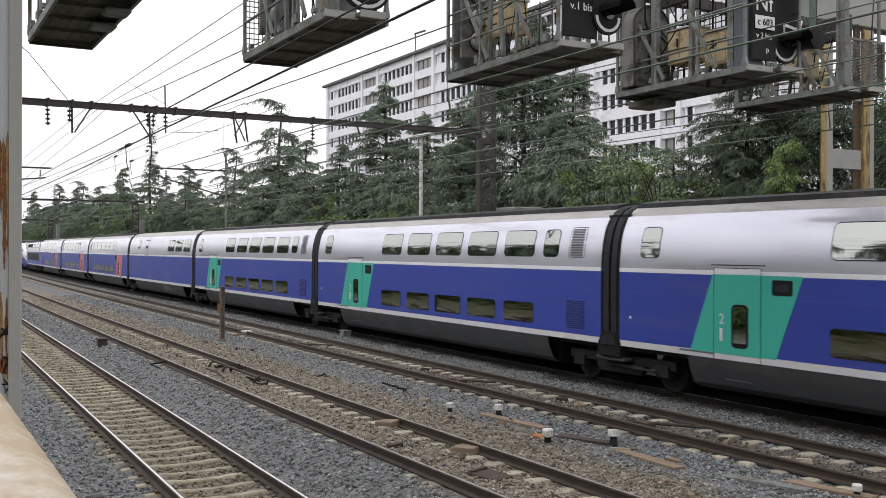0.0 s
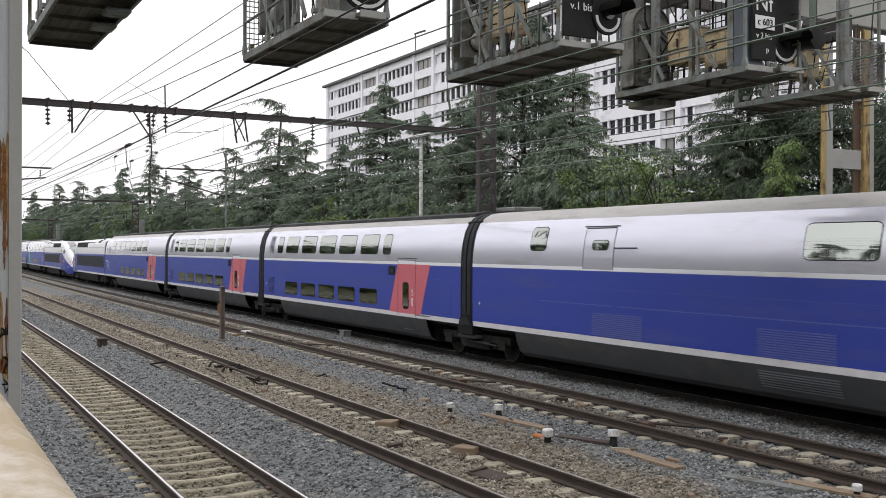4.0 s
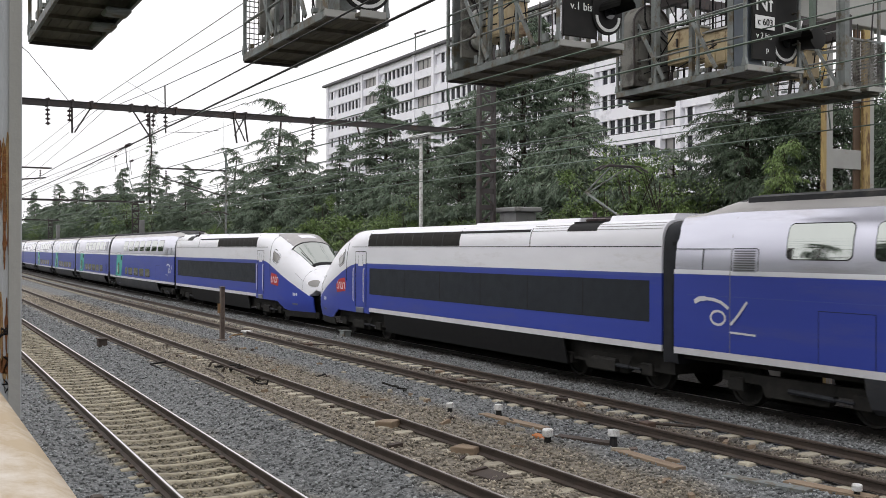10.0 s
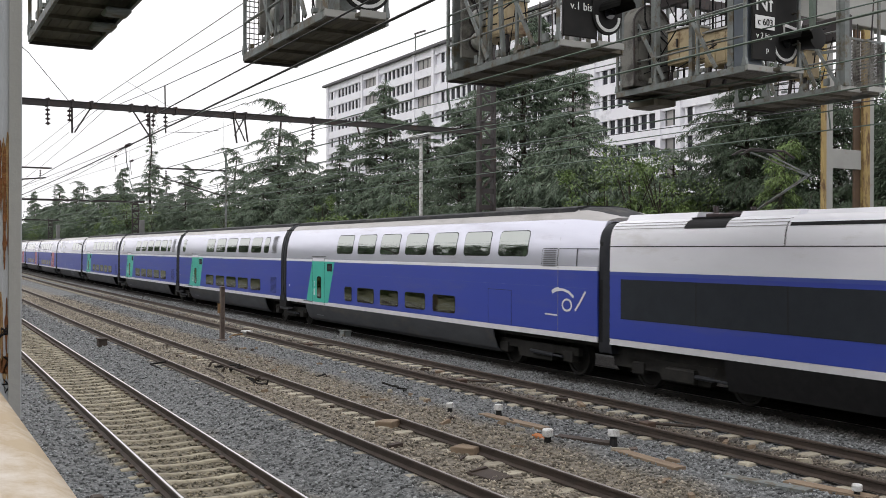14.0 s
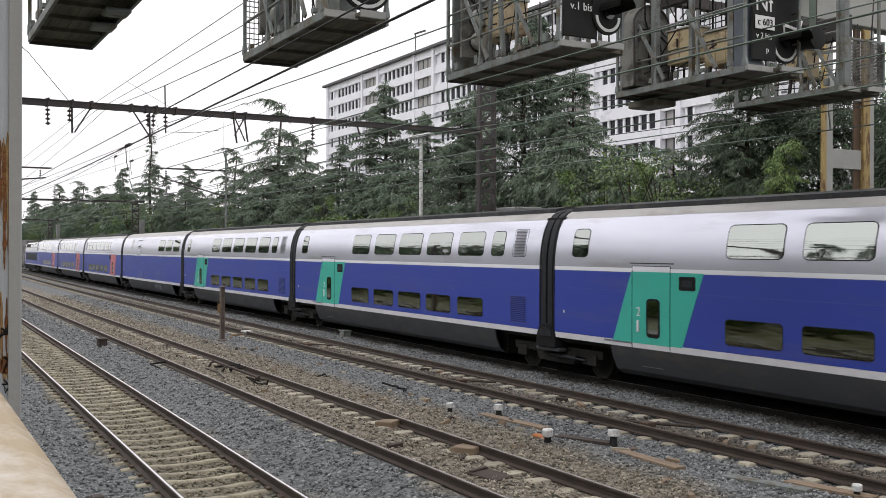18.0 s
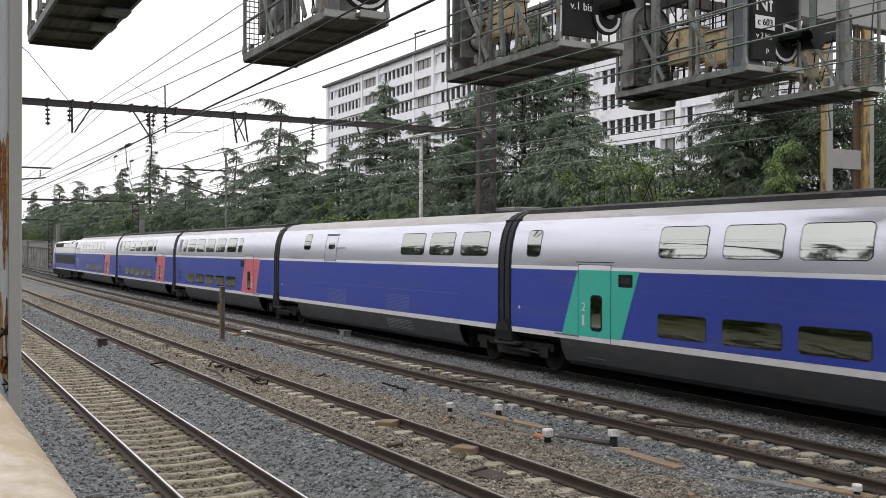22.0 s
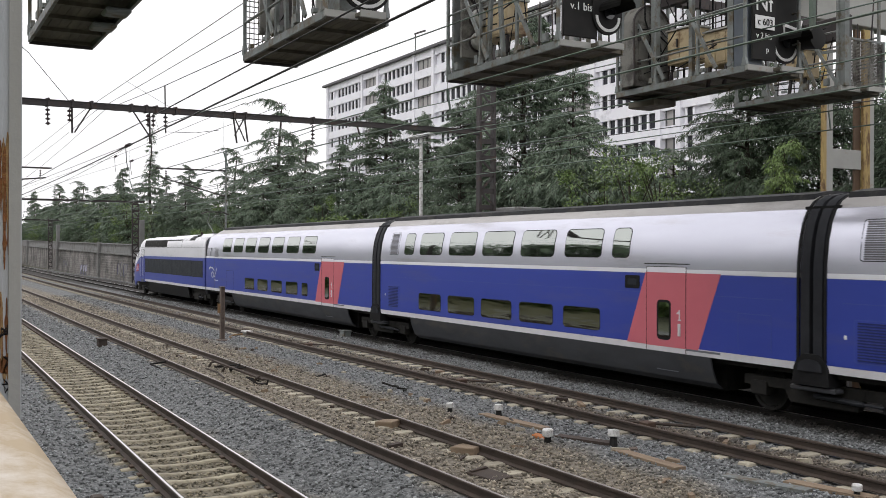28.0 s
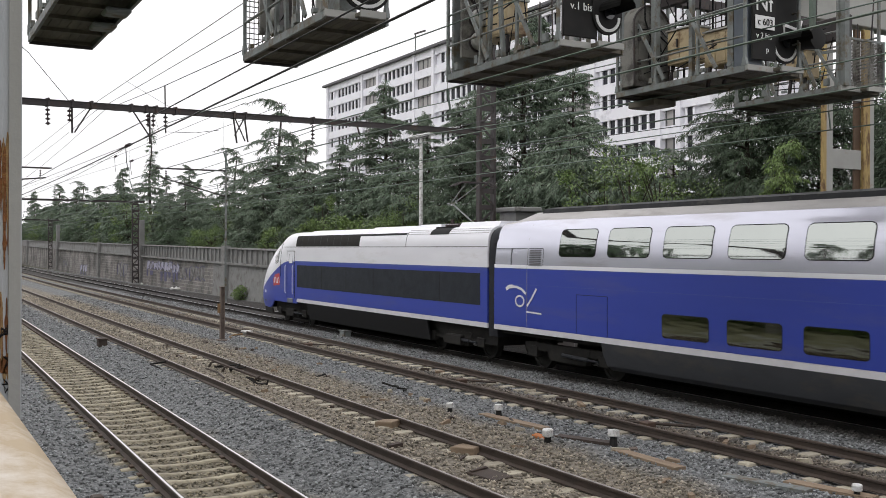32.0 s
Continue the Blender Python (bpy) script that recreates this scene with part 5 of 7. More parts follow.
    for k in range(1, 6):
        part("grille_seam", flush(0.85 + k * 2.43, 0.87 + k * 2.43, 1.61, 2.52, 0.009), M["under"], g)
    part("waist_line", flush(0.45, 15.6, 2.62, 2.70, 0.004), M["waist"], root, "violet-blue waist line")
    part("panel_seam", flush(0.47, 17.4, 3.285, 3.305, 0.004), M["roofdark"], root)
    rg = part("roof_grille", flush(9.42, 15.84, 3.32, 3.76, 0.007), M["under"], root, "black roof-side air intake")
    for k in range(8):
        part("grille_bar", flush(10.42 + k * 0.682, 10.46 + k * 0.682, 3.33, 3.75, 0.012), M["roofdark"], rg)
    part("roof_slot", flush(5.70, 9.38, 3.69, 3.76, 0.007), M["black"], root)
    for u in (5.62, 9.39, 15.86):
        part("panel_seam", flush(u, u + 0.025, 3.30, 3.86, 0.006), M["black"], root)
    for u0, u1 in ((0.5, 2.84), (4.06, 5.6)):
        for z in (3.70, 3.77, 3.83):
            part("roof_rib", flush(u0, u1, z, z + 0.012, 0.008), M["lamp"], root)
    ring = []
    for u in (-0.02, 0.06, 0.36, 0.445):
        inset = 0.03 if 0 < u < 0.4 else 0.05
        near = [(X(u), inset - pc_half(u, z), z - inset) for z in [0.78] + [0.9 + 3.03 * math.sin(math.pi / 2 * k / 16) for k in range(17)]]
        ring.append(near + [(x, -y, z) for x, y, z in reversed(near[:-1])])
    part("gangway_hoop", Mesher().loft(ring, True, True), M["bellows"], root, "dark rubber gangway ring", smooth=0.6)
    for u0, u1, z0, z1, hw in ((0.55, 2.82, 3.76, 4.05, 1.08), (4.08, 5.55, 3.76, 4.03, 1.08), (5.66, 9.36, 3.78, 4.01, 0.98), (9.44, 15.5, 3.80, 3.97, 0.95)):
        p, q = sorted((X(u0), X(u1)))
        part("roof_cover", Mesher().loft([[(p, -hw, z0), (p, -hw + 0.2, z1), (p, hw - 0.2, z1), (p, hw, z0)], [(q, -hw, z0), (q, -hw + 0.2, z1), (q, hw - 0.2, z1), (q, hw, z0)]], True, True), M["white"], root, smooth=0.3)
    # Solid black box and flush panel stand for the shade inside the well.
    p, q = sorted((X(2.85), X(4.05)))
    part("roof_well", Mesher().box(p, q, -1.12, 1.12, 3.60, 3.925), M["black"], root, "black box standing for the shaded pantograph well")
    part("well_opening", flush(2.85, 4.05, 3.68, 3.89, 0.008), M["black"], root)
    part("roof_gear", Mesher().box(p + 0.2, q - 0.2, -0.9, -0.5, 3.92, 4.01, 0.02).tube([(p + 0.3, -0.7, 3.95), (p + 0.3, -0.7, 4.17)], 0.06, 8).tube([(q - 0.3, -0.2, 3.90), (q - 0.3, -0.2, 4.15)], 0.06, 8), M["insul"], root)
    # pantograph, raised
    pan = part("pantograph", Mesher().box(min(X(3.3), X(4.6)), max(X(3.3), X(4.6)), -0.5, 0.5, 4.00, 4.06), M["darksteel"], root, "raised dark pantograph")
    k1, k2, k3 = X(3.6), X(5.0), X(3.7)
    part("lower_arm", Mesher().tube([(k1, 0, 4.06), (k2, 0, 4.75)], 0.028, 6), M["metalgrey"], pan)
    part("upper_arm", Mesher().tube([(k2, 0.05, 4.75), (k3, 0.25, 5.32)], 0.018, 6).tube([(k2, -0.05, 4.75), (k3, -0.25, 5.32)], 0.018, 6), M["metalgrey"], pan)
    part("collector_head", Mesher().tube([(k3, -0.8, 5.22), (k3, -0.5, 5.36), (k3, 0.5, 5.36), (k3, 0.8, 5.22)], 0.025, 6).tube([(k3 + 0.25, -0.8, 5.22), (k3 + 0.25, -0.5, 5.36), (k3 + 0.25, 0.5, 5.36), (k3 + 0.25, 0.8, 5.22)], 0.025, 6), M["darksteel"], pan)
    # crew door
    dr = part("cab_door", flush(16.05, 16.95, 1.12, 3.12, 0.005), M["blue"], root, "blue crew door with a white upper part")
    part("door_upper", flush(16.05, 16.95, 2.68, 3.12, 0.009), M["white"], dr)
    part("door_window", flush(16.30, 16.72, 2.60, 3.00, 0.012, 0.03), M["white"], dr)
    for u, v in ((16.27, 0.07), (16.72, -0.07)):
        part("window_seam", flush(u, u + 0.015, 2.58, 3.0, 0.014, 0, v), M["skirt"], dr)
    part("door_seam", flush(16.04, 16.96, 3.11, 3.135, 0.013), M["black"], dr)
    for u in (16.03, 16.95):
        part("door_seam", flush(u, u + 0.02, 1.12, 3.12, 0.012), M["black"], dr)
    for u in (16.12, 17.02):
        part("grab_rail", Mesher().tube([(X(u), -1.47, 1.3), (X(u), -1.50, 1.36), (X(u), -1.50, 2.45), (X(u), -1.47, 2.52)], 0.018, 6), M["letter"], dr, "pale grab rail")
    part("door_step", Mesher().box(min(X(16.25), X(16.85)), max(X(16.25), X(16.85)), -1.46, -1.1, 0.90, 1.10, 0.02), M["panelpale"], dr, "grey metal step")
    # cab
    seam = [(17.80, 2.75), (17.79, 3.1), (17.78, 3.4), (17.78, 3.66), (17.80, 3.80)]
    part("cab_seam", Mesher().tube([(X(u), -pc_half(u, z) - 0.001, z) for u, z in [(17.80, 2.0 + 0.05 * k) for k in range(15)] + seam], 0.014, 5), M["black"], root)
    cw = part("cab_window", poly([(18.90, 2.90), (18.74, 2.62), (18.55, 2.52), (18.10, 2.67), (18.05, 3.17), (18.24, 3.21)], 0.006), M["roofdark"], root)
    fr = part("window_frame", poly([(18.885, 2.89), (18.73, 2.64), (18.55, 2.54), (18.12, 2.685), (18.07, 3.155), (18.23, 3.19)], 0.010), M["white"], cw, "raised white window frame")
    part("window_rubber", poly([(18.83, 2.875), (18.60, 2.58), (18.14, 2.70), (18.12, 3.135)], 0.014), M["black"], fr)
    # Plain grey pane: the sky's reflection is put into its colour.
    part("pane", poly([(18.80, 2.865), (18.59, 2.605), (18.16, 2.72), (18.145, 3.11)], 0.018), M["lamp"], fr)
    part("marker_eye", poly([(18.52, 3.30), (18.46, 3.28), (18.46, 3.36), (18.52, 3.36)], 0.012), M["black"], root)

    def over(u0, u1, w0, w1, proud, n=7):
        """A panel over the nose's top, of half widths w0 at u0 and w1 at u1 as shares of the roundness."""
        rows = []
        for k in range(n):
            t = k / (n - 1)
            u, w = u0 + (u1 - u0) * t, w0 + (w1 - w0) * t
            top = along(NOSE, u, 2)
            zs = min(2.0, 0.9 + (top - 1.8) * 0.48)
            line = []
            for j in range(-6, 7):
                y = w * j / 6
                half = along(NOSE, u, 1)
                z = zs + (top - zs) * max(1 - min(abs(y) / half, 1) ** boxy(u), 0) ** (1 / boxy(u))
                line.append((X(u), y, z + proud))
            rows.append(line)
        mb = Mesher()
        return mb.loft([r + [(x, y, z - 0.05) for x, y, z in reversed(r)] for r in rows], True, True)

    part("nose_roof", over(17.6, 19.45, 0.95, 0.86, 0.025), M["rooflight"], root, "grey roof panel above the windscreen", smooth=0.6)
    part("roof_hatch", over(18.5, 19.0, 0.35, 0.35, 0.036), M["white"], root)
    ws = part("windscreen", over(19.5, 21.05, 0.95, 0.64, 0.022), M["glass"], root, "large raked windscreen", smooth=0.6)
    part("windscreen_foot", over(21.0, 21.14, 0.64, 0.60, 0.03), M["black"], ws, smooth=0.6)
    part("windscreen_pillar", over(19.44, 19.52, 0.98, 0.96, 0.03), M["black"], ws)
    for y in (-0.55, 0.1):
        zc = lambda u, yy: along(NOSE, u, 2) - 0.02 + 0.05
        part("wiper", Mesher().tube([(X(21.1), y, zc(21.1, y) - 0.08), (X(19.9), y - 0.25, zc(19.9, y) - 0.02)], 0.014, 5), M["black"], ws)
    for s in (-1, 1):
        rows = []
        for u, lo, hi in ((21.36, 1.72, 1.80), (21.46, 1.66, 1.86), (21.62, 1.63, 1.90), (21.76, 1.62, 1.90), (21.88, 1.63, 1.84)):
            zz = [lo + (hi - lo) * q / 3 for q in range(4)]
            rows.append([(X(u), s * (pc_half(u, z) + 0.008), z) for z in zz] + [(X(u), s * (pc_half(u, z) - 0.03), z) for z in reversed(zz)])
        part("headlight", Mesher().loft(rows, True, True), M["lamp"], root, "grey headlight glass")
    part("coupler_mouth", Mesher().loft([[(X(22.05), y, z) for y, z in ring] for ring in ([(-0.42, 0.5), (0.42, 0.5), (0.5, 1.0), (0.42, 1.45), (-0.42, 1.45), (-0.5, 1.0)],)] + [[(X(21.3), y, z) for y, z in ((-0.5, 0.45), (0.5, 0.45), (0.6, 1.0), (0.5, 1.5), (-0.5, 1.5), (-0.6, 1.0))]], True, True), M["black"], root, "open black coupler mouth")
    part("coupler", Mesher().tube([(X(21.2), 0, 0.98), (X(22.14), 0, 0.98)], 0.16, 10), M["under"], root)
    for pts in ([(20.28, 1.62), (20.40, 2.16), (21.02, 1.82), (21.00, 1.45)], ):
        part("hatch_seam", Mesher().tube([(X(u), -pc_half(u, z) - 0.001, z) for u, z in pts], 0.008, 5), M["roofdark"], root)
    part("nose_seam", Mesher().tube([(X(u), -pc_half(u, z) - 0.001, z) for u, z in ((21.0, 1.55), (21.03, 1.85), (21.10, 2.08), (21.20, 2.24), (21.32, 2.33))], 0.009, 5), M["roofdark"], root)
    # operator's mark: a red field with slanted white bars
    em = part("emblem", poly([(17.93, 1.60), (18.80, 1.56), (18.88, 1.84), (18.55, 2.10), (17.97, 2.14), (17.88, 1.86)], 0.006), M["red"], root, "red operator field with white slanted strokes")
    for k in range(4):
        u = 18.58 - 0.22 * k if d < 0 else 17.94 + 0.22 * k
        lean = -0.09 * d if d < 0 else 0.09
        part("emblem_bar", flush(u, u + 0.055, 1.70, 1.97, 0.010, 0.02, lean), M["letter"], em)
        part("emblem_bar", flush(u + 0.05, u + 0.18, 1.70 + 0.20 * (k % 2), 1.75 + 0.20 * (k % 2), 0.010, 0.02, 0.02), M["letter"], em)
    for k in range(3):
        part("number_bar", flush(20.26 + k * 0.13, 20.33 + k * 0.13, 1.19, 1.32, 0.006), M["letter"], root)
    part("number_bar", flush(20.2, 20.65, 0.80, 0.87, 0.006), M["panelpale"], root)
    # gangway end
    part("end_wall", Mesher().loft([[(X(u), s * 0.98, z) for s, z in [(-pc_half(1, 1.0), 1.0), (-pc_half(1, 2.4), 2.4), (-pc_half(1, 3.4), 3.4), (-pc_half(1, 3.9), 3.9), (pc_half(1, 3.9), 3.9), (pc_half(1, 3.4), 3.4), (pc_half(1, 2.4), 2.4), (pc_half(1, 1.0), 1.0)]] for u in (0.04, 0.15)], True, True), M["black"], root)
    for u in (2.7, 17.0):
        bogie(root, X(u), False)
        part("brake_gear", Mesher().box(min(X(u - 0.5), X(u + 0.4)), max(X(u - 0.5), X(u + 0.4)), -1.3, -1.12, 0.30, 0.62, 0.04), M["under"], root)
    return root



GREEN, PINK = "green", "pink"
CONSIST = [("mid", 0, GREEN), ("mid", 0, GREEN), ("mid", 0, GREEN), ("bar", 0, ""), ("mid", 1, PINK), ("mid", 1, PINK), ("end", 1, PINK), ("pc", -1, ""),
           ("pc", 1, ""), ("end", 0, GREEN), ("mid", 0, GREEN), ("mid", 0, GREEN), ("mid", 0, GREEN), ("bar", 0, ""), ("mid", 1, PINK), ("mid", 1, PINK), ("end", 1, PINK), ("pc", -1, "")]
LENGTH = {"mid": 18.7, "bar": 18.7, "end": 21.845, "pc": 22.15}
LABEL = {("mid", GREEN): "blue and silver double-deck train car with green door", ("mid", PINK): "blue and silver double-deck train car with pink door",
         ("bar", ""): "blue and silver double-deck bar car with few windows", ("end", GREEN): "blue and silver double-deck end car with green door and white emblem",
         ("end", PINK): "blue and silver double-deck end car with pink door and white emblem", ("pc", ""): "blue and white power car with sloping nose"}
CARS = []


def make_trains():
    made = {}
    back = -18.7  # the trailing end of the first car is the zero of the train's measure
    for kind, turn, colour in CONSIST:
        L = LENGTH[kind]
        key = (kind, turn, colour)
        if key not in made:
            made[key] = power_car(turn) if kind == "pc" else trailer(kind, L, bool(turn), colour)
            ob = made[key]
        else:
            ob = copy_thing(made[key], Matrix())
        tagged(ob, LABEL[(kind, colour)], "train car", "cars of the train")
        CARS.append((ob, back + L / 2, L))
        back += L


make_trains()


# ---- signal gantry with its hanging walkways ----
def lettering(s, size, parent, x, y, z):
    """Words facing +x, towards the camera's side."""
    part("lettering", text_mesh(s, size), M["signwhite" if parent["ink"] else "signblack"], parent, 'painted words "%s"' % s, at=pose(x, y, z, 90, 0, 90))


def signal_board(root, x, y, z0, z1, w, ring=True, lamps=(0.32, 0.74, 1.16)):
    """Black board with rounded foot and white border, hooded lamps; it faces +x."""
    pts = [(y - w / 2, z1)] + [(y + w / 2 * math.cos(math.pi + math.pi * k / 10), z0 + w / 2 + w / 2 * math.sin(math.pi + math.pi * k / 10)) for k in range(11)] + [(y + w / 2, z1)]
    b = part("signal_board", Mesher().loft([[(xx, p, q) for p, q in pts] for xx in (x - 0.05, x)], True, True), M["signblack"], root, "black signal board with white border")
    if ring:
        mb = Mesher()
        arc = [(y + (w / 2 - 0.06) * math.cos(math.pi + math.pi * k / 12), z0 + w / 2 + (w / 2 - 0.06) * math.sin(math.pi + math.pi * k / 12)) for k in range(13)]
        for p, q in zip(arc, arc[1:]):
            mb.bar((x + 0.004, *p), (x + 0.004, *q), 0.012, 0.045)
        part("border", mb, M["signwhite"], b)
    for up in lamps:
        z = z0 + up
        if z < z1 - 0.1:
            part("lamp_hood", Mesher().loft([[(x + d, y + r * math.cos(t), z + r * math.sin(t)) for t in [math.pi * (0.0 + q / 8) for q in range(9)] + [math.pi * (1 - q / 8) for q in range(9)]] for d, r in ((0.0, 0.17), (0.46, 0.15))], True, True), M["signblack"], b)
            part("lens", Mesher().lathe((x + 0.02, y, z), "x", [(0.01, 0), (0.1, 0.0), (0.1, 0.03), (0.01, 0.035)], 14), M["darkglass"], b)
    return b


def cage(x0, x1, y0, y1, zb, label, gear, dx=0.0):
    """A hanging walkway: boards on a frame, toe plates, posts, rails, braces, with the gear it carries."""
    root = thing("signal_walkway", label, "signal gantry", "hanging signal walkways", at=pose(dx, 0, -0.12))
    n = 7
    for k in range(n):
        w = (y1 - y0) / n
        part("floor_board", Mesher().box(x0, x1, y0 + w * k + 0.004, y0 + w * (k + 1) - 0.004, zb + 0.03, zb + 0.07), M["plank"], root)
    for k in range(5):
        x = x0 + (x1 - x0) * k / 4
        part("cross_bearer", Mesher().box(max(x - 0.04, x0), min(x + 0.04, x1), y0, y1, zb - 0.02, zb + 0.03), M["plank"], root)
    for y in (y0, y1):
        part("toe_plate", Mesher().box(x0 - 0.03, x1 + 0.03, y - 0.02, y + 0.02, zb - 0.04, zb + 0.065), M["metalgrey"], root)
    part("end_plate", Mesher().box(x1 + 0.03, x1 + 0.08, y0 - 0.02, y0 + (y1 - y0) * 0.5, zb - 0.02, zb + 0.07), M["paleconc"], root, "pale toe plate")
    part("end_plate", Mesher().box(x1 + 0.22, x1 + 0.27, y0 + (y1 - y0) * 0.45, y0 + (y1 - y0) * 0.85, zb - 0.02, zb + 0.07), M["paleconc"], root, "pale toe plate")
    part("end_board", Mesher().box(x1, x1 + 0.24, y0 + (y1 - y0) * 0.45, y0 + (y1 - y0) * 0.84, zb + 0.0, zb + 0.05), M["plank"], root)
    part("end_plate", Mesher().box(x0 - 0.06, x0, y0, y1, zb - 0.06, zb + 0.1), M["darksteel"], root)
    top = zb + 2.6
    for y in (y0, y1):
        for k in range(4):
            x = x0 + (x1 - x0) * k / 3
            part("post", Mesher().box(x - 0.023, x + 0.023, y - 0.023, y + 0.023, zb + 0.065, top if k in (0, 3) else zb + 1.2), M["metalgrey"], root)
            part("foot_bracket", Mesher().prism([(x - 0.06, zb + 0.06), (x + 0.06, zb + 0.06), (x + 0.025, zb + 0.2), (x - 0.025, zb + 0.2)], y - 0.028, y + 0.028), M["metalgrey"], root)
        for z in (0.55, 1.08):
            part("guard_rail", Mesher().tube([(x0, y, zb + z), (x1, y, zb + z)], 0.018, 6), M["metalgrey"], root)
    for k in (0, 1):
        xa, xb = x0 + (x1 - x0) * (0.18 + 0.4 * k), x0 + (x1 - x0) * (0.40 + 0.4 * k)
        part("brace", Mesher().bar((xa, y0, zb + 1.25), (xb, y0, zb + 0.12), 0.03, 0.07), M["metalgrey"], root)
    for a, b in ((0.42, 0.36), (0.42, 0.50)) if y0 < 12 else ():
        part("brace", Mesher().bar((x0 + (x1 - x0) * a, y0 + 0.1, top), (x0 + (x1 - x0) * b, y0 + 0.1, zb + 0.1), 0.05, 0.08), M["metalgrey"], root)
    gear(root)
    # slack cables, clips and fine rods between the posts
    rng = random.Random(int(y0 * 100))
    for k in range(9):
        xa, xb = sorted((rng.uniform(x0, x1 - 0.5), rng.uniform(x0, x1 - 0.3)))
        ya, za, zz = y0 + rng.uniform(0.1, 0.7), zb + rng.uniform(0.15, 2.3), zb + rng.uniform(0.15, 1.4)
        part("slack_cable", Mesher().tube([(xa, ya, za), (xa * 0.6 + xb * 0.4, ya + 0.05, min(za, zz) - rng.uniform(0.0, 0.12) + 0.1), (xb, ya, zz)], 0.012, 5), M["black"], root)
    for k in range(8):
        x = x0 + (x1 - x0) * (k + 0.5) / 8 + rng.uniform(-0.1, 0.1)
        part("thin_rod", Mesher().bar((x, y1 - 0.02, zb + 0.1), (x + rng.uniform(-0.15, 0.15), y1 - 0.02, zb + rng.uniform(1.0, 2.4)), 0.015, 0.022), M["darksteel"], root)
    for k in range(5):
        x = x0 + (x1 - x0) * (k + 0.5) / 5
        part("clip_plate", Mesher().box(x - 0.05, x + 0.05, y0 - 0.03, y0 + 0.03, zb + 0.10, zb + rng.uniform(0.14, 0.24)), M["metalgrey"], root)
    return root


def hood_board(root, x, y, z0, z1, w):
    """Back of a far-facing signal: grey board with round lamp housings, caged by thin rods."""
    b = part("signal_back", Mesher().box(x, x + 0.06, y - w / 2, y + w / 2, z0, z1, 0.01), M["housing"], root, "grey back of a signal head")
    z = z0 + 0.3
    while z < z1 - 0.1:
        part("lamp_housing", Mesher().lathe((x + 0.06, y, z), "x", [(0.155, 0), (0.155, 0.10), (0.135, 0.13), (0.02, 0.135)], 16), M["paleconc"], b, smooth=0.5)
        part("housing_rim", Mesher().lathe((x + 0.055, y, z), "x", [(0.18, 0), (0.18, 0.03), (0.15, 0.035)], 16), M["darksteel"], b, smooth=0.5)
        z += 0.40
    return b


def cabinet(root, x0, x1, y0, y1, z0, z1, label="faded ochre relay cabinet with rust"):
    c = part("cabinet", Mesher().box(x0, x1, y0, y1, z0, z1, 0.015), M["ochre"], root, label)
    part("cabinet_door", Mesher().box(x0 + 0.04, (x0 + x1) / 2 - 0.01, y0 - 0.012, y0 + 0.01, z0 + 0.05, z1 - 0.05), M["ochre"], c)
    part("cabinet_door", Mesher().box((x0 + x1) / 2 + 0.01, x1 - 0.04, y0 - 0.012, y0 + 0.01, z0 + 0.05, z1 - 0.05), M["ochre"], c)
    part("handle", Mesher().box((x0 + x1) / 2 - 0.06, (x0 + x1) / 2 - 0.03, y0 - 0.05, y0, z0 + 0.3, z0 + 0.45), M["darksteel"], c)
    part("cabinet_top", Mesher().box(x0 - 0.03, x1 + 0.03, y0 - 0.03, y1 + 0.03, z1, z1 + 0.03), M["paleconc"], c)
    for x in (x0 + 0.08, x1 - 0.08):
        part("leg", Mesher().bar((x, y0 + 0.06, z0), (x - 0.06, y0 + 0.06, z0 - 0.35), 0.05, 0.05), M["darksteel"], c)


def gear_one(root):
    part("brace", Mesher().bar((-15.0, 2.2, 8.6), (-13.0, 2.3, 6.3), 0.06, 0.08), M["metalgrey"], root)
    hood_board(root, -14.9, 2.1, 6.9, 9.2, 0.6)
    for x in (-13.6, -12.7):
        part("conduit_box", Mesher().box(x, x + 0.3, 2.2, 2.5, 6.12, 6.19, 0.02), M["metalgrey"], root)


def gear_two(root):
    hood_board(root, -14.3, 5.2, 6.6, 9.2, 0.55)
    part("screen_plate", Mesher().box(-13.75, -13.2, 5.0, 5.05, 6.32, 7.0, 0.01), M["darksteel"], root)
    part("signal_post", Mesher().box(-12.65, -12.45, 5.2, 5.4, 6.3, 9.4, 0.02), M["paleconc"], root)
    part("cable_duct", Mesher().box(-12.3, -11.9, 5.25, 5.5, 6.3, 9.4, 0.02), M["metalgrey"], root)
    signal_board(root, -11.2, 5.33, 6.36, 9.2, 0.72)
    mb = Mesher()
    for k in range(5):
        mb.bar((-14.53, 4.78 + k * 0.07, 6.3), (-14.53, 4.78 + k * 0.07, 8.8), 0.010, 0.012)
    for k in range(30):
        mb.bar((-14.53, 4.76, 6.32 + k * 0.084), (-14.53, 5.08, 6.32 + k * 0.084), 0.010, 0.012)
    part("mesh_screen", mb, M["darksteel"], root, "dark wire mesh screen")


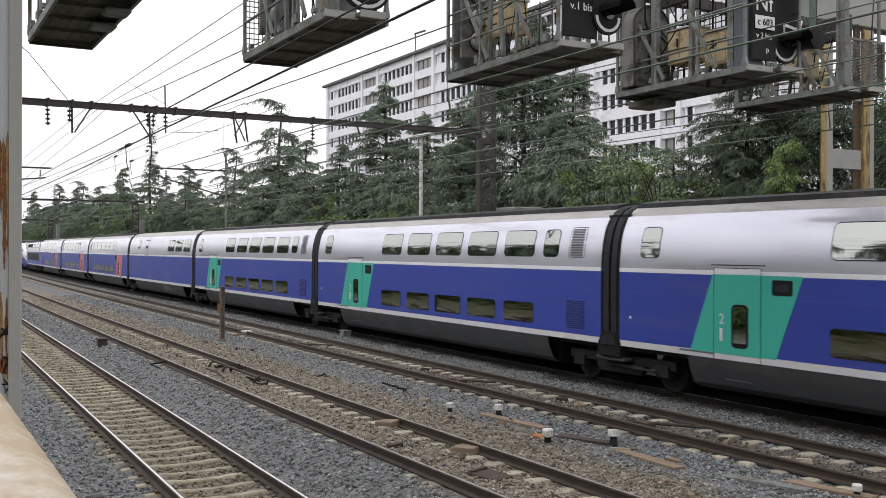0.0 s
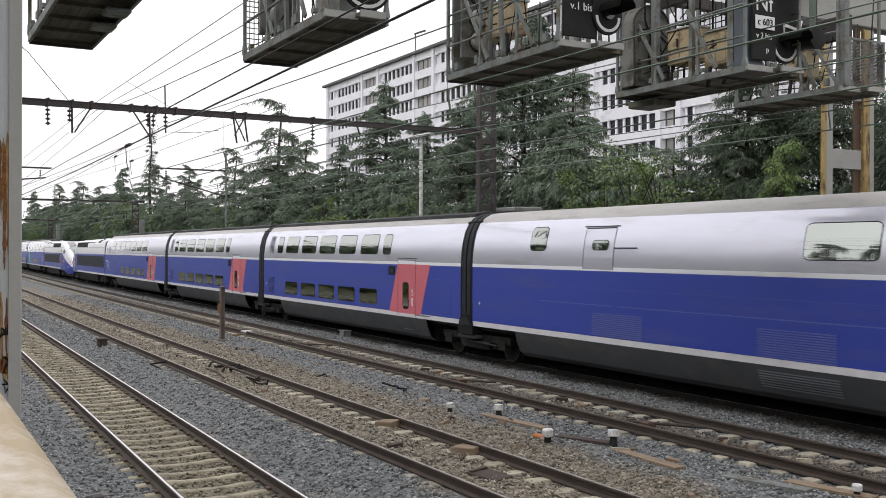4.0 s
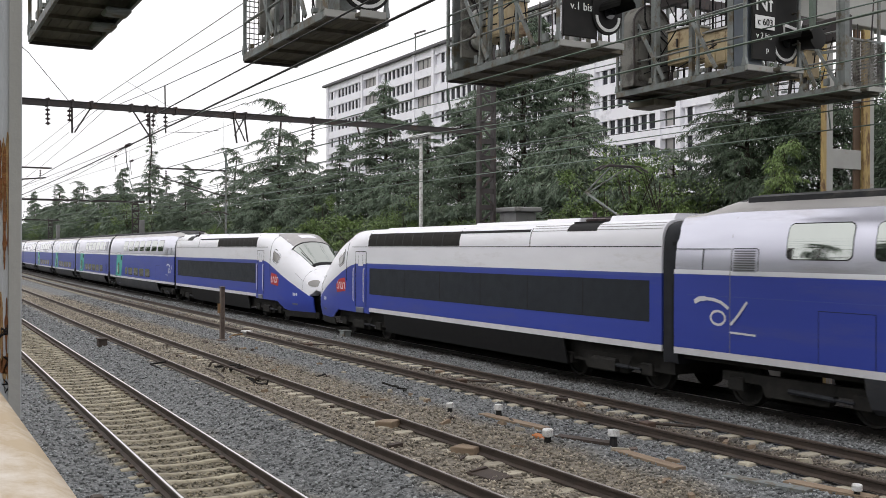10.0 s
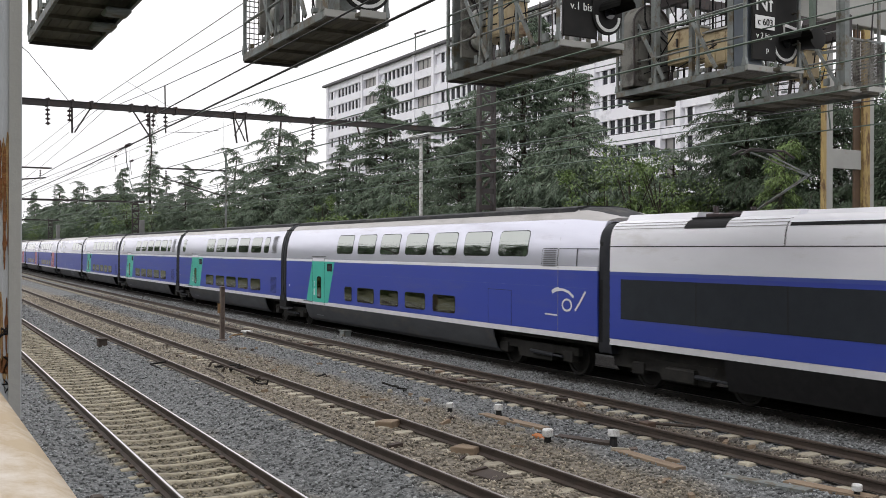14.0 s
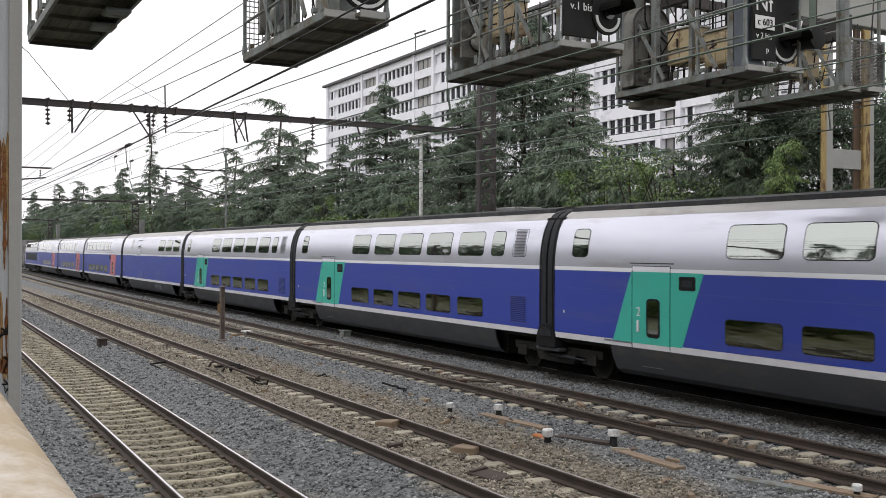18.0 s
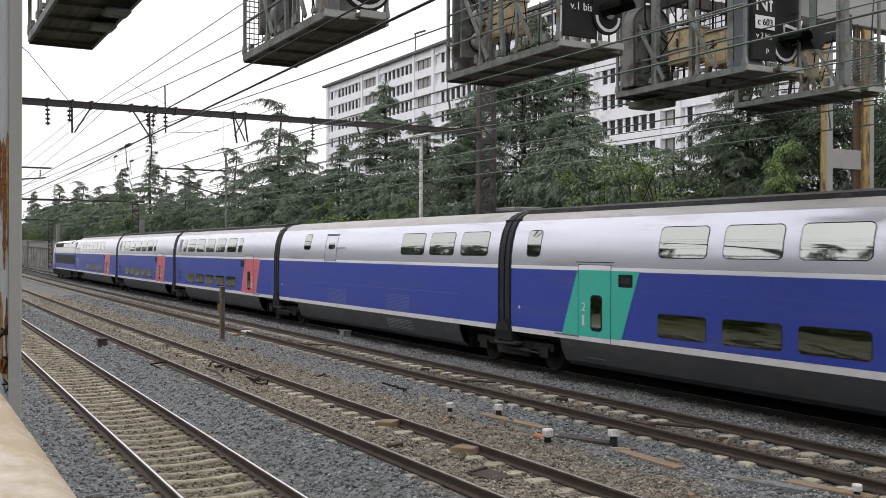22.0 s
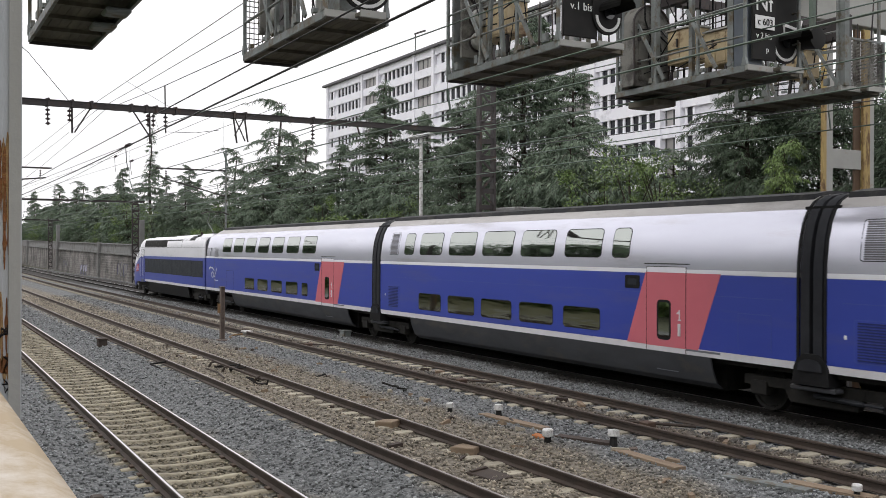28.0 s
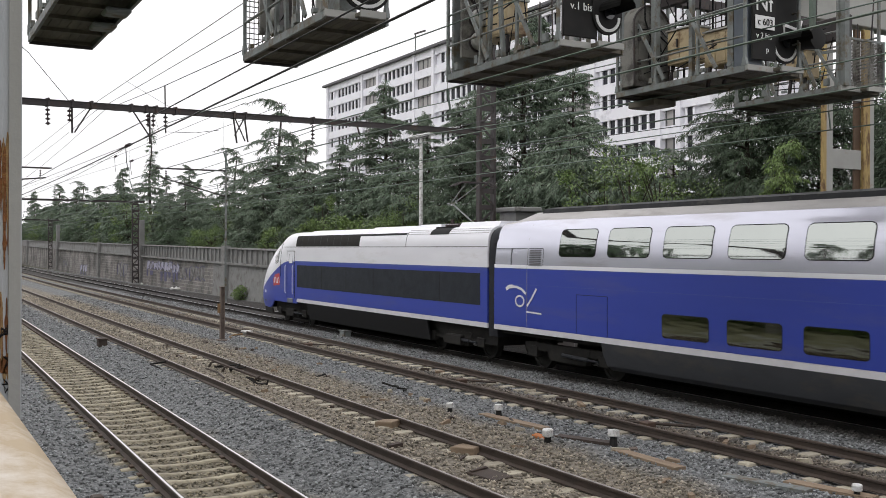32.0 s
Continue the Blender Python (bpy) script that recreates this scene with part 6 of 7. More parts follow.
def gear_three(root):
    hood_board(root, -13.85, 8.75, 6.55, 9.4, 0.62)
    part("side_plate", Mesher().box(-14.15, -14.10, 8.45, 8.95, 6.3, 8.9), M["metalgrey"], root)
    cabinet(root, -13.9, -13.0, 8.85, 9.25, 6.86, 7.42)
    for k in range(3):
        part("lattice_bar", Mesher().bar((-12.15 + 0.3 * k, 9.4, 6.35), (-11.85 + 0.3 * k, 9.4, 8.6), 0.04, 0.05), M["metalgrey"], root)
        part("lattice_bar", Mesher().bar((-11.85 + 0.3 * k, 9.42, 6.35), (-12.15 + 0.3 * k, 9.42, 8.6), 0.04, 0.05), M["metalgrey"], root)
    s = part("name_plate", Mesher().box(-10.98, -10.94, 8.50, 9.10, 6.40, 7.45, 0.01), M["signblack"], root, "black plate with white words")
    s["ink"] = 1
    lettering("v.1 bis", 0.16, s, -10.935, 8.81, 6.85)
    signal_board(root, -10.90, 9.27, 6.48, 9.0, 0.54)


def gear_four(root):
    part("cable_trough", Mesher().box(-14.3, -13.55, 12.7, 13.25, 6.06, 6.19, 0.02), M["plank"], root, "brown trough under the walkway")
    shell_pts = [(12.08 + 0.88 * (0.5 - 0.5 * math.cos(math.pi * k / 12)), 7.52 + 0.40 * math.sin(math.pi * k / 12)) for k in range(13)]
    hs = part("lamp_shell", Mesher().loft([[(x, 12.08, 6.36)] + [(x, a, b) for a, b in shell_pts] + [(x, 12.96, 6.36)] for x in (-13.75, -13.42)], True, True), M["housing"], root, "tall rounded grey signal housing", smooth=0.5)
    part("shell_rim", Mesher().tube([(-13.41, 12.10, 6.38)] + [(-13.41, a, b - 0.02) for a, b in shell_pts] + [(-13.41, 12.94, 6.38)], 0.022, 5), M["darksteel"], hs)
    part("shell_door", Mesher().box(-13.42, -13.395, 12.20, 12.80, 6.46, 7.50, 0.01), M["housing"], hs)
    for z in (6.75, 7.2):
        part("shell_hinge", Mesher().box(-13.41, -13.37, 12.17, 12.22, z, z + 0.10, 0.005), M["darksteel"], hs)
    for pts in ([(12.3, 8.3), (12.32, 7.6), (12.45, 7.3), (12.40, 6.9), (12.55, 6.4)], [(12.7, 8.0), (12.62, 7.5), (12.72, 7.0), (12.60, 6.5)], [(12.15, 7.4), (12.5, 7.45), (12.9, 7.2), (13.1, 7.1)]):
        part("shell_cable", Mesher().tube([(-13.37, a, b) for a, b in pts], 0.016, 5), M["black"], hs)
    part("side_plate", Mesher().box(-13.95, -13.9, 12.2, 12.75, 6.3, 8.9), M["metalgrey"], root)
    part("signal_post", Mesher().box(-13.18, -13.06, 12.3, 12.42, 6.3, 9.4, 0.02), M["metalgrey"], root)
    part("signal_post", Mesher().box(-12.19, -12.11, 12.3, 12.38, 6.3, 9.4, 0.02), M["metalgrey"], root)
    part("signal_post", Mesher().box(-11.26, -11.13, 12.3, 12.42, 6.3, 9.4, 0.02), M["metalgrey"], root)
    part("cross_girder", Mesher().box(-13.9, -11.2, 12.9, 13.05, 7.95, 8.25), M["darksteel"], root)
    for k in range(6):
        part("mesh_bar", Mesher().bar((-13.0, 13.4, 7.2 + 0.11 * k), (-12.2, 13.4, 7.2 + 0.11 * k), 0.012, 0.018), M["darksteel"], root)
        part("mesh_bar", Mesher().bar((-12.95 + 0.15 * k, 13.41, 7.15), (-12.95 + 0.15 * k, 13.41, 7.9), 0.012, 0.018), M["darksteel"], root)
    cabinet(root, -12.95, -12.30, 12.5, 12.9, 6.68, 7.30)
    cabinet(root, -12.0, -11.45, 12.5, 12.9, 6.50, 7.10)
    part("relay_column", Mesher().box(-11.11, -10.80, 12.3, 12.62, 6.32, 9.4, 0.03), M["bluegrey"], root, "blue-grey steel column")
    for k in range(5):
        part("conduit", Mesher().tube([(-13.5 + 0.33 * k, 13.2, 9.2), (-13.45 + 0.33 * k, 13.15, 7.6 - 0.1 * k), (-13.3 + 0.33 * k, 12.9, 6.35)], 0.02, 5), M["black"], root)
    s = part("name_plate", Mesher().box(-10.74, -10.70, 12.31, 12.84, 6.42, 8.2, 0.01), M["signblack"], root, "black plate with white words")
    s["ink"] = 1
    lettering("Nf", 0.40, s, -10.695, 12.56, 7.36)
    lettering("v 2 bis", 0.14, s, -10.695, 12.56, 6.82)
    lettering("p", 0.13, s, -10.695, 12.64, 6.60)
    w = part("number_plate", Mesher().box(-10.69, -10.67, 12.345, 12.78, 6.93, 7.15), M["signwhite"], s, "white plate with black code")
    w["ink"] = 0
    lettering("c 603", 0.16, w, -10.665, 12.56, 7.04)
    signal_board(root, -10.88, 13.27, 6.46, 8.9, 0.66, lamps=(0.36, 1.25))
    mb = Mesher()
    for p, q in (((13.22, 6.92), (13.22, 7.12)), ((13.22, 7.12), (13.52, 7.07)), ((13.52, 7.07), (13.62, 7.12)), ((13.62, 7.12), (13.66, 7.24))):
        mb.bar((-10.87, *p), (-10.87, *q), 0.012, 0.05)
    part("signal_border_step", mb, M["signwhite"], root)
    part("signal_shroud", Mesher().lathe((-10.87, 13.60, 6.86), "x", [(0.15, 0.0), (0.14, 0.12), (0.19, 0.40), (0.14, 0.41)], 16), M["signblack"], root, "black flared signal shroud", smooth=0.5)


def gear_five(root):
    cabinet(root, -12.45, -11.95, 15.24, 15.6, 6.60, 7.12, "faded tan relay box with rust")
    mb = Mesher()
    for k in range(33):
        mb.bar((-11.17, 15.47 + k * 0.030, 6.32), (-11.17, 15.47 + k * 0.030, 7.18), 0.009, 0.009)
        mb.bar((-11.17, 15.47, 6.32 + k * 0.0269), (-11.17, 16.43, 6.32 + k * 0.0269), 0.009, 0.009)
    part("screen_mesh", mb, M["housing"], root, "brownish fine wire mesh screen")
    for y in (15.46, 16.44):
        part("screen_post", Mesher().box(-11.20, -11.14, y - 0.025, y + 0.025, 6.28, 7.24), M["metalgrey"], root)
    for z in (6.30, 7.22):
        part("screen_rail", Mesher().bar((-11.17, 15.44, z), (-11.17, 16.46, z), 0.04, 0.04), M["metalgrey"], root)
    part("side_post", Mesher().box(-11.20, -11.06, 15.22, 15.34, 6.3, 9.2, 0.01), M["metalgrey"], root)
    part("side_post", Mesher().box(-11.86, -11.76, 15.2, 15.28, 7.2, 9.2, 0.01), M["wire"], root, "pale green upright")
    part("diagonal", Mesher().bar((-11.78, 15.2, 7.22), (-11.22, 15.2, 6.36), 0.03, 0.06), M["metalgrey"], root)
    part("cross_rail", Mesher().bar((-11.85, 15.3, 7.02), (-11.1, 15.3, 6.98), 0.04, 0.05), M["metalgrey"], root)
    part("dark_lintel", Mesher().box(-12.3, -11.3, 15.6, 15.72, 7.26, 7.72, 0.02), M["darksteel"], root)


M["tan_rust"] = mat("tan_rust_stain", (0.36, 0.24, 0.11), (0.24, 0.14, 0.055), 40.0, 0.85, bump=0.3)
M["rustdark"] = mat("dark_rust_steel", (0.11, 0.065, 0.035), (0.08, 0.05, 0.03), 4.0, 0.7, bump=0.15)
M["housing"] = mat("signal_housing_grey", (0.19, 0.185, 0.165), (0.13, 0.128, 0.115), 3.0, 0.65, stain=(0.06, 0.055, 0.048), stain_scale=3.0, stain_amount=0.45, bump=0.2)
M["bluegrey"] = mat("blue_grey_column_paint", (0.105, 0.125, 0.15), (0.085, 0.10, 0.12), 3.0, 0.55, stain=(0.09, 0.08, 0.075), stain_scale=2.5, stain_amount=0.38)


def make_gantry():
    cage(-15.2, -12.0, 1.66, 2.52, 6.25, "dark hanging steel walkway under the gantry", gear_one, 0.15)
    cage(-14.5, -11.25, 4.76, 5.64, 6.25, "hanging steel walkway with a signal board", gear_two, -0.38)
    cage(-14.2, -10.95, 8.40, 9.58, 6.25, "hanging steel walkway with ochre cabinets and signal", gear_three, -0.65)
    cage(-14.0, -10.75, 12.18, 13.45, 6.25, "hanging steel walkway with signal plates and cabinets", gear_four, -0.87)
    cage(-13.7, -11.2, 15.2, 16.35, 6.25, "narrow steel walkway beside the gantry leg", gear_five, -1.03)
    root = thing("signal_gantry", "rusty steel signal gantry spanning the tracks", "signal gantry", at=pose(-1.2, 0, -0.16))
    part("girder", Mesher().box(-14.3, -13.9, 17.9, 22.0, 8.52, 9.7, 0.02), M["paleconc"], root, "pale painted girder with rust")
    part("girder", Mesher().box(-14.3, -13.9, -3.0, 17.9, 9.25, 9.9, 0.02), M["darksteel"], root)
    part("bottom_chord", Mesher().box(-14.05, -13.85, 10.0, 17.9, 8.30, 8.5), M["darksteel"], root)
    for y in (10.5, 11.9, 13.3, 14.7, 16.0):
        part("hanger", Mesher().box(-14.0, -13.9, y, y + 0.12, 8.5, 9.3), M["darksteel"], root)
    for y0, ya, y1, wide in ((18.27, 18.37, 18.60, 0.0), (19.63, 19.86, 20.02, 0.20)):
        c = part("leg", Mesher().box(-14.0, -13.9, ya, y1, -0.5, 8.45), M["paleconc"], root, "grey steel leg with rusty yellow edge")
        part("flange", Mesher().box(-13.96, -13.88, y0, ya, -0.5, 8.45, 0.01), M["rustyellow"], c, "rusty yellow flange")
        if wide:
            part("flange", Mesher().box(-14.02, -13.97, y0 - wide, y0 - 0.003, -0.5, 8.45, 0.005), M["rustdark"], c, "dark rusty flange")
    for z in (1.5, 3.4, 5.19, 6.78):
        part("batten", Mesher().box(-13.98, -13.92, 18.5, 19.6, z, z + 0.44), M["paleconc"], root)
    c = part("leg", Mesher().box(-14.2, -13.8, -2.9, -2.5, -0.5, 9.25), M["paleconc"], root)
    # hangers of the walkways up to the girder
    for x, y in ((-13.6, 2.1), (-13.6, 5.2), (-13.6, 9.0), (-13.6, 12.8)):
        part("hanger", Mesher().box(x - 0.06, x + 0.06, y - 0.06, y + 0.06, 8.8, 9.3), M["darksteel"], root)


make_gantry()


# ---- overhead line ----
def lattice_mast(name, x, y, z1, w=0.6, label="dark riveted lattice mast"):
    root = thing(name, label, "mast", "overhead line masts", at=pose(x, y, -0.4))
    for s in (-1, 1):
        part("channel", Mesher().box(-0.12, 0.12, s * w / 2 - 0.05, s * w / 2 + 0.05, 0, z1), M["darksteel"], root)
    z, k = 0.2, 0
    while z < z1 - 0.5:
        part("lacing", Mesher().bar((0.1, -w / 2 * (1 if k % 2 else -1), z), (0.1, w / 2 * (1 if k % 2 else -1), z + 0.55), 0.02, 0.09), M["darksteel"], root)
        part("batten", Mesher().box(0.07, 0.11, -w / 2, w / 2, z + 0.50, z + 0.68), M["darksteel"], root)
        z += 0.62
        k += 1
    part("footing", Mesher().box(-0.35, 0.35, -0.55, 0.55, -0.1, 0.35, 0.04), M["postconc"], root)
    return root


def insulator(mb, p, q, n=4):
    """A string of discs from p to q."""
    p, q = Vector(p), Vector(q)
    for k in range(n):
        c = p + (q - p) * (k + 0.5) / n
        mb.lathe(tuple(c), "z", [(0.02, -0.04), (0.065, -0.02), (0.07, 0.0), (0.03, 0.03)], 10)
    mb.tube([p, q], 0.018, 5)


def portal(x, ya, yb, z, full, turn=0.0, drop=0.0):
    root = thing("catenary_portal", "dark steel beam carrying the overhead line", "catenary portal", "overhead line portals", at=Matrix.Translation((x, yb, z)) @ pose(0, 0, 0, math.degrees(drop), 0, turn) @ Matrix.Translation((0, -yb, -z)))
    part("beam", Mesher().loft([[(dx, y, zz + z) for dx, zz in ((-0.10, -0.075), (0.10, -0.075), (0.10, 0.075), (-0.10, 0.075))] for y in (ya, yb)], True, True), M["darksteel"], root)
    part("beam_flange", Mesher().box(-0.13, 0.13, ya, yb, z + 0.078, z + 0.095), M["darksteel"], root)
    if full:
        for y in (3.50, 11.95, 15.1):
            mb = Mesher()
            insulator(mb, (0, y, z - 0.12), (0, y, z - 0.62))
            part("insulator", mb, M["insul"], root)
        for y, dz in ((4.16, 0.80), (6.41, 1.0), (9.11, 0.85), (9.49, 0.80), (13.7, 0.4)):
            part("drop_post", Mesher().tube([(0, y, z - 0.04), (0, y + (0.1 if y > 9 else 0), z - dz)], 0.03, 6), M["darksteel"], root)
        for a, b, dz in ((4.70, 4.22, 0.78), (5.90, 6.38, 0.75), (9.15, 9.50, 0.78), (9.49, 9.14, 0.62)):
            part("strut", Mesher().tube([(0, a, z - 0.04), (0, b, z - dz)], 0.022, 6), M["darksteel"], root)
        for y in (4.08, 6.34, 6.50):
            mb = Mesher()
            insulator(mb, (0.05, y, z - 0.12), (0.05, y, z - 0.5), 3)
            part("insulator", mb, M["insul"], root)
        mb = Mesher()
        insulator(mb, (0, 6.90, z - 0.12), (0, 6.90, z - 0.5), 3)
        mb.tube([(0, 6.90, z + 0.78), (0, 6.90, z - 0.66)], 0.022, 6)
        part("wire_stand", mb, M["darksteel"], root, "thin upright rod holding a wire above the beam")
        part("tie_wire", Mesher().tube([(0, 6.90, z - 0.62), (-0.3, 8.0, z - 0.56), (-0.6, 8.9, z - 0.40)], 0.008, 4), M["darkwire"], root)
        part("tie_wire", Mesher().tube([(0, 4.15, z + 0.02), (1.6, 2.6, z + 1.05), (2.4, 1.4, z + 1.75)], 0.012, 4), M["darkwire"], root)
        part("tie_wire", Mesher().tube([(0, 7.2, z + 0.05), (0.2, 5.6, z + 0.80)], 0.006, 4), M["darkwire"], root)
        for y in (3.5, 4.16, 4.7, 5.85, 6.3, 6.6, 7.2, 9.1, 9.5, 11.95):
            part("beam_clamp", Mesher().box(-0.13, 0.13, y - 0.03, y + 0.03, z - 0.10, z + 0.14, 0.01), M["darksteel"], root)
    return root


def cantilever(x, ym, y1, z, s, w=0.13):
    """A mast with a long arm over the tracks, a stay below it, and insulators at its end. s: the arm's way."""
    root = thing("catenary_cantilever", "dark steel mast with an arm over the tracks", "catenary mast", "overhead line masts", at=pose(x, 0, 0))
    g = 1.5 if ym > 20 else -0.4
    part("mast", Mesher().box(-w, w, ym - w, ym + w, g, z + 1.3, 0.02), M["metalgrey" if w < 0.1 else "darksteel"], root)
    part("arm", Mesher().bar((0, ym, z), (0, y1, z), 0.10, 0.09), M["darksteel"], root)
    part("stay", Mesher().tube([(0, ym, z - 1.6), (0, y1 - s * 0.3, z - 0.55)], 0.045, 6), M["darksteel"], root)
    mb = Mesher()
    insulator(mb, (0, y1 - s * 0.6, z - 0.1), (0, y1 - s * 0.6, z - 0.5), 3)
    part("insulator", mb, M["insul"], root)
    return root


SUPPORTS = [-330, -268, -208, -148, -90.5, -31, 28, 86, 140]


def overhead():
    lattice_mast("lattice_mast", -31.45, 19.45, 14.0, 0.62)
    lattice_mast("lattice_mast", -92.6, 19.3, 7.6, 0.55)
    lattice_mast("lattice_mast", -156.5, 20.2, 8.0, 0.5)
    lattice_mast("lattice_mast", -28.1, -2.4, 8.0, 0.5)
    portal(-31.45, -2.6, 19.2, 7.53, True, 8.5, 0.0219)
    portal(-148.0, 0.0, 20.4, 7.1, False)
    portal(-90.5, -2.6, 19.6, 7.32, False)
    cantilever(-60.0, -2.6, 7.8, 7.73, 1)
    cantilever(-60.0, 18.0, 13.7, 8.0, -1, 0.05)
    for i, zc, za, zm, zs, dark in ((0, 5.42, 0, 5.76, 5.70, True), (1, 5.27, 5.64, 7.10, 6.55, False), (2, 5.58, 6.00, 7.20, 6.75, False), (3, 5.56, 5.92, 7.20, 6.65, False)):
        root = thing("overhead_line", "greenish copper contact wire and messenger above the track", "overhead line", "overhead lines")
        con, aux, mes, drops = [], [], [], []
        for a, b in zip(SUPPORTS, SUPPORTS[1:]):
            stag = 0.15 * (1 if SUPPORTS.index(a) % 2 else -1)
            for k in range(10 if b < SUPPORTS[-1] else 11):
                x = a + (b - a) * k / 10
                y = track_y(i, x) + (0.1 if i == 0 else 0)
                con.append((x, y + stag * (1 - 2 * k / 10), zc))
                aux.append((x, y, za + 0.06 * (2 * k / 10 - 1) ** 2))
                mes.append((x, y, zm - (zm - zs) * (1 - (2 * k / 10 - 1) ** 2)))
                if -95 < x < 0 and k % 2 == (i % 2):
                    drops.append((con[-1], aux[-1], mes[-1]))
        part("contact_wire", Mesher().tube(con, 0.016 if dark else 0.013, 4, False), M["darkwire" if dark else "wire"], root)
        if za:
            part("auxiliary_wire", Mesher().tube(aux, 0.012, 4, False), M["wire"], root)
        part("messenger_wire", Mesher().tube(mes, 0.012, 4, False), M["wire" if i else "darkwire"], root)
        for c, d, e in drops:
            part("dropper", Mesher().tube([d if za else c, e], 0.004, 3, False), M["wire"], root)
            if za:
                part("dropper_clamp", Mesher().bar(c, d, 0.016, 0.03), M["wire"], root)
    for x, y, z, ln in ((-22.3, 4.48, 5.43, 0.34), (-37.0, 7.0, 6.50, 0.26), (-39.1, 8.0, 6.55, 0.40)):
        root = thing("wire_insulator", "dark ribbed insulator strung in an overhead wire", "insulator", "wire insulators", at=pose(x, y, z))
        mb = Mesher()
        for k in range(6):
            mb.lathe((ln * (k / 5 - 0.5), 0, 0), "x", [(0.015, -0.025), (0.036, -0.012), (0.040, 0.012), (0.02, 0.025)], 10)
        part("discs", mb, M["insul"], root)
        part("core", Mesher().tube([(-ln * 0.7, 0, 0), (ln * 0.7, 0, 0)], 0.025, 6), M["darkwire"], root)
        part("jumper", Mesher().tube([(-ln * 0.7, 0, 0), (-ln * 0.4, 0, -0.35), (ln * 0.1, 0, -0.55)], 0.010, 5), M["darkwire"], root)
        part("support_wire", Mesher().tube([(-21.8 - x, 0, 0), (-ln * 0.6, 0, 0)] if x < -30 else [(-1.0, 0, 0), (1.0, 0, 0)], 0.007, 4), M["darkwire"], root)
        part("support_wire", Mesher().tube([(ln * 0.6, 0, 0), (-90.5 - x, -0.2, 0.6)], 0.007, 4), M["darkwire"], root)
    # feeders: sideways place, height at the supports and in mid span, radius
    for y, z0, z1, r in ((4.91, 7.28, 7.12, 0.009), (5.26, 7.30, 6.96, 0.009), (5.53, 7.35, 6.55, 0.010), (18.6, 6.75, 6.35, 0.012), (18.9, 7.9, 7.4, 0.012)):
        root = thing("feeder_wire", "thin dark feeder wire strung between portals", "wire", "feeder wires")
        mb = Mesher()
        line = [(a + (b - a) * k / 8, y + bend(a + (b - a) * k / 8), z0 - (z0 - z1) * (1 - (2 * k / 8 - 1) ** 2)) for a, b in zip(SUPPORTS, SUPPORTS[1:]) for k in range(8)]
        mb.tube(line, r, 4, False)
        part("wire", mb, M["darkwire"], root)


overhead()


def make_lamp_post():
    root = thing("lamp_post", "slim white lamp post behind the wall", "lamp post", at=pose(-39.15, 20.75, 1.9))
    part("pole", Mesher().tube([(0, 0, 0), (0, 0, 3.5), (0, 0, 6.30)], [0.10, 0.085, 0.07], 8), M["marker"], root, smooth=0.6)
    part("head", Mesher().box(-0.9, 0.95, -0.18, 0.18, 6.30, 6.43, 0.04), M["marker"], root, "flat white lamp head")
    hut = thing("stone_pier", "grey concrete pier with a cap beside the wall", "pier", at=pose(-30.8, 20.0, 0))
    part("pier", Mesher().box(-0.55, 0.55, 0, 0.9, 1.8, 4.55, 0.03), M["postconc"], hut)
    part("cap", Mesher().box(-0.75, 0.75, -0.15, 1.05, 4.55, 4.72, 0.03), M["postconc"], hut)


make_lamp_post()


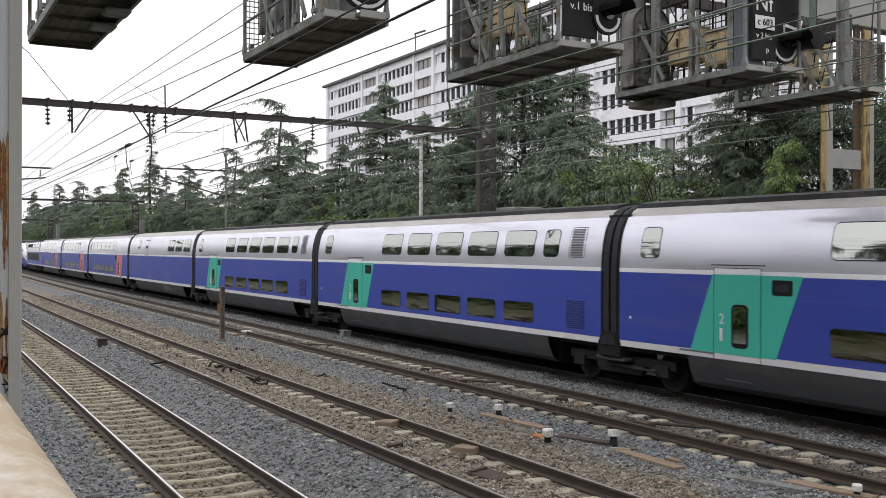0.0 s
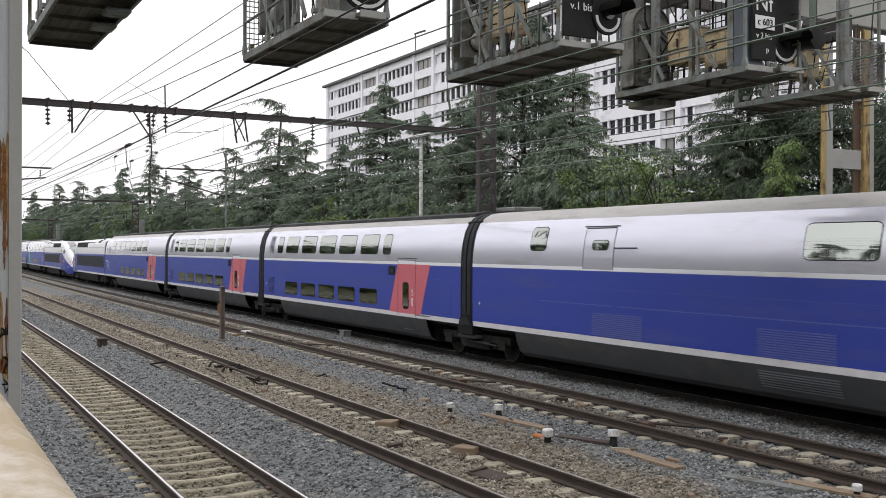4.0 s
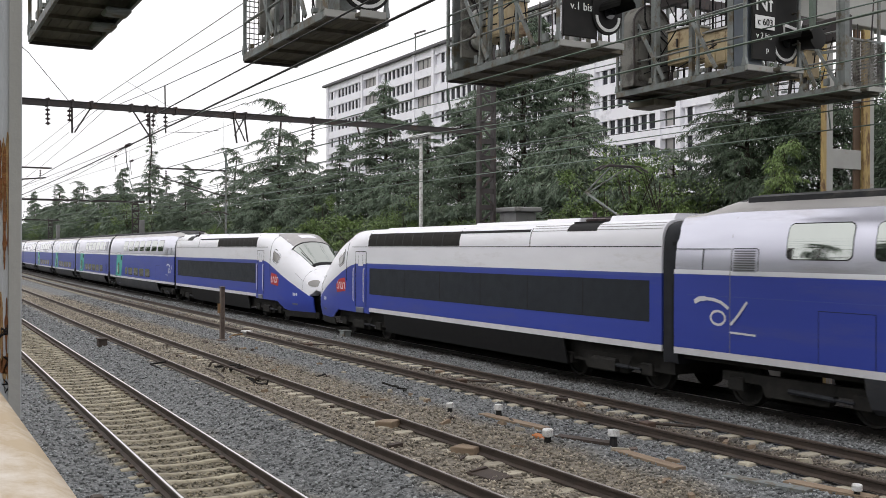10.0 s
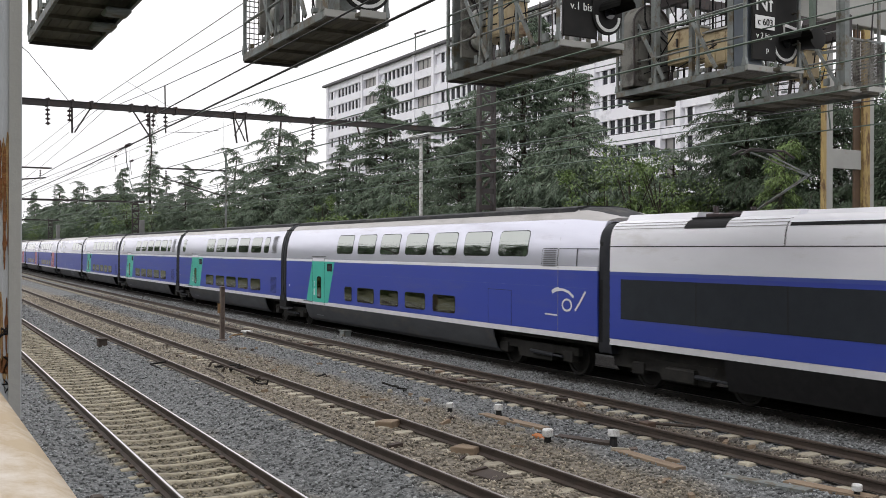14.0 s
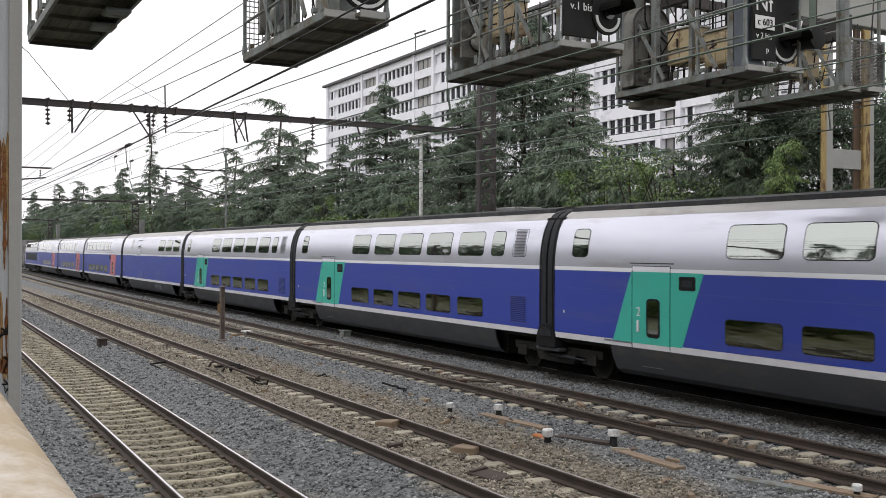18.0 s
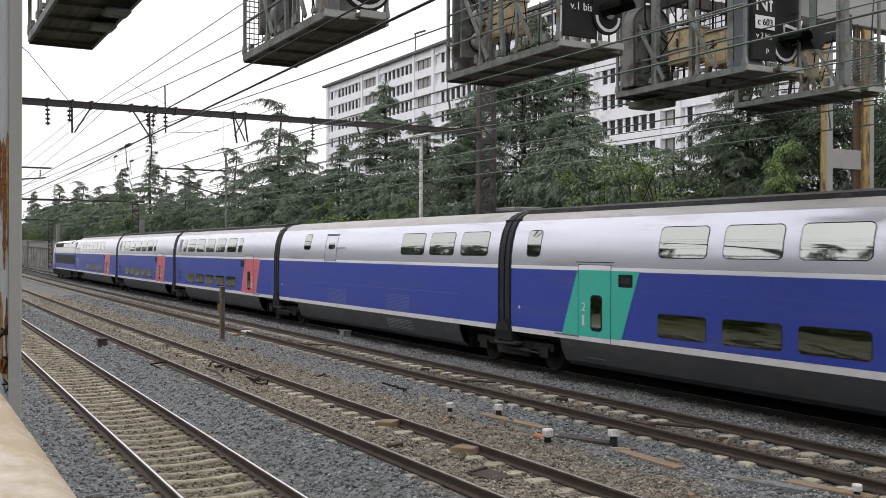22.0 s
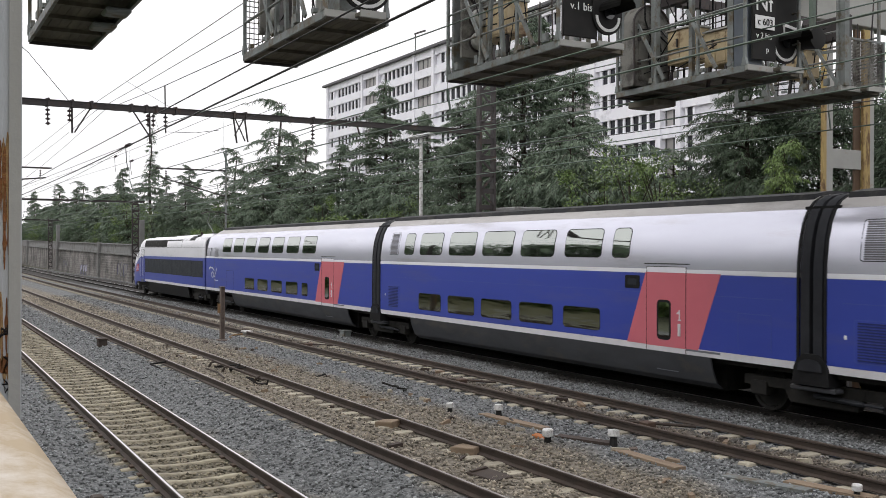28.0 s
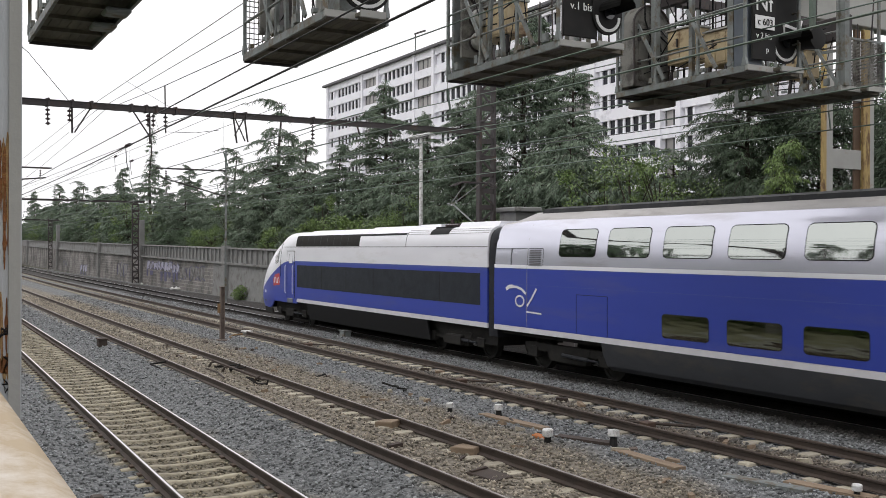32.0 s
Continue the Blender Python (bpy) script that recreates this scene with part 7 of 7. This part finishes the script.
# ---- things on the ballast ----
def make_small_things():
    g = lambda x, y: ground_z(x, y)
    st = thing("marker_post", "rusty brown iron stake between the tracks", "post", at=pose(-35.0, 10.38, -0.25))
    part("stake", Mesher().loft([[(-0.085, -0.075, z), (0.085, -0.075, z), (0.085, -0.05, z), (0.02, -0.05, z), (0.02, 0.05, z), (0.085, 0.05, z), (0.085, 0.075, z), (-0.085, 0.075, z), (-0.085, 0.05, z), (-0.02, 0.05, z), (-0.02, -0.05, z), (-0.085, -0.05, z)] for z in (0, 1.98)], True, True), M["rustpost"], st)
    part("cap", Mesher().box(-0.10, 0.10, -0.09, 0.09, 1.98, 2.02, 0.01), M["rustpost"], st)
    part("foot_plate", Mesher().box(-0.2, 0.2, -0.16, 0.16, 0.0, 0.10, 0.02), M["rustpost"], st)
    part("tag", Mesher().box(-0.02, 0.02, -0.17, -0.075, 1.05, 1.40), M["tan_rust_plate"], st)
    for x, y, s, lean in ((-17.47, 9.95, 0.75, 4), (-16.54, 10.54, 0.9, -3), (-13.83, 9.82, 0.95, 6), (-13.14, 10.69, 1.0, -10), (-8.83, 11.38, 0.70, 3)):
        t = thing("ground_marker", "white-capped black marker stub in the ballast", "marker", "ground markers", at=pose(x, y, -0.24, lean, lean / 2, 20))
        part("stub", Mesher().lathe((0, 0, 0), "z", [(0.085 * s, 0), (0.075 * s, 0.03), (0.06 * s, 0.18 * s), (0.075 * s, 0.2 * s)], 10), M["signblack"], t)
        part("cap", Mesher().lathe((0, 0, 0.19 * s), "z", [(0.085 * s, 0), (0.102 * s, 0.015), (0.100 * s, 0.115 * s), (0.088 * s, 0.13 * s), (0.03 * s, 0.137 * s)], 14), M["marker"], t, "chipped white cap", smooth=0.6)
    for x, y, z, a, b, h, label in ((-34.9, 6.17, -0.22, 0.36, 0.28, 0.25, "small rusty box"), (-34.4, 14.98, -0.22, 0.42, 0.28, 0.22, "small grey-green box")):
        t = thing("trackside_box", label + " standing in the ballast", "box", at=pose(x, y, z))
        part("body", Mesher().box(-a / 2, a / 2, -b / 2, b / 2, 0, h, 0.02), M["railside" if "rusty" in label else "metalgrey"], t)
        part("lid", Mesher().box(-a / 2 - 0.03, a / 2 + 0.03, -b / 2 - 0.03, b / 2 + 0.03, h, h + 0.05, 0.01), M["railside" if "rusty" in label else "metalgrey"], t)
    w = thing("junction_box", "small grey box with a white lid in the ballast", "box", at=pose(-36.4, 11.75, -0.22, 0, 0, 12))
    part("body", Mesher().box(-0.15, 0.15, -0.11, 0.11, 0, 0.17, 0.015), M["metalgrey"], w)
    part("lid", Mesher().box(-0.20, 0.20, -0.15, 0.15, 0.17, 0.23, 0.015), M["marker"], w, "white lid")
    part("lead", Mesher().tube([(-0.1, -0.1, 0.1), (-0.3, -0.45, 0.05), (0.1, -0.8, 0.03), (0.5, -0.95, 0.04)], 0.03, 5), M["tan_rust_plate"], w)
    # bent bar with its feet, left lying along the second track
    t = thing("rail_brace", "rusty dark bar on bent feet lying along the rail", "bar", at=pose(0, 0, -0.16))
    part("bar", Mesher().bar((-27.2, 7.84, 0.14), (-23.2, 7.92, 0.08), 0.06, 0.05), M["railside"], t)
    for x, y in ((-27.2, 7.84), (-26.0, 7.87), (-23.5, 7.92)):
        part("foot", Mesher().tube([(x, y, 0.13), (x + 0.05, y - 0.10, 0.10), (x + 0.0, y - 0.16, -0.04)], 0.035, 5), M["railside"], t)
    part("tail", Mesher().tube([(-26.8, 7.5, 0.0), (-25.5, 7.45, 0.04), (-24.6, 7.35, 0.0)], 0.025, 5), M["railside"], t)
    # scraps of timber, plate and pale rubble along the brown strips
    rs = random.Random(21)
    chip = [Mesher().loft([[(-0.5 * k, -0.5, z), (0.5, -0.42 * k, z), (0.45 * k, 0.5, z), (-0.42, 0.4 * k, z)] for z, k in ((0, 1.0), (0.6, 0.95), (1.0, 0.8))], True, True).mesh("scrap") for q in range(1)][0]
    for k in range(90):
        x = -8.5 - 26 * rs.random() ** 1.3
        y = rs.choice((7.47 + bend(x) + rs.uniform(-0.62, 0.62), rs.uniform(8.5, 10.9) + bend(x), rs.uniform(8.5, 10.6) + bend(x), 12.44 + bend(x) + rs.uniform(-0.55, 0.55)))
        m = rs.choice(("plankwood", "plankwood", "railside", "concrete", "concrete", "rustpost"))
        ob = part("ballast_scrap", chip, M["plankwood"], at=Matrix.LocRotScale((x, y, -0.21), Euler((rs.uniform(-0.2, 0.2), rs.uniform(-0.2, 0.2), rs.uniform(0, 6.28))), (rs.uniform(0.08, 0.34), rs.uniform(0.05, 0.13), rs.uniform(0.05, 0.10))))
        ob.material_slots[0].link = "OBJECT"
        ob.material_slots[0].material = M[m]
        tagged(ob, {"plankwood": "broken piece of old timber on the ballast", "railside": "rusty iron scrap on the ballast", "concrete": "pale chunk of concrete on the ballast", "rustpost": "brown weathered scrap on the ballast"}[m], "scrap", "scraps on the ballast")
    for x, y, a, b, h, rz in ((-16.5, 8.18, 0.42, 0.28, 0.13, 24), (-13.75, 8.28, 0.50, 0.30, 0.13, 18)):
        t = thing("timber_block", "weathered brown timber block lying inside the track", "block", "timber blocks", at=pose(x, y - 0.1, -0.24, 3, -5, rz))
        part("block", Mesher().box(-a / 2, a / 2, -b / 2, b / 2, 0, h + 0.05, 0.012), M["plankwood"], t)
    t = thing("loose_board", "dark weathered board lying inside the track", "board", at=pose(-12.2, 7.62, -0.19, 2, 3, 14))
    part("board", Mesher().box(-0.30, 0.30, -0.19, 0.19, 0, 0.05, 0.01), M["railside"], t)
    part("cleat", Mesher().box(-0.26, -0.20, -0.17, 0.17, 0.05, 0.08, 0.01), M["railside"], t)
    for x0, y0, x1, y1, m in ((-16.9, 10.38, -14.9, 10.52, "plankwood"), (-12.8, 10.5, -11.2, 10.40, "plankwood"), (-10.6, 10.7, -9.3, 11.0, "metalgrey"), (-14.3, 10.35, -13.2, 10.72, "railside"), (-9.9, 11.25, -8.6, 11.45, "plankwood")):
        t = thing("edging_plank", "old timber plank laid along the ballast edge" if m == "plankwood" else "grey cable trough lid along the ballast", "plank", "edging planks", at=pose(0, 0, -0.2))
        part("plank", Mesher().bar((x0, y0, 0.0), (x1, y1, 0.02), 0.22, 0.07), M[m], t)
    o = thing("orange_plate", "small orange rusty plate on the ballast", "plate", at=pose(-14.3, 10.0, -0.2, 0, 12, 30))
    part("plate", Mesher().box(-0.14, 0.14, -0.1, 0.1, 0, 0.05, 0.01), M["orange"], o)
    rng = random.Random(4)
    for x, y, n, s in ((-26.2, 8.05, 9, 1.0), (-23.3, 7.8, 8, 0.9), (-20.8, 10.4, 6, 0.7), (-23.85, 9.66, 4, 0.4), (-28.0, 6.5, 5, 0.9)):
        t = thing("cable_coil", "tangled dark cable lying on the ballast", "cable", "loose cables", at=pose(x, y, -0.19))
        pts = [(rng.uniform(-0.9, 0.9) * s, rng.uniform(-0.35, 0.35) * s, rng.uniform(0.0, 0.22) * s) for k in range(n)]
        pts.sort()
        part("cable", Mesher().tube(pts, 0.025, 5), M["under"], t)
    for x0, x1 in ((-22.3, -21.1), (-32.4, -31.5), (-15.3, -14.2)):
        t = thing("point_rod", "rusty rod and fittings across the rails", "rod", at=pose(0, 0, -0.14))
        y = track_y(2, x0)
        part("rod", Mesher().tube([(x0, y - 0.62, 0.0), (x1, y - 0.1, 0.03), (x1 + 0.6, y + 0.55, 0.0)], 0.03, 6), M["railside"], t)
        part("foot", Mesher().box(x1 - 0.12, x1 + 0.12, y - 0.2, y, -0.08, 0.06, 0.02), M["clip"], t)
    s = thing("sleeper_stub", "short dark stub post beside the track", "post", at=pose(-13.9, 2.4, -0.49))
    part("stub", Mesher().box(-0.1, 0.1, -0.08, 0.08, 0, 0.28, 0.02), M["railside"], s)


make_small_things()


# ---- beside the camera: pillar and handrail of the overlook ----
def make_overlook():
    p = thing("steel_pillar", "grey painted steel pillar with streaked rust", "pillar", at=pose(-2.70, 0.155, 1.6))
    part("shaft", Mesher().box(-0.1, 0.1, -0.135, 0.115, -2.1, 4.0, 0.012), M["postpaint"], p)
    part("edge_bead", Mesher().box(0.10, 0.106, 0.085, 0.112, 0, 4.0), M["paleconc"], p)
    rng = random.Random(2)

    def flake(pts, x, m, label):
        part("rust_patch", Mesher().loft([[(xx, a, b) for a, b in pts] for xx in (0.099, x)], True, True), M[m], p, label)

    for n, ya, yb, zt, zb in ((30, 0.050, 0.099, 1.84, 1.55), (12, 0.052, 0.082, 1.49, 1.30), (4, 0.088, 0.098, 1.485, 1.41), (5, 0.06, 0.09, 1.30, 1.20), (4, 0.06, 0.09, 1.16, 1.08), (14, -0.06, 0.04, 1.8, 1.2)):
        for k in range(n):
            y = rng.uniform(ya, yb)
            top = zt - rng.random() ** 1.5 * (zt - zb) * 0.6
            low = max(top - rng.uniform(0.25, 0.9) * (zt - zb), zb - 0.05)
            w = rng.uniform(0.0015, 0.0055)
            zs = [top + (low - top) * q / 8 for q in range(9)]
            ws = [w * q * rng.uniform(0.6, 1.3) for q in (0.5, 0.9, 1, 1, 0.9, 0.8, 0.6, 0.4, 0.15)]
            flake([(y - a, z) for a, z in zip(ws, zs)] + [(y + a * rng.uniform(0.7, 1.2), z) for a, z in reversed(list(zip(ws, zs)))], 0.1012 + 0.0001 * k, "rust" if k % 3 else "tan_rust", "streaked brown rust")
    for k, (ya, yb, z0, z1) in enumerate(((0.060, 0.105, 2.93, 2.965), (0.075, 0.108, 2.86, 2.90), (0.070, 0.10, 2.80, 2.835), (0.085, 0.108, 3.02, 3.05), (0.065, 0.10, 2.73, 2.76))):
        pts = [(0.102, ya + (yb - ya) * (0.5 + 0.5 * math.sin(q * 1.9 + k)), z0 - 1.6 + (z1 - z0) * (0.5 + 0.5 * math.cos(q * 2.7 + 2 * k))) for q in range(8)]
        part("pen_scrawl", Mesher().tube(pts, 0.0024, 4), M["black"], p, "dark pen scrawl")
    for ya, yb, z0, z1 in ((0.06, 0.104, 1.24, 1.30), (0.086, 0.106, 1.08, 1.14), (0.05, 0.08, 1.12, 1.2)):
        flake([(ya + (yb - ya) * (0.5 + 0.5 * math.cos(t) * rng.uniform(0.6, 1)), z0 + (z1 - z0) * (0.5 + 0.5 * math.sin(t) * rng.uniform(0.6, 1))) for t in (math.pi * k / 7 for k in range(14))], 0.1015, "rust", "flaked brown rust patch")
    w = thing("parapet", "plain grey parapet under the handrail", "parapet", kind="structure")
    part("parapet_wall", Mesher().box(-5.0, 5.0, -0.14, 0.06, -0.5, 2.84), M["masonry"], w)
    r = thing("handrail", "worn beige handrail with flaked white paint", "handrail", at=pose(0, 0, 2.84))
    prof = [(-0.12, 0.0), (-0.13, 0.03), (-0.10, 0.055), (0.10, 0.066), (0.145, 0.060), (0.170, 0.046), (0.182, 0.022), (0.178, 0.0)]
    part("rail", Mesher().loft([[(x, y, z) for y, z in prof] for x in (-2.45, -1.8, -1.2, -0.6, 0, 0.6, 2.5, 5.0)], True, True), M["beige"], r, smooth=0.9)


make_overlook()


def make_opposite_side():
    """The camera's own side, out of view: the low dark tree line, seen only as a reflection in the panes, and tall
    cedars added to hold back skylight.
    """
    x, rng = -330.0, random.Random(9)
    while x < 120:
        y = -38 + rng.uniform(-4, 4)
        plant("hedge_shrub", HEDGE_FAR, M["darkleaves"], x, y - bend(x), rng.uniform(3.0, 4.3) * (1.3 if x < -70 else 1.0), rng.uniform(0, 6), "dark green tall shrub on the near side", "bush")
        x += 6.5
    x = -120.0
    while x < 45:
        plant("bank_shrub", BANK, M["leaves"], x, rng.uniform(-5.0, -3.2) - bend(x), rng.uniform(0.9, 1.3), rng.uniform(0, 6), "yellowish green shrub on the near bank", "bush")
        x += 3.6
    # Those left of the camera show in the panes; x = 3 to 22 dim skylight.
    for x, y, h, t in ((-36, -14.0, 13.0, 2.2), (-31, -14.5, 18.5, 3.9), (-26, -14.0, 21.0, 0.3), (3, -14.0, 15.0, 4.0), (12, -14.0, 15.0, 5.1), (22, -14, 14.0, 0.8)):
        plant("cedar_tree", SMALL, M["needles"], x, y - bend(x), h / 12, t, "dark green cedar out of view on the near side")
    # Unseen crowns added to darken the train's lower right.
    for x, h, t in ((0.0, 21.0, 0.4), (11.0, 23.0, 2.1), (22.0, 22.0, 4.0)):
        plant("cedar_tree", LOW_FAR, M["needles"], x, -14.0 - bend(x), h / 8, t, "unseen tall cedar added on the near side to block skylight")


make_opposite_side()

# ---- pieces of the tracks, and the loose stones ----
make_track(0, "track_1", "straight track with bright rails on pale weathered concrete sleepers", "railtop", "wood")
make_track(1, "track_2", "track half sunk in brown ballast with dull rails", "railtop_dull", "twin")
make_track(2, "track_3", "rusty brown track on concrete twin-block sleepers", "railtop_rust", "twin")
make_track(3, "track_4", "track with polished rails under the passing train", "railtop", "twin")
make_stones()


# ---- motion ----
# The slowing train: place along x of the first car's trailing end, each half second.
RUN = [-18.3, -11.96, -5.66, 0.6, 6.81, 12.97, 19.09, 25.14, 31.15, 37.1, 43.0, 48.84, 54.63, 60.38, 66.07, 71.72, 77.31, 82.86, 88.37, 93.82, 99.24, 104.6, 109.92, 115.19, 120.42, 125.59, 130.72, 135.8, 140.84, 145.82, 150.76, 155.64, 160.48, 165.26, 170.0, 174.69, 179.33, 183.92, 188.46, 192.95, 197.39, 201.79, 206.14, 210.45, 214.71, 218.92, 223.09, 227.22, 231.3, 235.34, 239.34, 243.3, 247.22, 251.09, 254.93, 258.73, 262.5, 266.24, 269.95, 273.65, 277.33, 281.01, 284.69, 288.4, 292.15]


def motions():
    for ob, off, L in CARS:
        rows = []
        for k in range(65):
            t = k * 0.5
            x = RUN[k] - off
            y0, y1 = track_y(3, x - L * 0.4), track_y(3, x + L * 0.4)
            rows.append((t, pose(x, (y0 + y1) / 2, TRACKS[3][1], 0, 0, math.degrees(math.atan2(y1 - y0, L * 0.8)))))
        walk(ob, rows)


motions()
